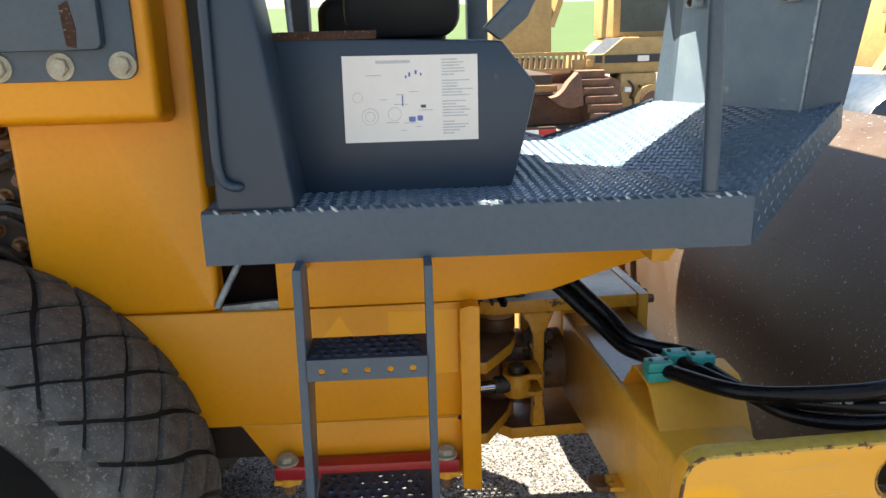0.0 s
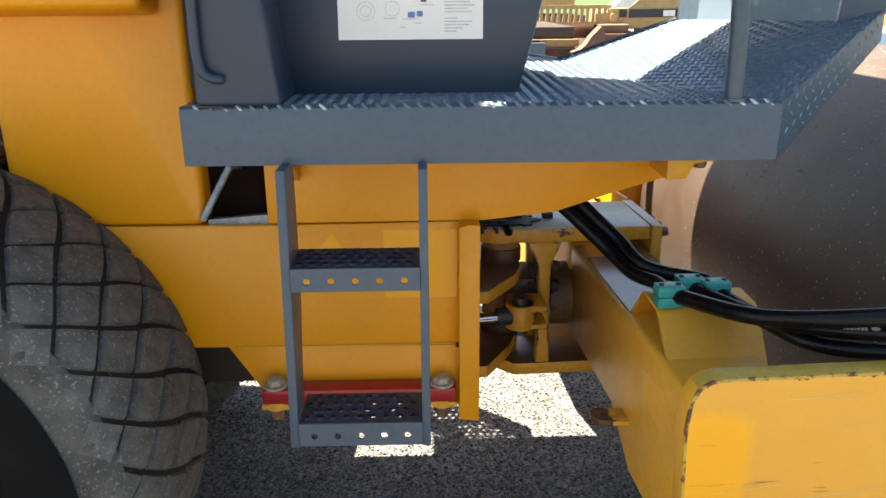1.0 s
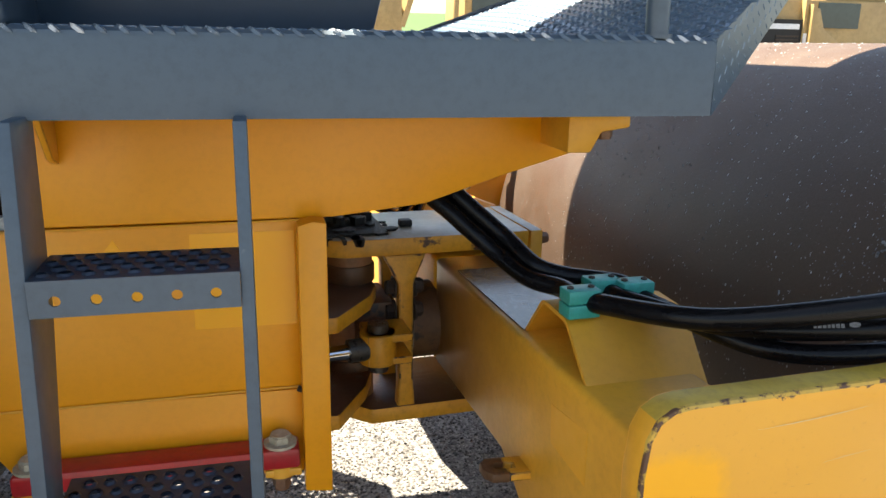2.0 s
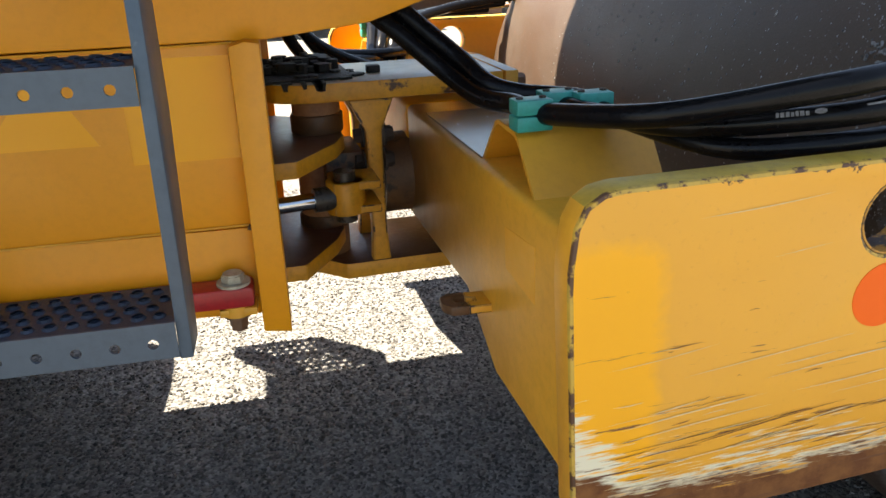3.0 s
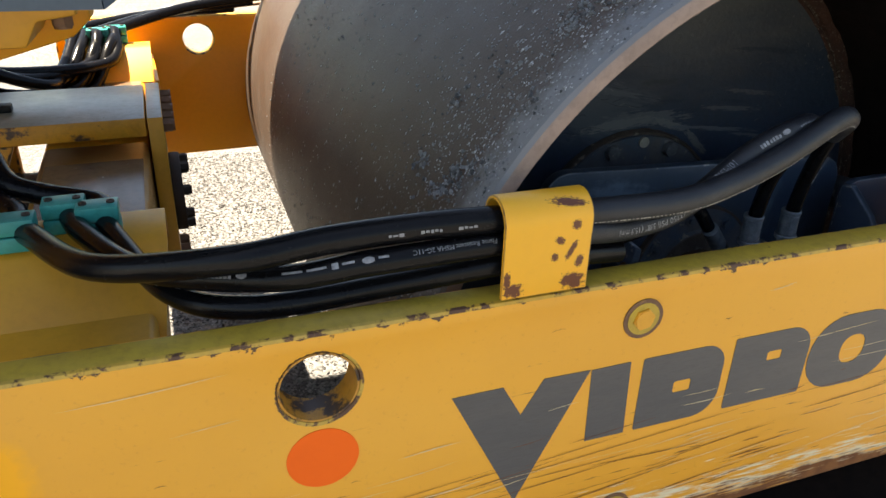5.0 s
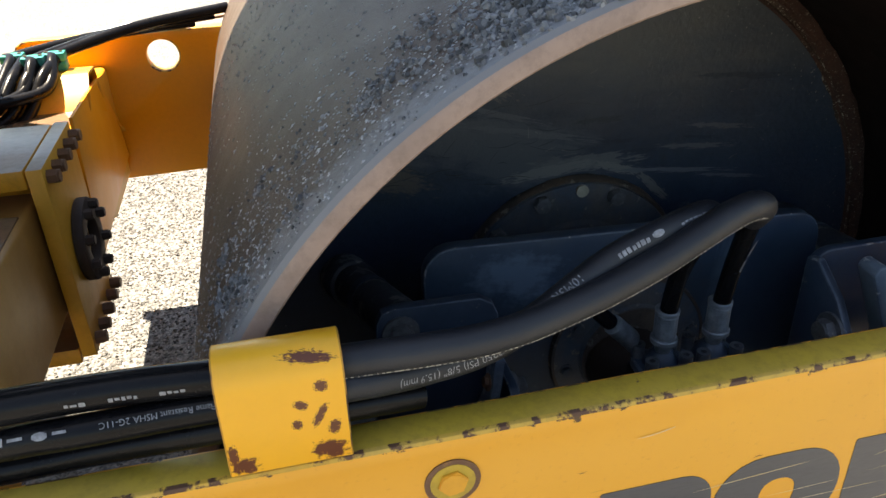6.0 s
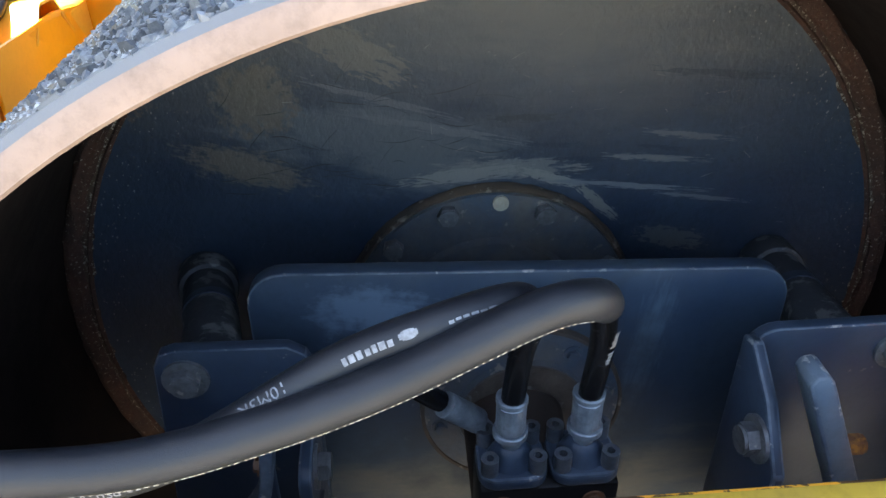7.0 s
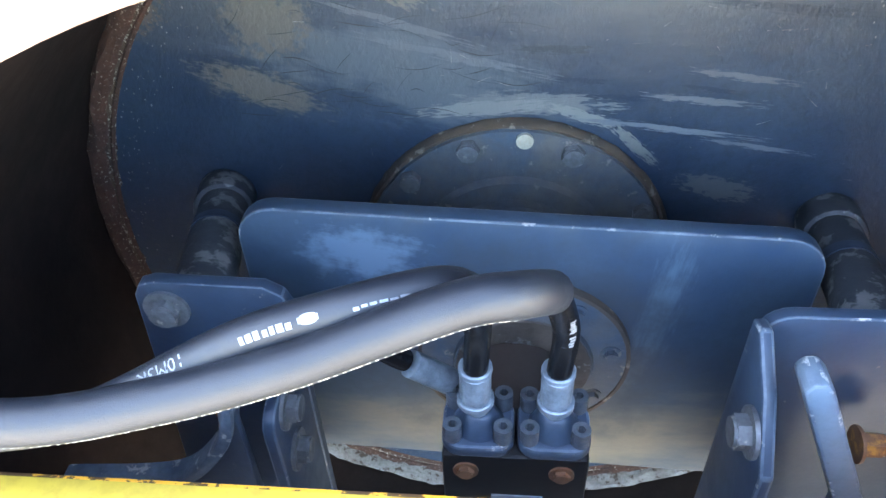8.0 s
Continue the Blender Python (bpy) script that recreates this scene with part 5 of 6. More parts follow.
around("", PATH_B, reach(PATH_B, 1.997), 0.012, 0.0172, SIDE, False, "print_bar", lettered, oval + [(a + 0.020, b + 0.020, lo, hi) for a, b, lo, hi in words((4, 3), 0.0068, 0.001)])
around("", PATH_B, reach(PATH_B, 1.842), 0.012, 0.0172, (0, -0.45, 0.9), False, "print_bar", lettered, words((3, 4), 0.0068, 0.010))
around("", PATH_B, reach(PATH_B, 2.098), 0.010, 0.0172, SIDE, False, "print_bar", lettered, words((2, 5, 6), 0.0036, 0.003))
around("", PATH_B, reach(PATH_B, 1.340), 0.012, 0.0172, VIEW, False, "print_bar", lettered, [(a + 0.016, b + 0.016, lo, hi) for a, b, lo, hi in oval] + [(0.0, 0.012, 0.004, 0.007), (0.040, 0.055, 0.004, 0.007), (0.060, 0.068, 0.001, 0.009), (0.074, 0.098, 0.004, 0.007), (0.103, 0.129, 0.004, 0.007)])
around("", PATH_B, reach(PATH_B, 1.175), 0.012, 0.0172, VIEW, False, "print_bar", lettered, oval + [(a + 0.022, b + 0.022, lo, hi) for a, b, lo, hi in words((7,), 0.008)])
around("", PATH_C, 0.16, 0.010, 0.0185, (0, -0.97, 0.1), False, "print_bar", main_hose, words((4, 5, 3), 0.0045, 0.02))
seam = random.Random(8)
around("", PATH_A, 0.075, 0.002, 0.0188, (0.05, -0.88, -0.45), False, "seam_stitch", sleeve, [(0.0065 * k, 0.0065 * k + seam.uniform(0.002, 0.0055), -0.0006, 0.0014) for k in range(88)])
HEM = [(2.195, 1.512, 0.99), (2.197, 1.505, 1.05), (2.187, 1.46, 1.140)]
around("", HEM, 0.05, 0.010, 0.0135, (0.3, -0.9, 0.25), False, "print_bar", sleeve, words((4, 6), 0.007, 0.01))
for k, (cx, cy) in enumerate(((0.869, 1.672), (0.935, 1.720), (0.985, 1.690))):
    hose("hose", [(cx + 0.5, mirror_y(1.40), 1.06 + 0.02 * k), (cx + 0.22, mirror_y(1.50), 1.06 + 0.01 * k), (cx, mirror_y(cy - 0.03), 1.048), (cx, mirror_y(cy + 0.03), 1.048), (cx - 0.03, mirror_y(1.84), 0.985), (0.80 - 0.05 * k, mirror_y(1.98), 0.965 + 0.02 * k), (0.62, mirror_y(2.05), 1.07), (0.5, mirror_y(2.1), 1.28)], 0.0165, RUBBER, "black hose on the far side")
for k in range(3):
    hose("hose", [(0.90 + 0.045 * k, mirror_y(1.70), 1.046), (0.885 + 0.04 * k, mirror_y(1.79), 1.02), (0.84 + 0.03 * k, mirror_y(1.88), 0.955 - 0.02 * k), (0.74, mirror_y(1.96), 0.935 - 0.02 * k), (0.60, mirror_y(2.05), 1.02), (0.48, mirror_y(2.12), 1.27)], 0.0165, RUBBER, "black hose on the far side")
bm = bmesh.new()
tube(bm, [(1.02, 3.40, 1.035), (1.10, 3.45, 1.045), (1.19, 3.47, 1.05)], 0.013, 8, 5, radii=lambda t: 0.011 + 0.003 * math.sin(9 * t))
part("tape_wrap", bm, WHITE, roller, "white tape wrapped round a cable")
hose("cable", [(0.93, 3.20, 1.03), (1.02, 3.40, 1.035), (1.19, 3.47, 1.05), (1.45, 3.46, 1.06), (1.7, 3.44, 1.10)], 0.006, RUSTY, "thin brown cable")

# ---- rear frame, platform, ladder ----
def rpart(name, bm, mat, parent=roller, label="", **kw):
    return part(name, bm, mat, parent, label, m=REAR, **kw)


bm = bmesh.new()
prism(bm, [(-2.3, 0.808), (-0.32, 0.808), (0.30, 0.808), (0.30, 1.148), (-2.3, 1.143)], "y", 0.30, 0.36)
rpart("chassis", bm, YELLOW, label="yellow welded chassis side", bevel=0.002)
bm = bmesh.new()
prism(bm, [(-0.32, 0.807), (-0.225, 0.655), (-0.20, 0.64), (0.30, 0.625), (0.30, 0.807)], "y", 0.298, 0.35)
rpart("chassis_skirt", bm, YELLOW, bevel=0.0015)
bm = bmesh.new()
prism(bm, [(-2.3, 0.80), (0.30, 0.80), (0.30, 1.14), (-2.3, 1.14)], "y", 1.14, 1.20)
rpart("chassis", bm, YELLOW, bevel=0.004)
for z in (0.809, 1.146):
    bm = bmesh.new()
    tube(bm, [(-0.62 if z > 1 else -0.32, 0.298, z), (-0.1, 0.297, z), (0.30, 0.297, z + 0.004)], 0.0022, 6, 6)
    rpart("weld_seam", bm, YELLOW_DULL)
bm = bmesh.new()
prism(bm, [(0.292, 0.607), (0.345, 0.600), (0.345, 1.152), (0.320, 1.156), (0.292, 1.148)], "y", 0.25, 0.335)
rpart("frame_column", bm, YELLOW, label="yellow frame column beside the joint", bevel=0.003)
bm = bmesh.new()
prism(bm, [(0.292, 0.607), (0.345, 0.600), (0.345, 1.152), (0.320, 1.156), (0.292, 1.148)], "y", 1.115, 1.20)
rpart("frame_column", bm, YELLOW, label="yellow frame column beside the joint", bevel=0.003)
rpart("cross_plate", boxed(0.284, 0.297, 0.337, 1.113, 0.625, 1.145), JOINT, label="grimy cross plate between the columns", bevel=0.002)
bm = bmesh.new()
prism(bm, [(-0.19, 1.150), (0.36, 1.152), (0.54, 1.172), (0.70, 1.225), (0.86, 1.272), (0.89, 1.30), (0.89, 1.352), (-0.19, 1.352)], "y", 0.30, 0.36)
rpart("platform_bracket", bm, YELLOW, label="yellow tapered bracket under the platform", bevel=0.004)
# Near-black strip paints the shade in the gap under the platform.
rpart("rubber_strip", boxed(-0.16, 0.86, 0.302, 0.352, 1.3525, 1.366), HOLLOW_SHADE, label="dark strip painting the shaded gap under the platform")
bm = bmesh.new()
prism(bm, [(0.20, 1.352), (0.298, 1.352), (0.298, 1.262), (0.262, 1.275)], "x", -0.114, -0.102)
rpart("gusset_tab", bm, YELLOW_DULL, bevel=0.002, edge=EDGE_CHIP)
bm = bmesh.new()
prism(bm, [(0.77, 1.285), (0.815, 1.285), (0.835, 1.322), (0.89, 1.330), (0.89, 1.352), (0.77, 1.352)], "y", 0.16, 0.36)
rpart("bracket_end", bm, YELLOW_DULL, bevel=0.004)
rpart("bolt", hexbolt((0.862, 0.21, 1.329), (0, 0, -1), 0.016, 0.022), RUSTY)
bm = bmesh.new()
prism(bm, [(0.345, 1.17), (0.60, 1.20), (0.88, 1.30), (0.88, 1.352), (0.345, 1.352)], "y", 1.14, 1.20)
rpart("platform_bracket", bm, YELLOW, bevel=0.004)
rpart("hose_pass", boxed(0.36, 0.42, 0.40, 1.1, 1.16, 1.34), DARK)
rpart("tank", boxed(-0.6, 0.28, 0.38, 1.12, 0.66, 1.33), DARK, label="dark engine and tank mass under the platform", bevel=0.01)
# brighter touch-ups on the chassis
for pts in ([(0.10, 0.945), (0.288, 0.945), (0.288, 1.13), (0.10, 1.13)], [(-0.14, 0.985), (0.05, 0.985), (-0.03, 1.125)]):
    bm = bmesh.new()
    prism(bm, pts, "y", 0.2990, 0.2998)
    rpart("paint_patch", bm, YELLOW_NEW, label="fresher yellow touch-up patch")
rpart("grease_nipple", rod((0.285, 0.29, 0.812), (0.30, 0.29, 0.806), 0.006), DARK)

# cavity beside the ladder, its shade painted by near-black sheets
rpart("step_recess", boxed(-0.345, -0.185, 0.364, 0.378, 1.14, 1.36), HOLLOW_SHADE)
rpart("recess_roof", boxed(-0.345, -0.185, 0.32, 0.378, 1.355, 1.362), HOLLOW_SHADE)
rpart("recess_side", boxed(-0.1895, -0.1865, 0.302, 0.362, 1.152, 1.355), HOLLOW_SHADE)
bm = bmesh.new()
prism(bm, [(-0.342, 1.142), (-0.188, 1.146), (-0.188, 1.172), (-0.342, 1.160)], "y", 0.31, 0.33)
rpart("recess_lip", bm, STEEL, label="bare metal lip")
rpart("stay_rod", rod((-0.35, 0.29, 1.165), (-0.275, 0.32, 1.30), 0.009), STEEL, label="thin metal stay rod")
rpart("platform_bolt", hexbolt((-0.205, 0.10, 1.362), (0, 0, -1), 0.015, 0.02), DARK)

# yellow bodywork behind the wheel
bm = bmesh.new()
prism(bm, rounded(-0.82, -0.345, 1.147, 2.15, (0.0, 0.03, 0.0, 0.0)), "y", 0.298, 1.15)
rpart("body_panel", bm, YELLOW, label="yellow engine side panel", bevel=0.02, seg=3)
bm = bmesh.new()
prism(bm, [(0.165, 1.675), (0.30, 1.655), (0.30, 2.15), (0.165, 2.15)], "x", -1.6, -0.395)
rpart("body_bulge", bm, YELLOW, label="yellow raised housing", bevel=0.022, seg=3)
bm = bmesh.new()
prism(bm, rounded(-1.6, -0.430, 1.768, 2.15, (0, 0.03, 0, 0)), "y", 0.152, 0.166)
gp = rpart("cover_plate", bm, GREY, label="blue-grey bolted cover plate", bevel=0.004)
bm = bmesh.new()
prism(bm, rounded(-1.5, -0.49, 1.835, 2.12, 0.02), "y", 0.120, 0.153)
rpart("cover_boss", bm, GREY, gp, bevel=0.008)
bm = bmesh.new()
prism(bm, [(-0.565, 1.845), (-0.545, 1.84), (-0.54, 1.88), (-0.55, 1.94), (-0.57, 1.93)], "y", 0.118, 0.1205)
rpart("paint_chip", bm, WELD, gp)
for x in (-0.46, -0.598, -0.735, -0.87):
    rpart("bolt", hexbolt((x, 0.152, 1.800), (0, -1, 0), 0.021, 0.014, True, 0.4 * x), NUT, gp)
bay = rpart("engine_bay", boxed(-2.3, -0.83, 0.42, 1.1, 1.147, 2.1), DARK, label="dark rusty engine bay")
rpart("engine_hood", boxed(-2.3, -0.83, 0.36, 1.14, 2.105, 2.15), YELLOW, label="yellow engine hood", bevel=0.01)
clutter = random.Random(31)
for k in range(16):
    z, x = 1.19 + 0.045 * k, clutter.uniform(-0.98, -0.86)
    bm = bmesh.new()
    tube(bm, [(x - 0.12, 0.40, z), (x, clutter.uniform(0.34, 0.40), z + clutter.uniform(-0.05, 0.05)), (x + 0.07, 0.41, z + clutter.uniform(-0.06, 0.06))], clutter.uniform(0.010, 0.022), 8, 5)
    rpart("engine_pipe", bm, clutter.choice((RUSTY, DARK, GREASE)), bay)
    rpart("engine_bolt", hexbolt((clutter.uniform(-0.95, -0.85), 0.42, z), (0, -1, 0), 0.016, 0.03), RUSTY, bay)

# platform: floor, fascia with folded tread edge, raised foot slope and end wall
floor_pts = [(-0.285, 0.0), (0.945, 0.0), (0.72, 0.42), (0.648, 1.02), (0.5, 1.46), (-0.285, 1.46)]
bm = bmesh.new()
prism(bm, [(-0.283, 0.012), (0.94, 0.012), (0.716, 0.42), (0.645, 1.02), (0.5, 1.46), (-0.283, 1.46)], "z", 1.470, 1.487)
rpart("platform_floor", bm, GREY_TREAD, label="blue-grey tread plate floor")
bm = bmesh.new()
prism(bm, [(0.0, 1.365), (0.010, 1.365), (0.010, 1.470), (0.016, 1.487), (0.010, 1.4875), (0.002, 1.482), (0.0, 1.474)], "x", -0.285, 0.947)
rpart("platform_fascia", bm, GREY, label="blue-grey folded platform edge")
rpart("platform_skirt", boxed(-0.285, -0.275, 0.010, 1.46, 1.365, 1.475), GREY)
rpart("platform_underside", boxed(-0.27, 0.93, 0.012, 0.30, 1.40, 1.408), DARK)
A, B, C, D, E_ = (0.945, 0.0, 1.487), (1.295, 0.30, 1.655), (1.0, 0.91, 1.615), (0.648, 1.02, 1.487), (0.72, 0.42, 1.487)
bm = bmesh.new()
top = [bm.verts.new(p) for p in (A, B, C, D, E_)]
low = [bm.verts.new((p[0], p[1], p[2] - 0.015)) for p in (A, B, C, D, E_)]
for tri in ((0, 1, 4), (1, 2, 4), (2, 3, 4)):
    bm.faces.new([top[i] for i in tri])
    bm.faces.new([low[i] for i in tri[::-1]])
for i in range(5):
    j = (i + 1) % 5
    bm.faces.new((top[i], low[i], low[j], top[j]))
bmesh.ops.recalc_face_normals(bm, faces=bm.faces[:])
rpart("foot_slope", bm, GREY_TREAD, label="blue-grey tread plate foot slope", smooth=False)
bm = bmesh.new()
v = [bm.verts.new(p) for p in ((0.947, 0.0, 1.486), (1.297, 0.30, 1.655), (1.300, 0.300, 1.585), (0.949, 0.0, 1.365), (0.94, 0.012, 1.486), (1.290, 0.312, 1.653), (1.293, 0.312, 1.585), (0.942, 0.012, 1.365))]
for f in ((0, 1, 2, 3), (7, 6, 5, 4), (0, 4, 5, 1), (3, 2, 6, 7), (1, 5, 6, 2), (0, 3, 7, 4)):
    bm.faces.new([v[i] for i in f])
bmesh.ops.recalc_face_normals(bm, faces=bm.faces[:])
rpart("platform_fascia", bm, GREY)
bm = bmesh.new()
v = [bm.verts.new(p) for p in ((1.20, 0.33, 1.60), (1.03, 0.825, 1.60), (1.06, 0.825, 2.12), (1.235, 0.33, 2.12))]
bm.faces.new(v)
r = bmesh.ops.extrude_face_region(bm, geom=bm.faces[:])
bmesh.ops.translate(bm, verts=[e for e in r["geom"] if isinstance(e, bmesh.types.BMVert)], vec=(0.012, 0.004, 0))
bmesh.ops.recalc_face_normals(bm, faces=bm.faces[:])
flange = bmesh.new()
v = [flange.verts.new(p) for p in ((1.03, 0.825, 1.60), (0.995, 0.915, 1.60), (1.045, 0.90, 2.12), (1.06, 0.825, 2.12))]
flange.faces.new(v)
r = bmesh.ops.extrude_face_region(flange, geom=flange.faces[:])
bmesh.ops.translate(flange, verts=[e for e in r["geom"] if isinstance(e, bmesh.types.BMVert)], vec=(0.01, 0.006, 0))
bmesh.ops.recalc_face_normals(flange, faces=flange.faces[:])
rpart("wall_flange", flange, GREY, label="narrow sunlit flange beside the end panel", smooth=False)
lip = bmesh.new()
tube(lip, [(0.50, 1.45, 1.489), (0.648, 1.02, 1.489), (0.995, 0.915, 1.618)], 0.007, 6, curved=False)
rpart("platform_lip", lip, GREY)
WEAR = material("bare worn edge", (0.42, 0.47, 0.50), (0.20, 0.25, 0.29), 0.4, metal=0.3, big=30, fine=90, bump=0.2, spots=(0.10, 0.14, 0.18), spot_scale=14, spot_at=0.56)
rpart("edge_wear", rod((1.197, 0.326, 1.625), (1.232, 0.326, 2.05), 0.0035, 8), WEAR, label="bright worn panel edge")
wall = rpart("end_wall", bm, WALLG, label="pale blue-grey upright end panel", smooth=False)
bm = bmesh.new()
v = [bm.verts.new(p) for p in ((1.205, 0.33, 1.615), (1.297, 0.295, 1.645), (1.375, 0.30, 2.12), (1.25, 0.33, 2.12))]
bm.faces.new(v)
r = bmesh.ops.extrude_face_region(bm, geom=bm.faces[:])
bmesh.ops.translate(bm, verts=[e for e in r["geom"] if isinstance(e, bmesh.types.BMVert)], vec=(0.01, 0.03, 0))
bmesh.ops.recalc_face_normals(bm, faces=bm.faces[:])
rpart("wall_post", bm, GREY, smooth=False)
rpart("wall_cap", rod((1.00, 0.90, 1.985), (1.26, 0.28, 1.965), 0.03), GREY, label="rounded panel across the wall")
for q in ((1.055, 0.74), (1.185, 0.40)):
    h = rpart("hinge", boxed(q[0] - 0.02, q[0] + 0.015, q[1] - 0.03, q[1] + 0.03, 1.905, 1.935), STEEL, bevel=0.003)
    rpart("hinge_bolt", hexbolt((q[0] - 0.02, q[1] - 0.014, 1.92), (-1, 0, 0), 0.009, 0.008), DARK, h)

# raised lozenges of the tread plate
verts, faces = [], []


def lozenge(o, e1, e2, up, a=0.0145, b=0.0052, h=0.0031):
    i = len(verts)
    for u, w, k in ((-1, 0, 0.1), (-0.45, 0.8, 0), (0.45, 0.8, 0), (1, 0, 0.1), (0.45, -0.8, 0), (-0.45, -0.8, 0), (-0.5, 0, 1), (0.5, 0, 1)):
        verts.append(o + e1 * u * a + e2 * w * b + up * (k * h - 0.0004))
    for f in ((0, 6, 1), (1, 6, 7, 2), (2, 7, 3), (3, 7, 4), (4, 7, 6, 5), (5, 6, 0)):
        faces.append(tuple(i + k for k in f))


def inside(p, poly):
    hit = False
    for (x1, y1), (x2, y2) in zip(poly, poly[1:] + poly[:1]):
        if (y1 > p[1]) != (y2 > p[1]) and p[0] < (x2 - x1) * (p[1] - y1) / (y2 - y1) + x1:
            hit = not hit
    return hit


STEP = 0.0285
for i in range(-14, 48):
    for j in range(0, 44):
        for s in (0, 1):
            x, y = i * STEP + s * STEP / 2, 0.012 + j * STEP + s * STEP / 2
            w = radians(45 if s else -45)
            e1, e2 = Vector((math.cos(w), math.sin(w), 0)), Vector((-math.sin(w), math.cos(w), 0))
            if inside((x, y), floor_pts) and y < 1.1 and not (x < -0.10 and y < 0.16):
                lozenge(Vector((x, y, 1.487)), e1, e2, Vector((0, 0, 1)))
for tri in ((A, B, E_), (B, C, E_), (C, D, E_)):
    a, b, c = (Vector(p) for p in tri)
    up = (b - a).cross(c - a).normalized()
    if up.z < 0:
        up = -up
    flat = [(p.x, p.y) for p in (a, b, c)]
    for i in range(18, 62):
        for j in range(-2, 50):
            for s in (0, 1):
                x, y = i * STEP * 0.9 + s * STEP * 0.45, j * STEP + s * STEP / 2
                if inside((x, y), flat):
                    z = a.z - ((x - a.x) * up.x + (y - a.y) * up.y) / up.z
                    w = radians(45 if s else -45)
                    e1 = Vector((math.cos(w), math.sin(w), 0))
                    e1 = (e1 - up * e1.dot(up)).normalized()
                    lozenge(Vector((x, y, z)), e1, up.cross(e1), up)
body_verts, body_faces = verts, faces
verts, faces = [], []
for i in range(-9, 33):
    x = i * STEP + 0.006
    up = Vector((0, -0.75, 0.66)).normalized()
    e1 = Vector((0.72, -0.45, -0.52)).normalized()
    e1 = (e1 - up * e1.dot(up)).normalized()
    lozenge(Vector((x, 0.0035, 1.4845)), e1, up.cross(e1), up, 0.0135, 0.005, 0.0035)
P0, P1, P2 = Vector((0.949, 0.0, 1.368)), Vector((1.300, 0.300, 1.588)), Vector((0.947, 0.0, 1.484))
along_edge, down_edge = P1 - P0, P2 - P0
out = along_edge.cross(down_edge).normalized()
if out.x < 0:
    out = -out
for i in range(15):
    for j in range(4):
        f = (i + (0.5 if j % 2 else 0.0) + 0.4) / 15.5
        w = radians(45 if j % 2 else -45)
        e1 = along_edge.normalized() * math.cos(w) + down_edge.normalized() * math.sin(w)
        e1 = (e1 - out * e1.dot(out)).normalized()
        keep_v, keep_f = verts, faces
        verts, faces = body_verts, body_faces
        lozenge(P0 + along_edge * f + down_edge * ((j + 0.5) / 4) * (1 - 0.36 * f), e1, out.cross(e1), out, 0.0095, 0.0042, 0.0014)
        verts, faces = keep_v, keep_f
# Worn edge lozenges; the pale spots also paint their bright highlights.
WORN_GLINT = material("worn tread edge with painted glints", (0.085, 0.125, 0.17), (0.06, 0.09, 0.13), 0.32, metal=0.2, big=40, fine=200, bump=0.1, spots=(0.42, 0.44, 0.46), spot_scale=24, spot_at=0.54)
for vs, fs, mat in ((body_verts, body_faces, GREY_TREAD), (verts, faces, WORN_GLINT)):
    me = bpy.data.meshes.new("tread_pattern")
    me.from_pydata([REAR @ p for p in vs], [], fs)
    me.materials.append(mat)
    ob = new("tread_pattern", me)
    ob.parent, ob.matrix_parent_inverse = roller, HOME[roller.name]
    tagged(ob, "raised worn lozenges of the tread plate", kind="stuff")

# console panel with decal, upright leg, handrails, post
bm = bmesh.new()
prism(bm, [(-0.098, 1.475), (0.423, 1.487), (0.458, 1.624), (0.481, 1.728), (0.40, 1.83), (-0.138, 1.85)], "y", 0.176, 0.70)
CONSOLE = material("dark blue-grey console paint", (0.016, 0.034, 0.060), (0.022, 0.042, 0.068), 0.42, big=2.2, fine=60, bump=0.02, speck=0.4, spots=(0.07, 0.09, 0.12), spot_scale=9, spot_at=0.70)
con = rpart("console", bm, CONSOLE, label="blue-grey operator console panel", bevel=0.006)
rpart("console_rail", boxed(-0.13, 0.11, 0.172, 0.20, 1.842, 1.862), WELD, con, "rusty upper edge of the console", bevel=0.004)
bm = bmesh.new()
prism(bm, [(0.026, 1.605), (0.342, 1.605), (0.342, 1.802), (0.028, 1.805)], "y", 0.1735, 0.1755)
rpart("information_decal", bm, PAPER, con, "white instruction decal with drawings and fine print")
rng = random.Random(3)
bm = bmesh.new()
for k in range(26):
    z = 1.792 - k * 0.0068
    w = rng.uniform(0.025, 0.072)
    if k % 7 != 6:
        box(bm, 0.258, 0.258 + w, 0.1725, 0.1737, z - 0.0014, z + 0.0014)
for k in range(10):
    z = 1.78 - rng.random() * 0.15
    x = 0.045 + rng.random() * 0.17
    box(bm, x, x + rng.uniform(0.01, 0.035), 0.1725, 0.1737, z - 0.001, z + 0.001)
box(bm, 0.105, 0.185, 0.1725, 0.1737, 1.786, 1.793)
rpart("fine_print", bm, PRINT, con, kind="stuff")
bm = bmesh.new()
for cx, cz, rr in ((0.087, 1.665, 0.020), (0.087, 1.665, 0.012), (0.145, 1.67, 0.016), (0.06, 1.71, 0.012)):
    prism(bm, circle(cx, cz, rr, 20), "y", 0.1725, 0.1737, [circle(cx, cz, rr - 0.0012, 20)])
rpart("print_drawing", bm, PRINT, con, kind="stuff")
bm = bmesh.new()
for x, z, w in ((0.178, 1.657, 0.016), (0.198, 1.659, 0.013), (0.163, 1.69, 0.003), (0.18, 1.76, 0.005), (0.195, 1.765, 0.005), (0.207, 1.76, 0.004), (0.172, 1.755, 0.004)):
    prism(bm, rounded(x, x + w, z - min(w, 0.006), z + min(w, 0.006) + (0.02 if w == 0.003 else 0), 0.002, 2), "y", 0.1725, 0.1737)
rpart("print_icon", bm, INK_BLUE, con, kind="stuff")
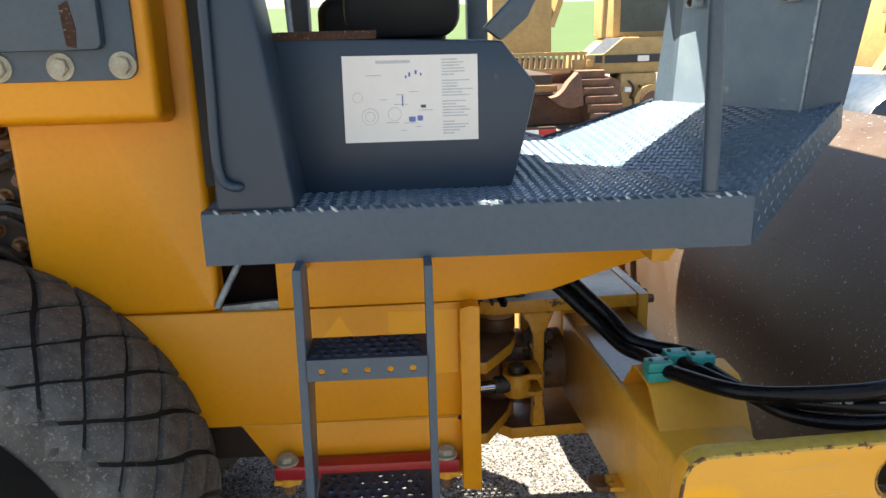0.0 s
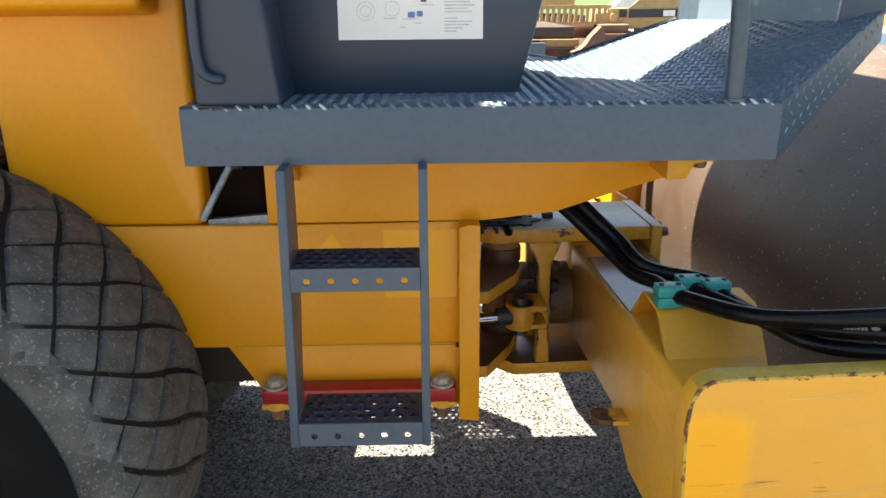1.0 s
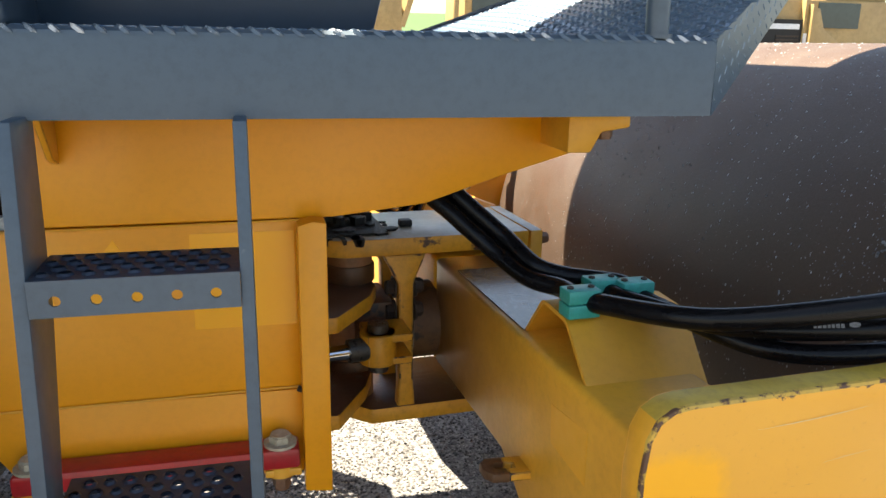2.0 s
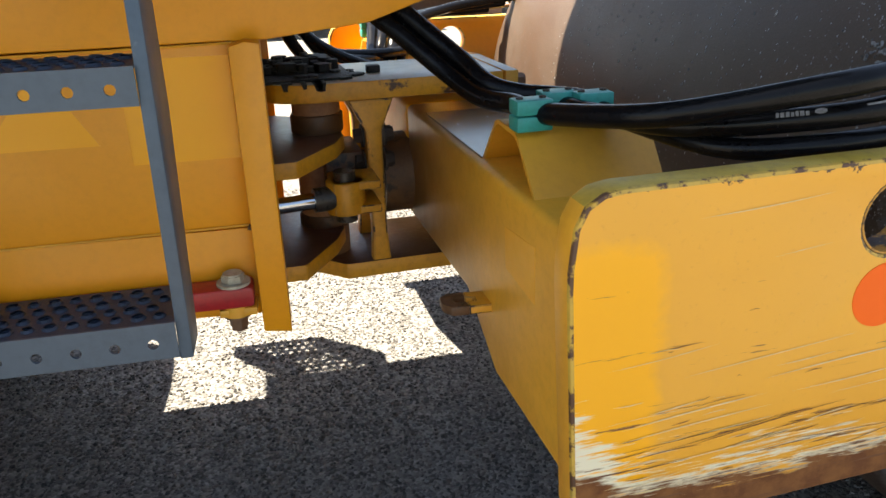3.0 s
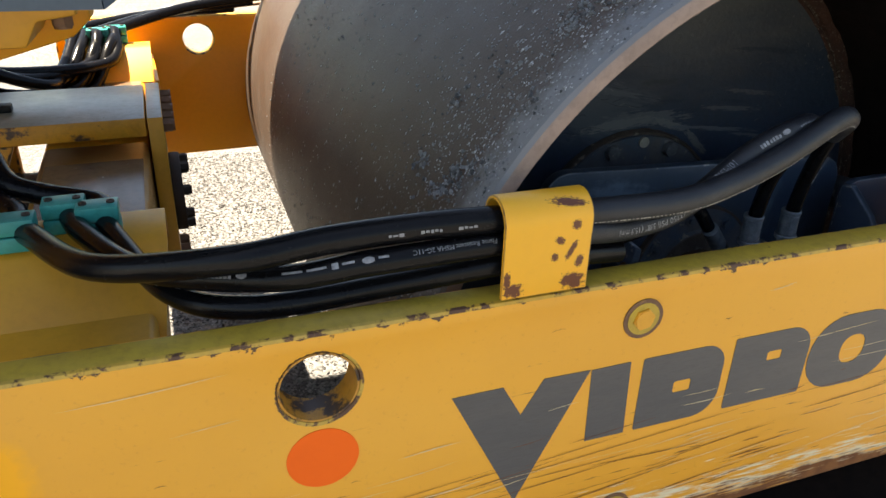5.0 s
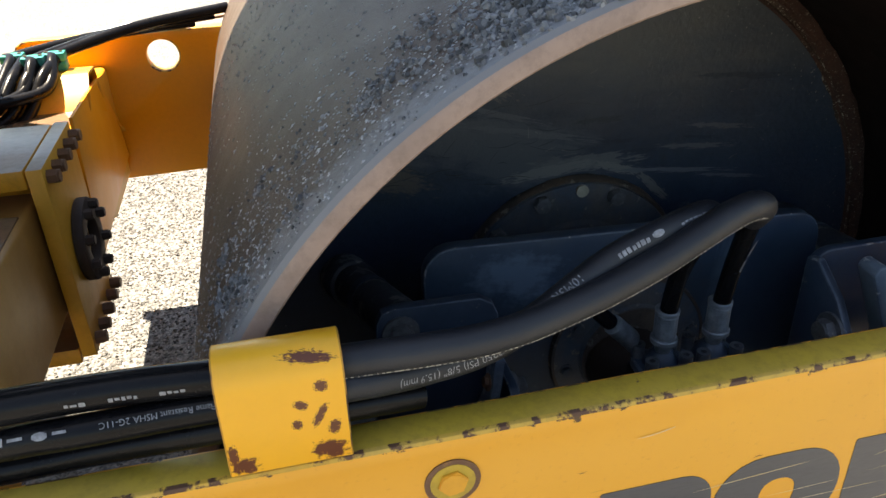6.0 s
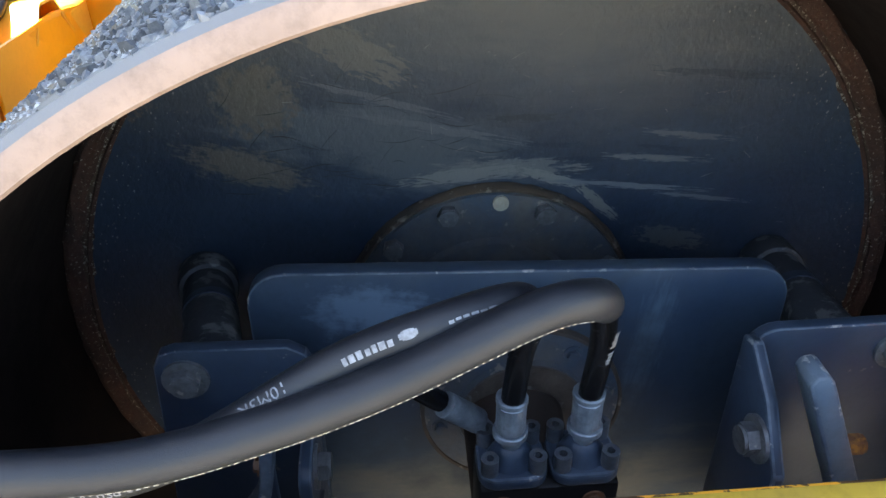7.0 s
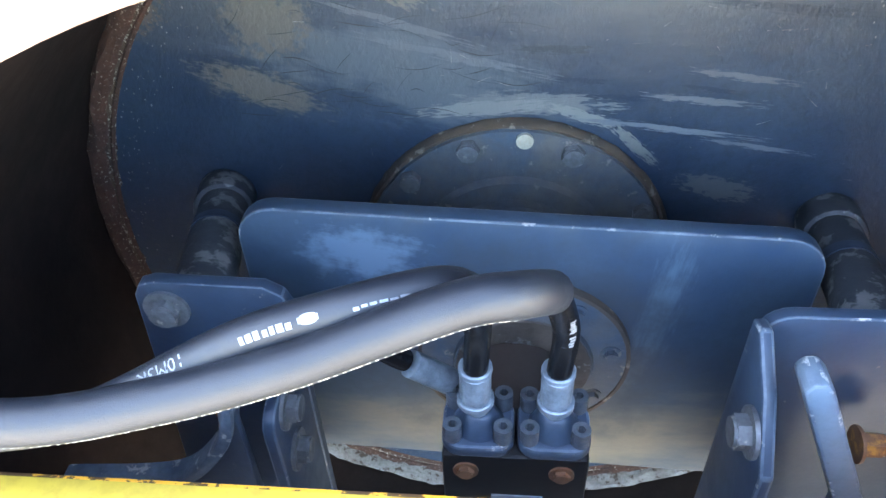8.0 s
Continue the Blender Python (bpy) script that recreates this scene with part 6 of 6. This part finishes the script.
rpart("print_icon", boxed(0.207, 0.219, 0.1725, 0.1737, 1.683, 1.690), INK, con)
bm = bmesh.new()
prism(bm, [(-0.250, 1.487), (-0.076, 1.487), (-0.098, 1.66), (-0.165, 2.15), (-0.235, 2.15)], "y", -0.004, 0.19)
rpart("cab_leg", bm, CONSOLE, label="blue-grey cab leg panel", bevel=0.012, seg=3)
bm = bmesh.new()
tube(bm, [(-0.226, -0.014, 2.15), (-0.230, -0.014, 1.80), (-0.234, -0.014, 1.64), (-0.230, -0.014, 1.570), (-0.214, -0.014, 1.548), (-0.196, -0.010, 1.543), (-0.192, 0.0, 1.542)], 0.0105, 14)
rpart("handrail", bm, CONSOLE, label="blue-grey bent tube handrail")
# Black sheet stands in for the shade between body and cab leg.
rpart("gap_panel", boxed(-0.345, -0.24, 0.30, 0.32, 1.49, 2.15), BLACK, label="black panel standing in for the shaded gap beside the cab leg")
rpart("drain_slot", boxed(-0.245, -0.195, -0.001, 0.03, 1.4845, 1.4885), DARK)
rpart("post", rod((0.852, 0.022, 1.485), (0.832, 0.022, 2.20), 0.0185, 20), GREY, label="blue-grey round grab post")
rpart("post_foot", rod((0.852, 0.022, 1.485), (0.852, 0.022, 1.492), 0.024, 20), GREY)

# operator's place: seat, levers, and an unseen roof on four legs added for shade
rpart("seat_base", boxed(-0.10, 0.25, 0.72, 1.15, 1.487, 1.80), BLACK, bevel=0.03)
bm = bmesh.new()
prism(bm, rounded(-0.08, 0.30, 1.80, 1.96, 0.05), "y", 0.70, 1.18)
rpart("operator_seat", bm, BLACK, label="black operator seat", bevel=0.03, seg=3)
bm = bmesh.new()
prism(bm, rounded(0.02, 0.32, 1.84, 2.10, 0.06), "y", 0.40, 0.62)
rpart("steering_console", bm, BLACK, label="black steering console", bevel=0.02)
rpart("lever", rod((-0.10, 0.30, 1.85), (-0.11, 0.32, 2.0), 0.008), STEEL)
bm = bmesh.new()
prism(bm, [(0.40, 1.83), (0.46, 1.88), (0.52, 2.0), (0.49, 2.02), (0.42, 1.92), (0.36, 1.86)], "y", 0.18, 0.24)
rpart("console_brace", bm, GREY, bevel=0.005)
# Added roof: outline and openings are cut to shape shade and sunlit patches.
bm = bmesh.new()
prism(bm, [(-2.5, 1.15), (1.80, 1.15), (1.80, 2.52), (1.36, 2.52), (1.36, 3.25), (-2.5, 3.25)], "z", 2.75, 2.80, [[(0.20, 2.46), (0.43, 2.29), (0.83, 2.53), (0.95, 2.585), (0.93, 2.66), (0.77, 2.77), (0.36, 2.88), (0.20, 2.88)], [(-0.035, 1.92), (0.03, 1.91), (0.035, 1.95), (-0.03, 1.965)]])
part("cab_roof", bm, GREY, roller, "unseen blue-grey roof added for shade, openings cut for sunlit patches", smooth=False)
for x, y in ((-0.22, 0.10), (0.45, 0.12), (-0.22, 1.40), (0.45, 1.40)):
    if y > 1:
        rpart("roof_leg", boxed(x - 0.04, x + 0.04, y - 0.04, y + 0.04, 1.487, 2.755), GREY, bevel=0.01)
    else:
        rpart("roof_leg", boxed(x - 0.04, x + 0.04, y - 0.04, y + 0.04, 2.10, 2.755), GREY, bevel=0.01)

# ladder
def step(z, y0, y1, lip, parent, mm):
    holes = []
    for i in range(9):
        for j in range(4):
            x = -0.052 + i * 0.0285 + (0.015 if j % 2 else 0)
            y = y0 + 0.022 + j * (y1 - y0 - 0.044) / 3
            if x < 0.188:
                holes.append(circle(x, y, 0.0084 if (i + j) % 2 else 0.0066, 8))
    bm = bmesh.new()
    prism(bm, [(-0.066, y0), (0.198, y0), (0.198, y1), (-0.066, y1)], "z", z - 0.004, z, holes)
    part("step", bm, STEP_NAVY, parent, "perforated dark navy step", m=mm, smooth=False)
    bm = bmesh.new()
    for h in holes:
        cx, cy = sum(p[0] for p in h) / 8, sum(p[1] for p in h) / 8
        rr = math.hypot(h[0][0] - cx, h[0][1] - cy)
        inner, outer = circle(cx, cy, rr, 8), circle(cx, cy, rr + 0.0035, 8)
        a = [bm.verts.new((p[0], p[1], z + 0.0035)) for p in inner]
        b = [bm.verts.new((p[0], p[1], z)) for p in outer]
        for k in range(8):
            bm.faces.new((a[k], b[k], b[(k + 1) % 8], a[(k + 1) % 8]))
    part("grip_edge", bm, STEP_NAVY, parent, m=mm, kind="stuff")
    bm = bmesh.new()
    prism(bm, [(-0.066, z - lip), (0.198, z - lip), (0.198, z), (-0.066, z)], "y", y0 - 0.004, y0, [circle(-0.034 + 0.050 * k, z - lip * 0.56, 0.0075, 10) for k in range(5)])
    part("step_lip", bm, GREY, parent, "folded front lip with five holes", m=mm, smooth=False)


def build_ladder(mm):
    bm = bmesh.new()
    prism(bm, [(-0.131, 0.773), (-0.06, 0.773), (0.02, 1.10), (0.03, 1.37), (-0.075, 1.37)], "x", -0.086, -0.067)
    rail = part("ladder", bm, GREY, roller, "blue-grey two-step steel ladder", m=mm, bevel=0.002)
    bm = bmesh.new()
    prism(bm, [(-0.131, 0.773), (-0.06, 0.773), (0.02, 1.10), (0.03, 1.37), (-0.075, 1.37)], "x", 0.198, 0.216)
    part("rail", bm, GREY, rail, m=mm, bevel=0.002)
    step(1.172, -0.098, 0.03, 0.050, rail, mm)
    step(0.831, -0.128, 0.0, 0.054, rail, mm)


build_ladder(REAR)
build_ladder(REAR @ Matrix.Translation((-0.095, 1.43, 0)) @ Matrix.Diagonal((1, -1, 1, 1)))
bm = bmesh.new()
prism(bm, rounded(-0.230, 0.282, 0.670, 0.710, 0.008), "y", 0.235, 0.293)
bar = rpart("tie_bar", bm, RED, label="red lock bar under the ladder", bevel=0.004)
for x in (-0.198, 0.246):
    rpart("bolt", hexbolt((x, 0.264, 0.710), (0, 0, 1), 0.022, 0.018), NUT, bar)
    rpart("bush", rod((x, 0.264, 0.670), (x, 0.264, 0.648), 0.028), YELLOW_DULL, bar)
    rpart("nut", hexbolt((x, 0.264, 0.648), (0, 0, -1), 0.018, 0.03), RUSTY, bar)
rpart("bar_bracket", boxed(-0.235, -0.16, 0.24, 0.33, 0.650, 0.666), YELLOW_DULL, bar, bevel=0.003)
rpart("bar_bracket", boxed(0.215, 0.285, 0.24, 0.33, 0.650, 0.666), YELLOW_DULL, bar, bevel=0.003)
rpart("axle", boxed(-1.4, -0.72, 0.36, 1.2, 0.55, 0.80), DARK, label="dark rear axle", bevel=0.02)

# ---- tyre ----
TX, TZ, TR = -1.078, 0.664, 0.702


def tyre(yc, near):
    def prof(s):
        """Radius and y offset along the section, s from -1 (near sidewall) to 1."""
        a = abs(s)
        y = 0.29 * math.copysign(min(1.0, math.sin(min(a, 1) * math.pi / 2) ** 0.85), s)
        r = TR - 0.012 - 0.108 * a**2.7
        return r, y

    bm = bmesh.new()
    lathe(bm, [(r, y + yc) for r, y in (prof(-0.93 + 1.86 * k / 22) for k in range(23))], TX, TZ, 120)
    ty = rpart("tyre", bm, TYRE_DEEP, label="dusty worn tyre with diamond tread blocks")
    for sg in (-1, 1):
        bm = bmesh.new()
        shoulder = [(r + 0.0045, y + yc + sg * 0.003) for r, y in (prof(sg * (0.66 + 0.034 * k)) for k in range(11))]
        lathe(bm, shoulder + [(0.578, yc + sg * 0.297), (0.566, yc + sg * 0.301)], TX, TZ, 120)
        rpart("shoulder", bm, TYRE, ty, "scuffed grey tyre shoulder")
    count = 34
    cell = 2 * math.pi / count

    def at(a, s, h):
        r, y = prof(max(-1, min(1, s)))
        if abs(s) > 1:
            r -= (abs(s) - 1) * 0.22
            y = math.copysign(0.292 + 0.05 * (abs(s) - 1), s)
        nx = 0.0 if abs(s) < 0.4 else math.copysign(min(1.0, (abs(s) - 0.4) * 1.3), s)
        r += h * (1 - 0.65 * abs(nx))
        return (TX + r * math.cos(a), yc + y + nx * h * 0.6, TZ + r * math.sin(a))

    def block(bm, row, a0):
        s0, ha, hs = row * 0.25, cell * 0.44, 0.25 * 0.86
        ring0, ring1 = [], []
        for u, w in ((-1, 0), (-0.5, -0.5), (0, -1), (0.5, -0.5), (1, 0), (0.5, 0.5), (0, 1), (-0.5, 0.5)):
            ring0.append(bm.verts.new(at(a0 + u * ha * 1.06, s0 + w * hs * 1.06, -0.005)))
            ring1.append(bm.verts.new(at(a0 + u * ha * 0.93, s0 + w * hs * 0.93, 0.0115)))
        mid = bm.verts.new(at(a0, s0, 0.0130))
        for q in range(8):
            bm.faces.new((ring0[q], ring0[(q + 1) % 8], ring1[(q + 1) % 8], ring1[q]))
            bm.faces.new((ring1[q], ring1[(q + 1) % 8], mid))

    if near:
        hub = Matrix.Translation((TX, 0, TZ))
        for row in range(-3, 4):
            bm = bmesh.new()
            block(bm, row, 0.0)
            bmesh.ops.recalc_face_normals(bm, faces=bm.faces[:])
            me = bpy.data.meshes.new("tread_block")
            bm.to_mesh(me)
            bm.free()
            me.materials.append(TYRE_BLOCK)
            for k in range(count):
                ob = new("tread_block", me)
                ob.parent = ty
                ob.matrix_world = REAR @ hub @ Matrix.Rotation(-(k + (0.5 if row % 2 else 0)) * cell, 4, "Y") @ hub.inverted()
    else:
        bm = bmesh.new()
        for row in range(-3, 4):
            for k in range(count):
                block(bm, row, (k + (0.5 if row % 2 else 0)) * cell)
        bmesh.ops.recalc_face_normals(bm, faces=bm.faces[:])
        part("tread_pattern", bm, TYRE, ty, "worn diamond tread blocks", m=REAR, kind="stuff")
    # Clean rubber, with the shade of the inner wall painted in as near-black.
    for sg in (-1, 1):
        side = bmesh.new()
        lathe(side, [(0.335, yc + sg * 0.215), (0.375, yc + sg * 0.255), (0.43, yc + sg * 0.292), (0.50, yc + sg * 0.305), (0.574, yc + sg * 0.3030)], TX, TZ, 96)
        part("sidewall", side, SIDEWALL, ty, "clean black lower sidewall, darkened for shade", m=REAR)
    bm = bmesh.new()
    lathe(bm, [(0.337, yc - 0.210), (0.327, yc - 0.235), (0.303, yc - 0.232), (0.288, yc - 0.18), (0.288, yc - 0.05), (0.0, yc - 0.03)], TX, TZ, 64)
    rim = rpart("rim", bm, DARK, label="dark wheel rim with a worn bright edge")
    bm = bmesh.new()
    lathe(bm, [(0.333, yc - 0.226), (0.329, yc - 0.239), (0.319, yc - 0.238), (0.314, yc - 0.231)], TX, TZ, 64)
    part("rim_edge", bm, STEEL, rim, m=REAR)
    for k in range(10):
        a = 2 * math.pi * k / 10
        part("wheel_nut", hexbolt((TX + 0.19 * math.cos(a), yc - 0.05, TZ + 0.19 * math.sin(a)), (0, -1, 0), 0.018, 0.02), RUSTY, rim, m=REAR)


tyre(0.075, True)
tyre(1.365, False)

# ---- the yard behind ----
def slab(name, lims, mat, parent, label="", bevel=0.02):
    return part(name, boxed(*lims), mat, parent, label, bevel=bevel)


# crawler dozer, front on
dz = thing("bulldozer", 5.0, 15.6, GZ, "pale yellow bulldozer with rusty tracks on the yard", "bulldozer")
HOODB = material("machine black band", (0.02, 0.022, 0.028), None, 0.5, big=4, fine=20, bump=0.05)
bm = bmesh.new()
prism(bm, [(4.66, 0.98), (5.03, 0.98), (7.6, 0.98), (7.6, 1.68), (5.42, 1.68), (5.03, 1.37), (4.66, 1.37)], "y", 15.3, 16.9)
part("hood", bm, CAT, dz, bevel=0.03)
# White sheet paints the sunlight on the yellow hood's slope.
bm = bmesh.new()
prism(bm, [(4.70, 1.37), (5.03, 1.37), (5.40, 1.675), (5.06, 1.675)], "y", 15.28, 15.31)
part("hood_slope", bm, WHITE, dz, "worn hood slope, sunlight painted on in white")
slab("band", (5.06, 7.5, 15.27, 15.31, 1.19, 1.345), HOODB, dz, bevel=0)
slab("badge", (5.72, 5.95, 15.255, 15.272, 1.21, 1.32), WHITE, dz, bevel=0)
slab("grille", (4.86, 5.0, 15.27, 15.31, 1.20, 1.34), HOODB, dz, bevel=0)
slab("front_lamp", (4.68, 4.82, 15.26, 15.31, 1.12, 1.27), CAT, dz)
cabd = slab("cab", (5.30, 7.0, 15.6, 16.9, 1.68, 3.0), CAT, dz)
slab("window", (5.45, 6.85, 15.585, 15.61, 1.78, 2.85), GLASS, cabd, bevel=0)
part("cab_post", rod((5.0, 15.3, 1.68), (5.06, 15.3, 3.0), 0.06), CAT, dz)
bm = bmesh.new()
prism(bm, [(4.46, 0.98), (4.98, 0.98), (5.34, 0.86), (5.44, 0.0), (4.70, 0.0)], "y", 15.12, 17.6)
trk = part("track", bm, TRACK, dz, "rusty steel track", bevel=0.03)
for k in range(7):
    f = k / 6
    l, r_, z, y = 4.43 + 0.25 * f, 4.98 + 0.45 * f, 1.02 - 0.97 * f, 15.12 - 0.30 * f
    bm = bmesh.new()
    prism(bm, [(y - 0.05, z + 0.06), (y - 0.10, z + 0.045), (y - 0.06, z - 0.10), (y + 0.2, z - 0.10), (y + 0.2, z + 0.06)], "x", l, r_)
    part("track_shoe", bm, TRACK, trk, bevel=0.006)
    for dx in (0.2, 0.27):
        part("shoe_bolt", hexbolt((l + (r_ - l) * 2 * dx, y - 0.085, z - 0.02), (0, -1, 0), 0.022, 0.02, False), TRACK, trk)
slab("final_drive", (5.36, 6.1, 15.2, 15.9, 0.25, 0.98), CAT, dz)
part("drive_hub", rod((5.95, 15.05, 0.42), (5.95, 15.3, 0.42), 0.34, 24), CAT, dz)
part("drive_ring", rod((5.95, 15.0, 0.42), (5.95, 15.06, 0.42), 0.22, 20), TRACK, dz)
for x, z in ((5.5, 0.85), (5.72, 0.75), (5.55, 0.55)):
    bm = bmesh.new()
    tube(bm, [(x, 15.15, z), (x + 0.1, 15.1, z - 0.15), (x + 0.05, 15.15, z - 0.35)], 0.025, 8, 5)
    part("drive_pipe", bm, DARK, dz)
slab("drive_guard", (5.42, 5.56, 15.1, 15.22, 0.62, 0.72), WHITE, dz)
bm = bmesh.new()
prism(bm, [(3.78, 0.62), (3.86, 0.58), (4.0, 0.62), (4.12, 0.72), (4.22, 0.87), (4.40, 1.05), (4.46, 1.0), (4.52, 0.42), (4.30, 0.36), (4.05, 0.42)], "y", 14.85, 15.15)
part("blade_end", bm, TRACK, dz, "rusty curved blade end", bevel=0.015)
bm = bmesh.new()
prism(bm, [(15.6, 0.80), (15.5, 0.95), (15.55, 1.09), (15.7, 1.09), (15.75, 0.8)], "x", 2.6, 4.5)
part("blade", bm, TRACK, dz, "rusty dozer blade", bevel=0.02)
slab("blade_step", (2.6, 4.1, 15.3, 15.6, 0.66, 0.79), CAT, dz)
slab("blade_foot", (2.6, 4.7, 15.45, 15.7, 0.0, 0.60), TRACK, dz)
for k in range(17):
    bm = bmesh.new()
    x = 2.75 + 0.113 * k
    prism(bm, [(x, 1.08), (x + 0.05, 1.08), (x + 0.075, 1.40), (x + 0.025, 1.40)], "y", 15.35, 15.42)
    part("rake_bar", bm, CAT, dz)
part("rake_rail", boxed(2.6, 4.72, 15.34, 15.43, 1.36, 1.43), CAT, dz)
part("rake_rail", boxed(2.6, 4.72, 15.34, 15.43, 1.07, 1.12), CAT, dz)
slab("lift_post", (4.42, 4.68, 15.32, 15.7, 1.05, 1.28), CAT, dz)

ex = thing("excavator", 5.5, 24, GZ, "yellow excavator with a raised boom, far off", "excavator")
slab("house", (4.2, 6.0, 23.5, 26, 1.2, 2.8), CAT, ex)
slab("undercarriage", (3.9, 6.3, 23.2, 26.2, 0.0, 1.0), TRACK, ex)
bm = bmesh.new()
tube(bm, [(6.0, 24, 2.0), (6.9, 24, 4.2), (8.2, 24, 4.6)], 0.22, 4, 6)
part("boom", bm, CAT, ex)
bm = bmesh.new()
tube(bm, [(8.2, 24, 4.6), (8.6, 24, 1.6)], 0.18, 4, 6)
part("arm", bm, CAT, ex)

ld = thing("wheel_loader", 12.4, 15.5, GZ, "yellow wheel loader with dark grille, parked behind", "loader")
slab("body", (11.2, 15.5, 14.7, 16.8, 0.9, 2.5), CAT, ld)
gr = slab("grille", (11.28, 12.56, 14.60, 14.72, 1.05, 2.08), BLACK, ld, bevel=0)
for k in range(9):
    slab("grille_slat", (11.9, 12.48, 14.575, 14.605, 1.12 + 0.075 * k, 1.155 + 0.075 * k), DARK, gr, bevel=0)
slab("badge", (11.42, 12.47, 14.575, 14.602, 1.88, 1.99), WHITE, gr, bevel=0)
slab("grille_post", (11.19, 11.285, 14.56, 14.75, 0.9, 2.5), CAT, ld)
slab("grille_post", (12.56, 12.66, 14.56, 14.75, 0.9, 2.5), CAT, ld)
slab("side_lamp", (12.57, 12.65, 14.54, 14.565, 1.55, 1.8), WHITE, ld, bevel=0)
slab("tail_bracket", (10.60, 11.2, 14.62, 15.0, 2.0, 2.3), CAT, ld)
slab("tail_recess", (10.72, 11.2, 14.80, 15.0, 1.62, 2.02), DARK, ld, bevel=0)
part("mirror", rod((10.95, 14.7, 1.82), (10.99, 14.7, 1.86), 0.09, 14), WHITE, ld)
slab("tail_lamp", (10.95, 11.17, 14.56, 14.66, 1.53, 1.67), RED, ld, bevel=0.01)
slab("tail_lamp", (10.95, 11.17, 14.56, 14.66, 1.39, 1.525), ORANGE, ld, bevel=0.01)
bm = bmesh.new()
prism(bm, [(10.5, 0.9), (11.19, 0.9), (11.19, 1.64), (10.82, 1.64), (10.76, 1.30)], "y", 14.64, 15.0)
part("fender", bm, CAT, ld, bevel=0.02)
bm = bmesh.new()
prism(bm, [(12.66, 1.2), (13.75, 1.2), (13.55, 1.55), (13.0, 1.9), (12.85, 2.3), (12.66, 2.4)], "y", 14.45, 14.68)
part("side_ladder_plate", bm, CAT, ld, bevel=0.02)
cab_l = slab("cab", (12.9, 15.0, 14.9, 16.5, 2.5, 3.6), CAT, ld)
slab("window", (13.0, 14.1, 14.66, 14.70, 1.92, 2.45), GLASS, ld, bevel=0)
slab("cab_window", (13.0, 14.9, 14.88, 14.91, 2.6, 3.45), GLASS, cab_l, bevel=0)
for x in (12.0, 14.8):
    part("wheel", rod((x, 14.3, 0.75), (x, 14.9, 0.75), 0.76, 28), TYRE, ld)

cr = thing("attachment", 9.6, 12.6, GZ, "grey steel machine attachment lying on the yard", "attachment")
bm = bmesh.new()
prism(bm, [(8.6, GZ), (11.5, GZ), (11.5, 0.8), (9.5, 0.9), (8.9, 0.45)], "y", 12.4, 14.2)
part("shell", bm, CONSOLE, cr, bevel=0.03)
bm = bmesh.new()
prism(bm, [(8.4, GZ), (9.2, GZ), (9.0, 0.9), (8.6, 1.1), (8.35, 0.6)], "y", 13.6, 14.4)
part("engine", bm, DARK, cr, bevel=0.05)

# flat trailer with a striped rail and toolboxes
tl = thing("flatbed_trailer", 2.5, 13.2, GZ, "dark flatbed trailer with a red and white striped rail", "trailer")
slab("deck", (-5, 3.4, 12.9, 15.4, 0.98, 1.14), DARK, tl)
slab("rail", (-5, 3.4, 12.62, 12.72, 0.10, 0.30), DARK, tl, bevel=0)
for k in range(24):
    slab("stripe", (-3.8 + k * 0.3, -3.5 + k * 0.3, 12.60, 12.622, 0.12, 0.26), RED if k % 2 else WHITE, tl, bevel=0)
for k in range(3):
    bx = slab("toolbox", (-1.8 + k * 1.7, -0.5 + k * 1.7, 12.75, 13.4, 0.42, 0.9), GREY, tl, "grey perforated toolbox")
    for q in range(4):
        slab("vent", (-1.6 + k * 1.7 + q * 0.25, -1.5 + k * 1.7 + q * 0.25, 12.735, 12.752, 0.6, 0.7), DARK, bx, bevel=0)
for x in (-3.5, -2.4):
    part("wheel", rod((x, 12.95, 0.5), (x, 13.5, 0.5), 0.52, 24), TYRE, tl)

# bank and far trees
bm = bmesh.new()
prism(bm, [(-90, 45), (110, 45), (110, 120), (-90, 120)], "z", GZ, 0.1)
for v in bm.verts:
    if v.co.y > 100 and v.co.z > 0.05:
        v.co.z = 6.0
tagged(part("grass_bank", bm, GRASS, label="bright green grass bank beyond the yard", smooth=False), category="grass", kind="structure")

# loose gravel on the nearest ground
rng = np.random.default_rng(5)
N = 52000
cx, cy = rng.uniform(-0.9, 2.3, N), rng.uniform(0.9, 4.9, N)
size = rng.uniform(0.0035, 0.0085, N)
base = np.array([(1, 0, 0), (-0.5, 0.87, 0), (-0.5, -0.87, 0), (0.35, 0.5, 0.8), (0.35, -0.55, 0.75), (-0.65, 0.0, 0.85)])
turn = rng.uniform(0, 2 * np.pi, N)
c, s = np.cos(turn), np.sin(turn)
pts = base[None] * size[:, None, None] * rng.uniform(0.6, 1.3, (N, 6, 3))
px = pts[..., 0] * c[:, None] - pts[..., 1] * s[:, None] + cx[:, None]
py = pts[..., 0] * s[:, None] + pts[..., 1] * c[:, None] + cy[:, None]
pz = pts[..., 2] + GZ - 0.001
co = np.stack([px, py, pz], -1).reshape(-1, 3)
tri = np.array([(0, 3, 4), (0, 1, 3), (1, 5, 3), (1, 2, 5), (2, 4, 5), (2, 0, 4), (3, 5, 4)])
fc = (tri[None] + 6 * np.arange(N)[:, None, None]).reshape(-1, 3)
me = bpy.data.meshes.new("gravel")
me.from_pydata(co.tolist(), [], fc.tolist())
me.materials.append(PEBBLE)
tagged(new("gravel", me), "loose grey gravel stones on the ground", "gravel", kind="stuff")
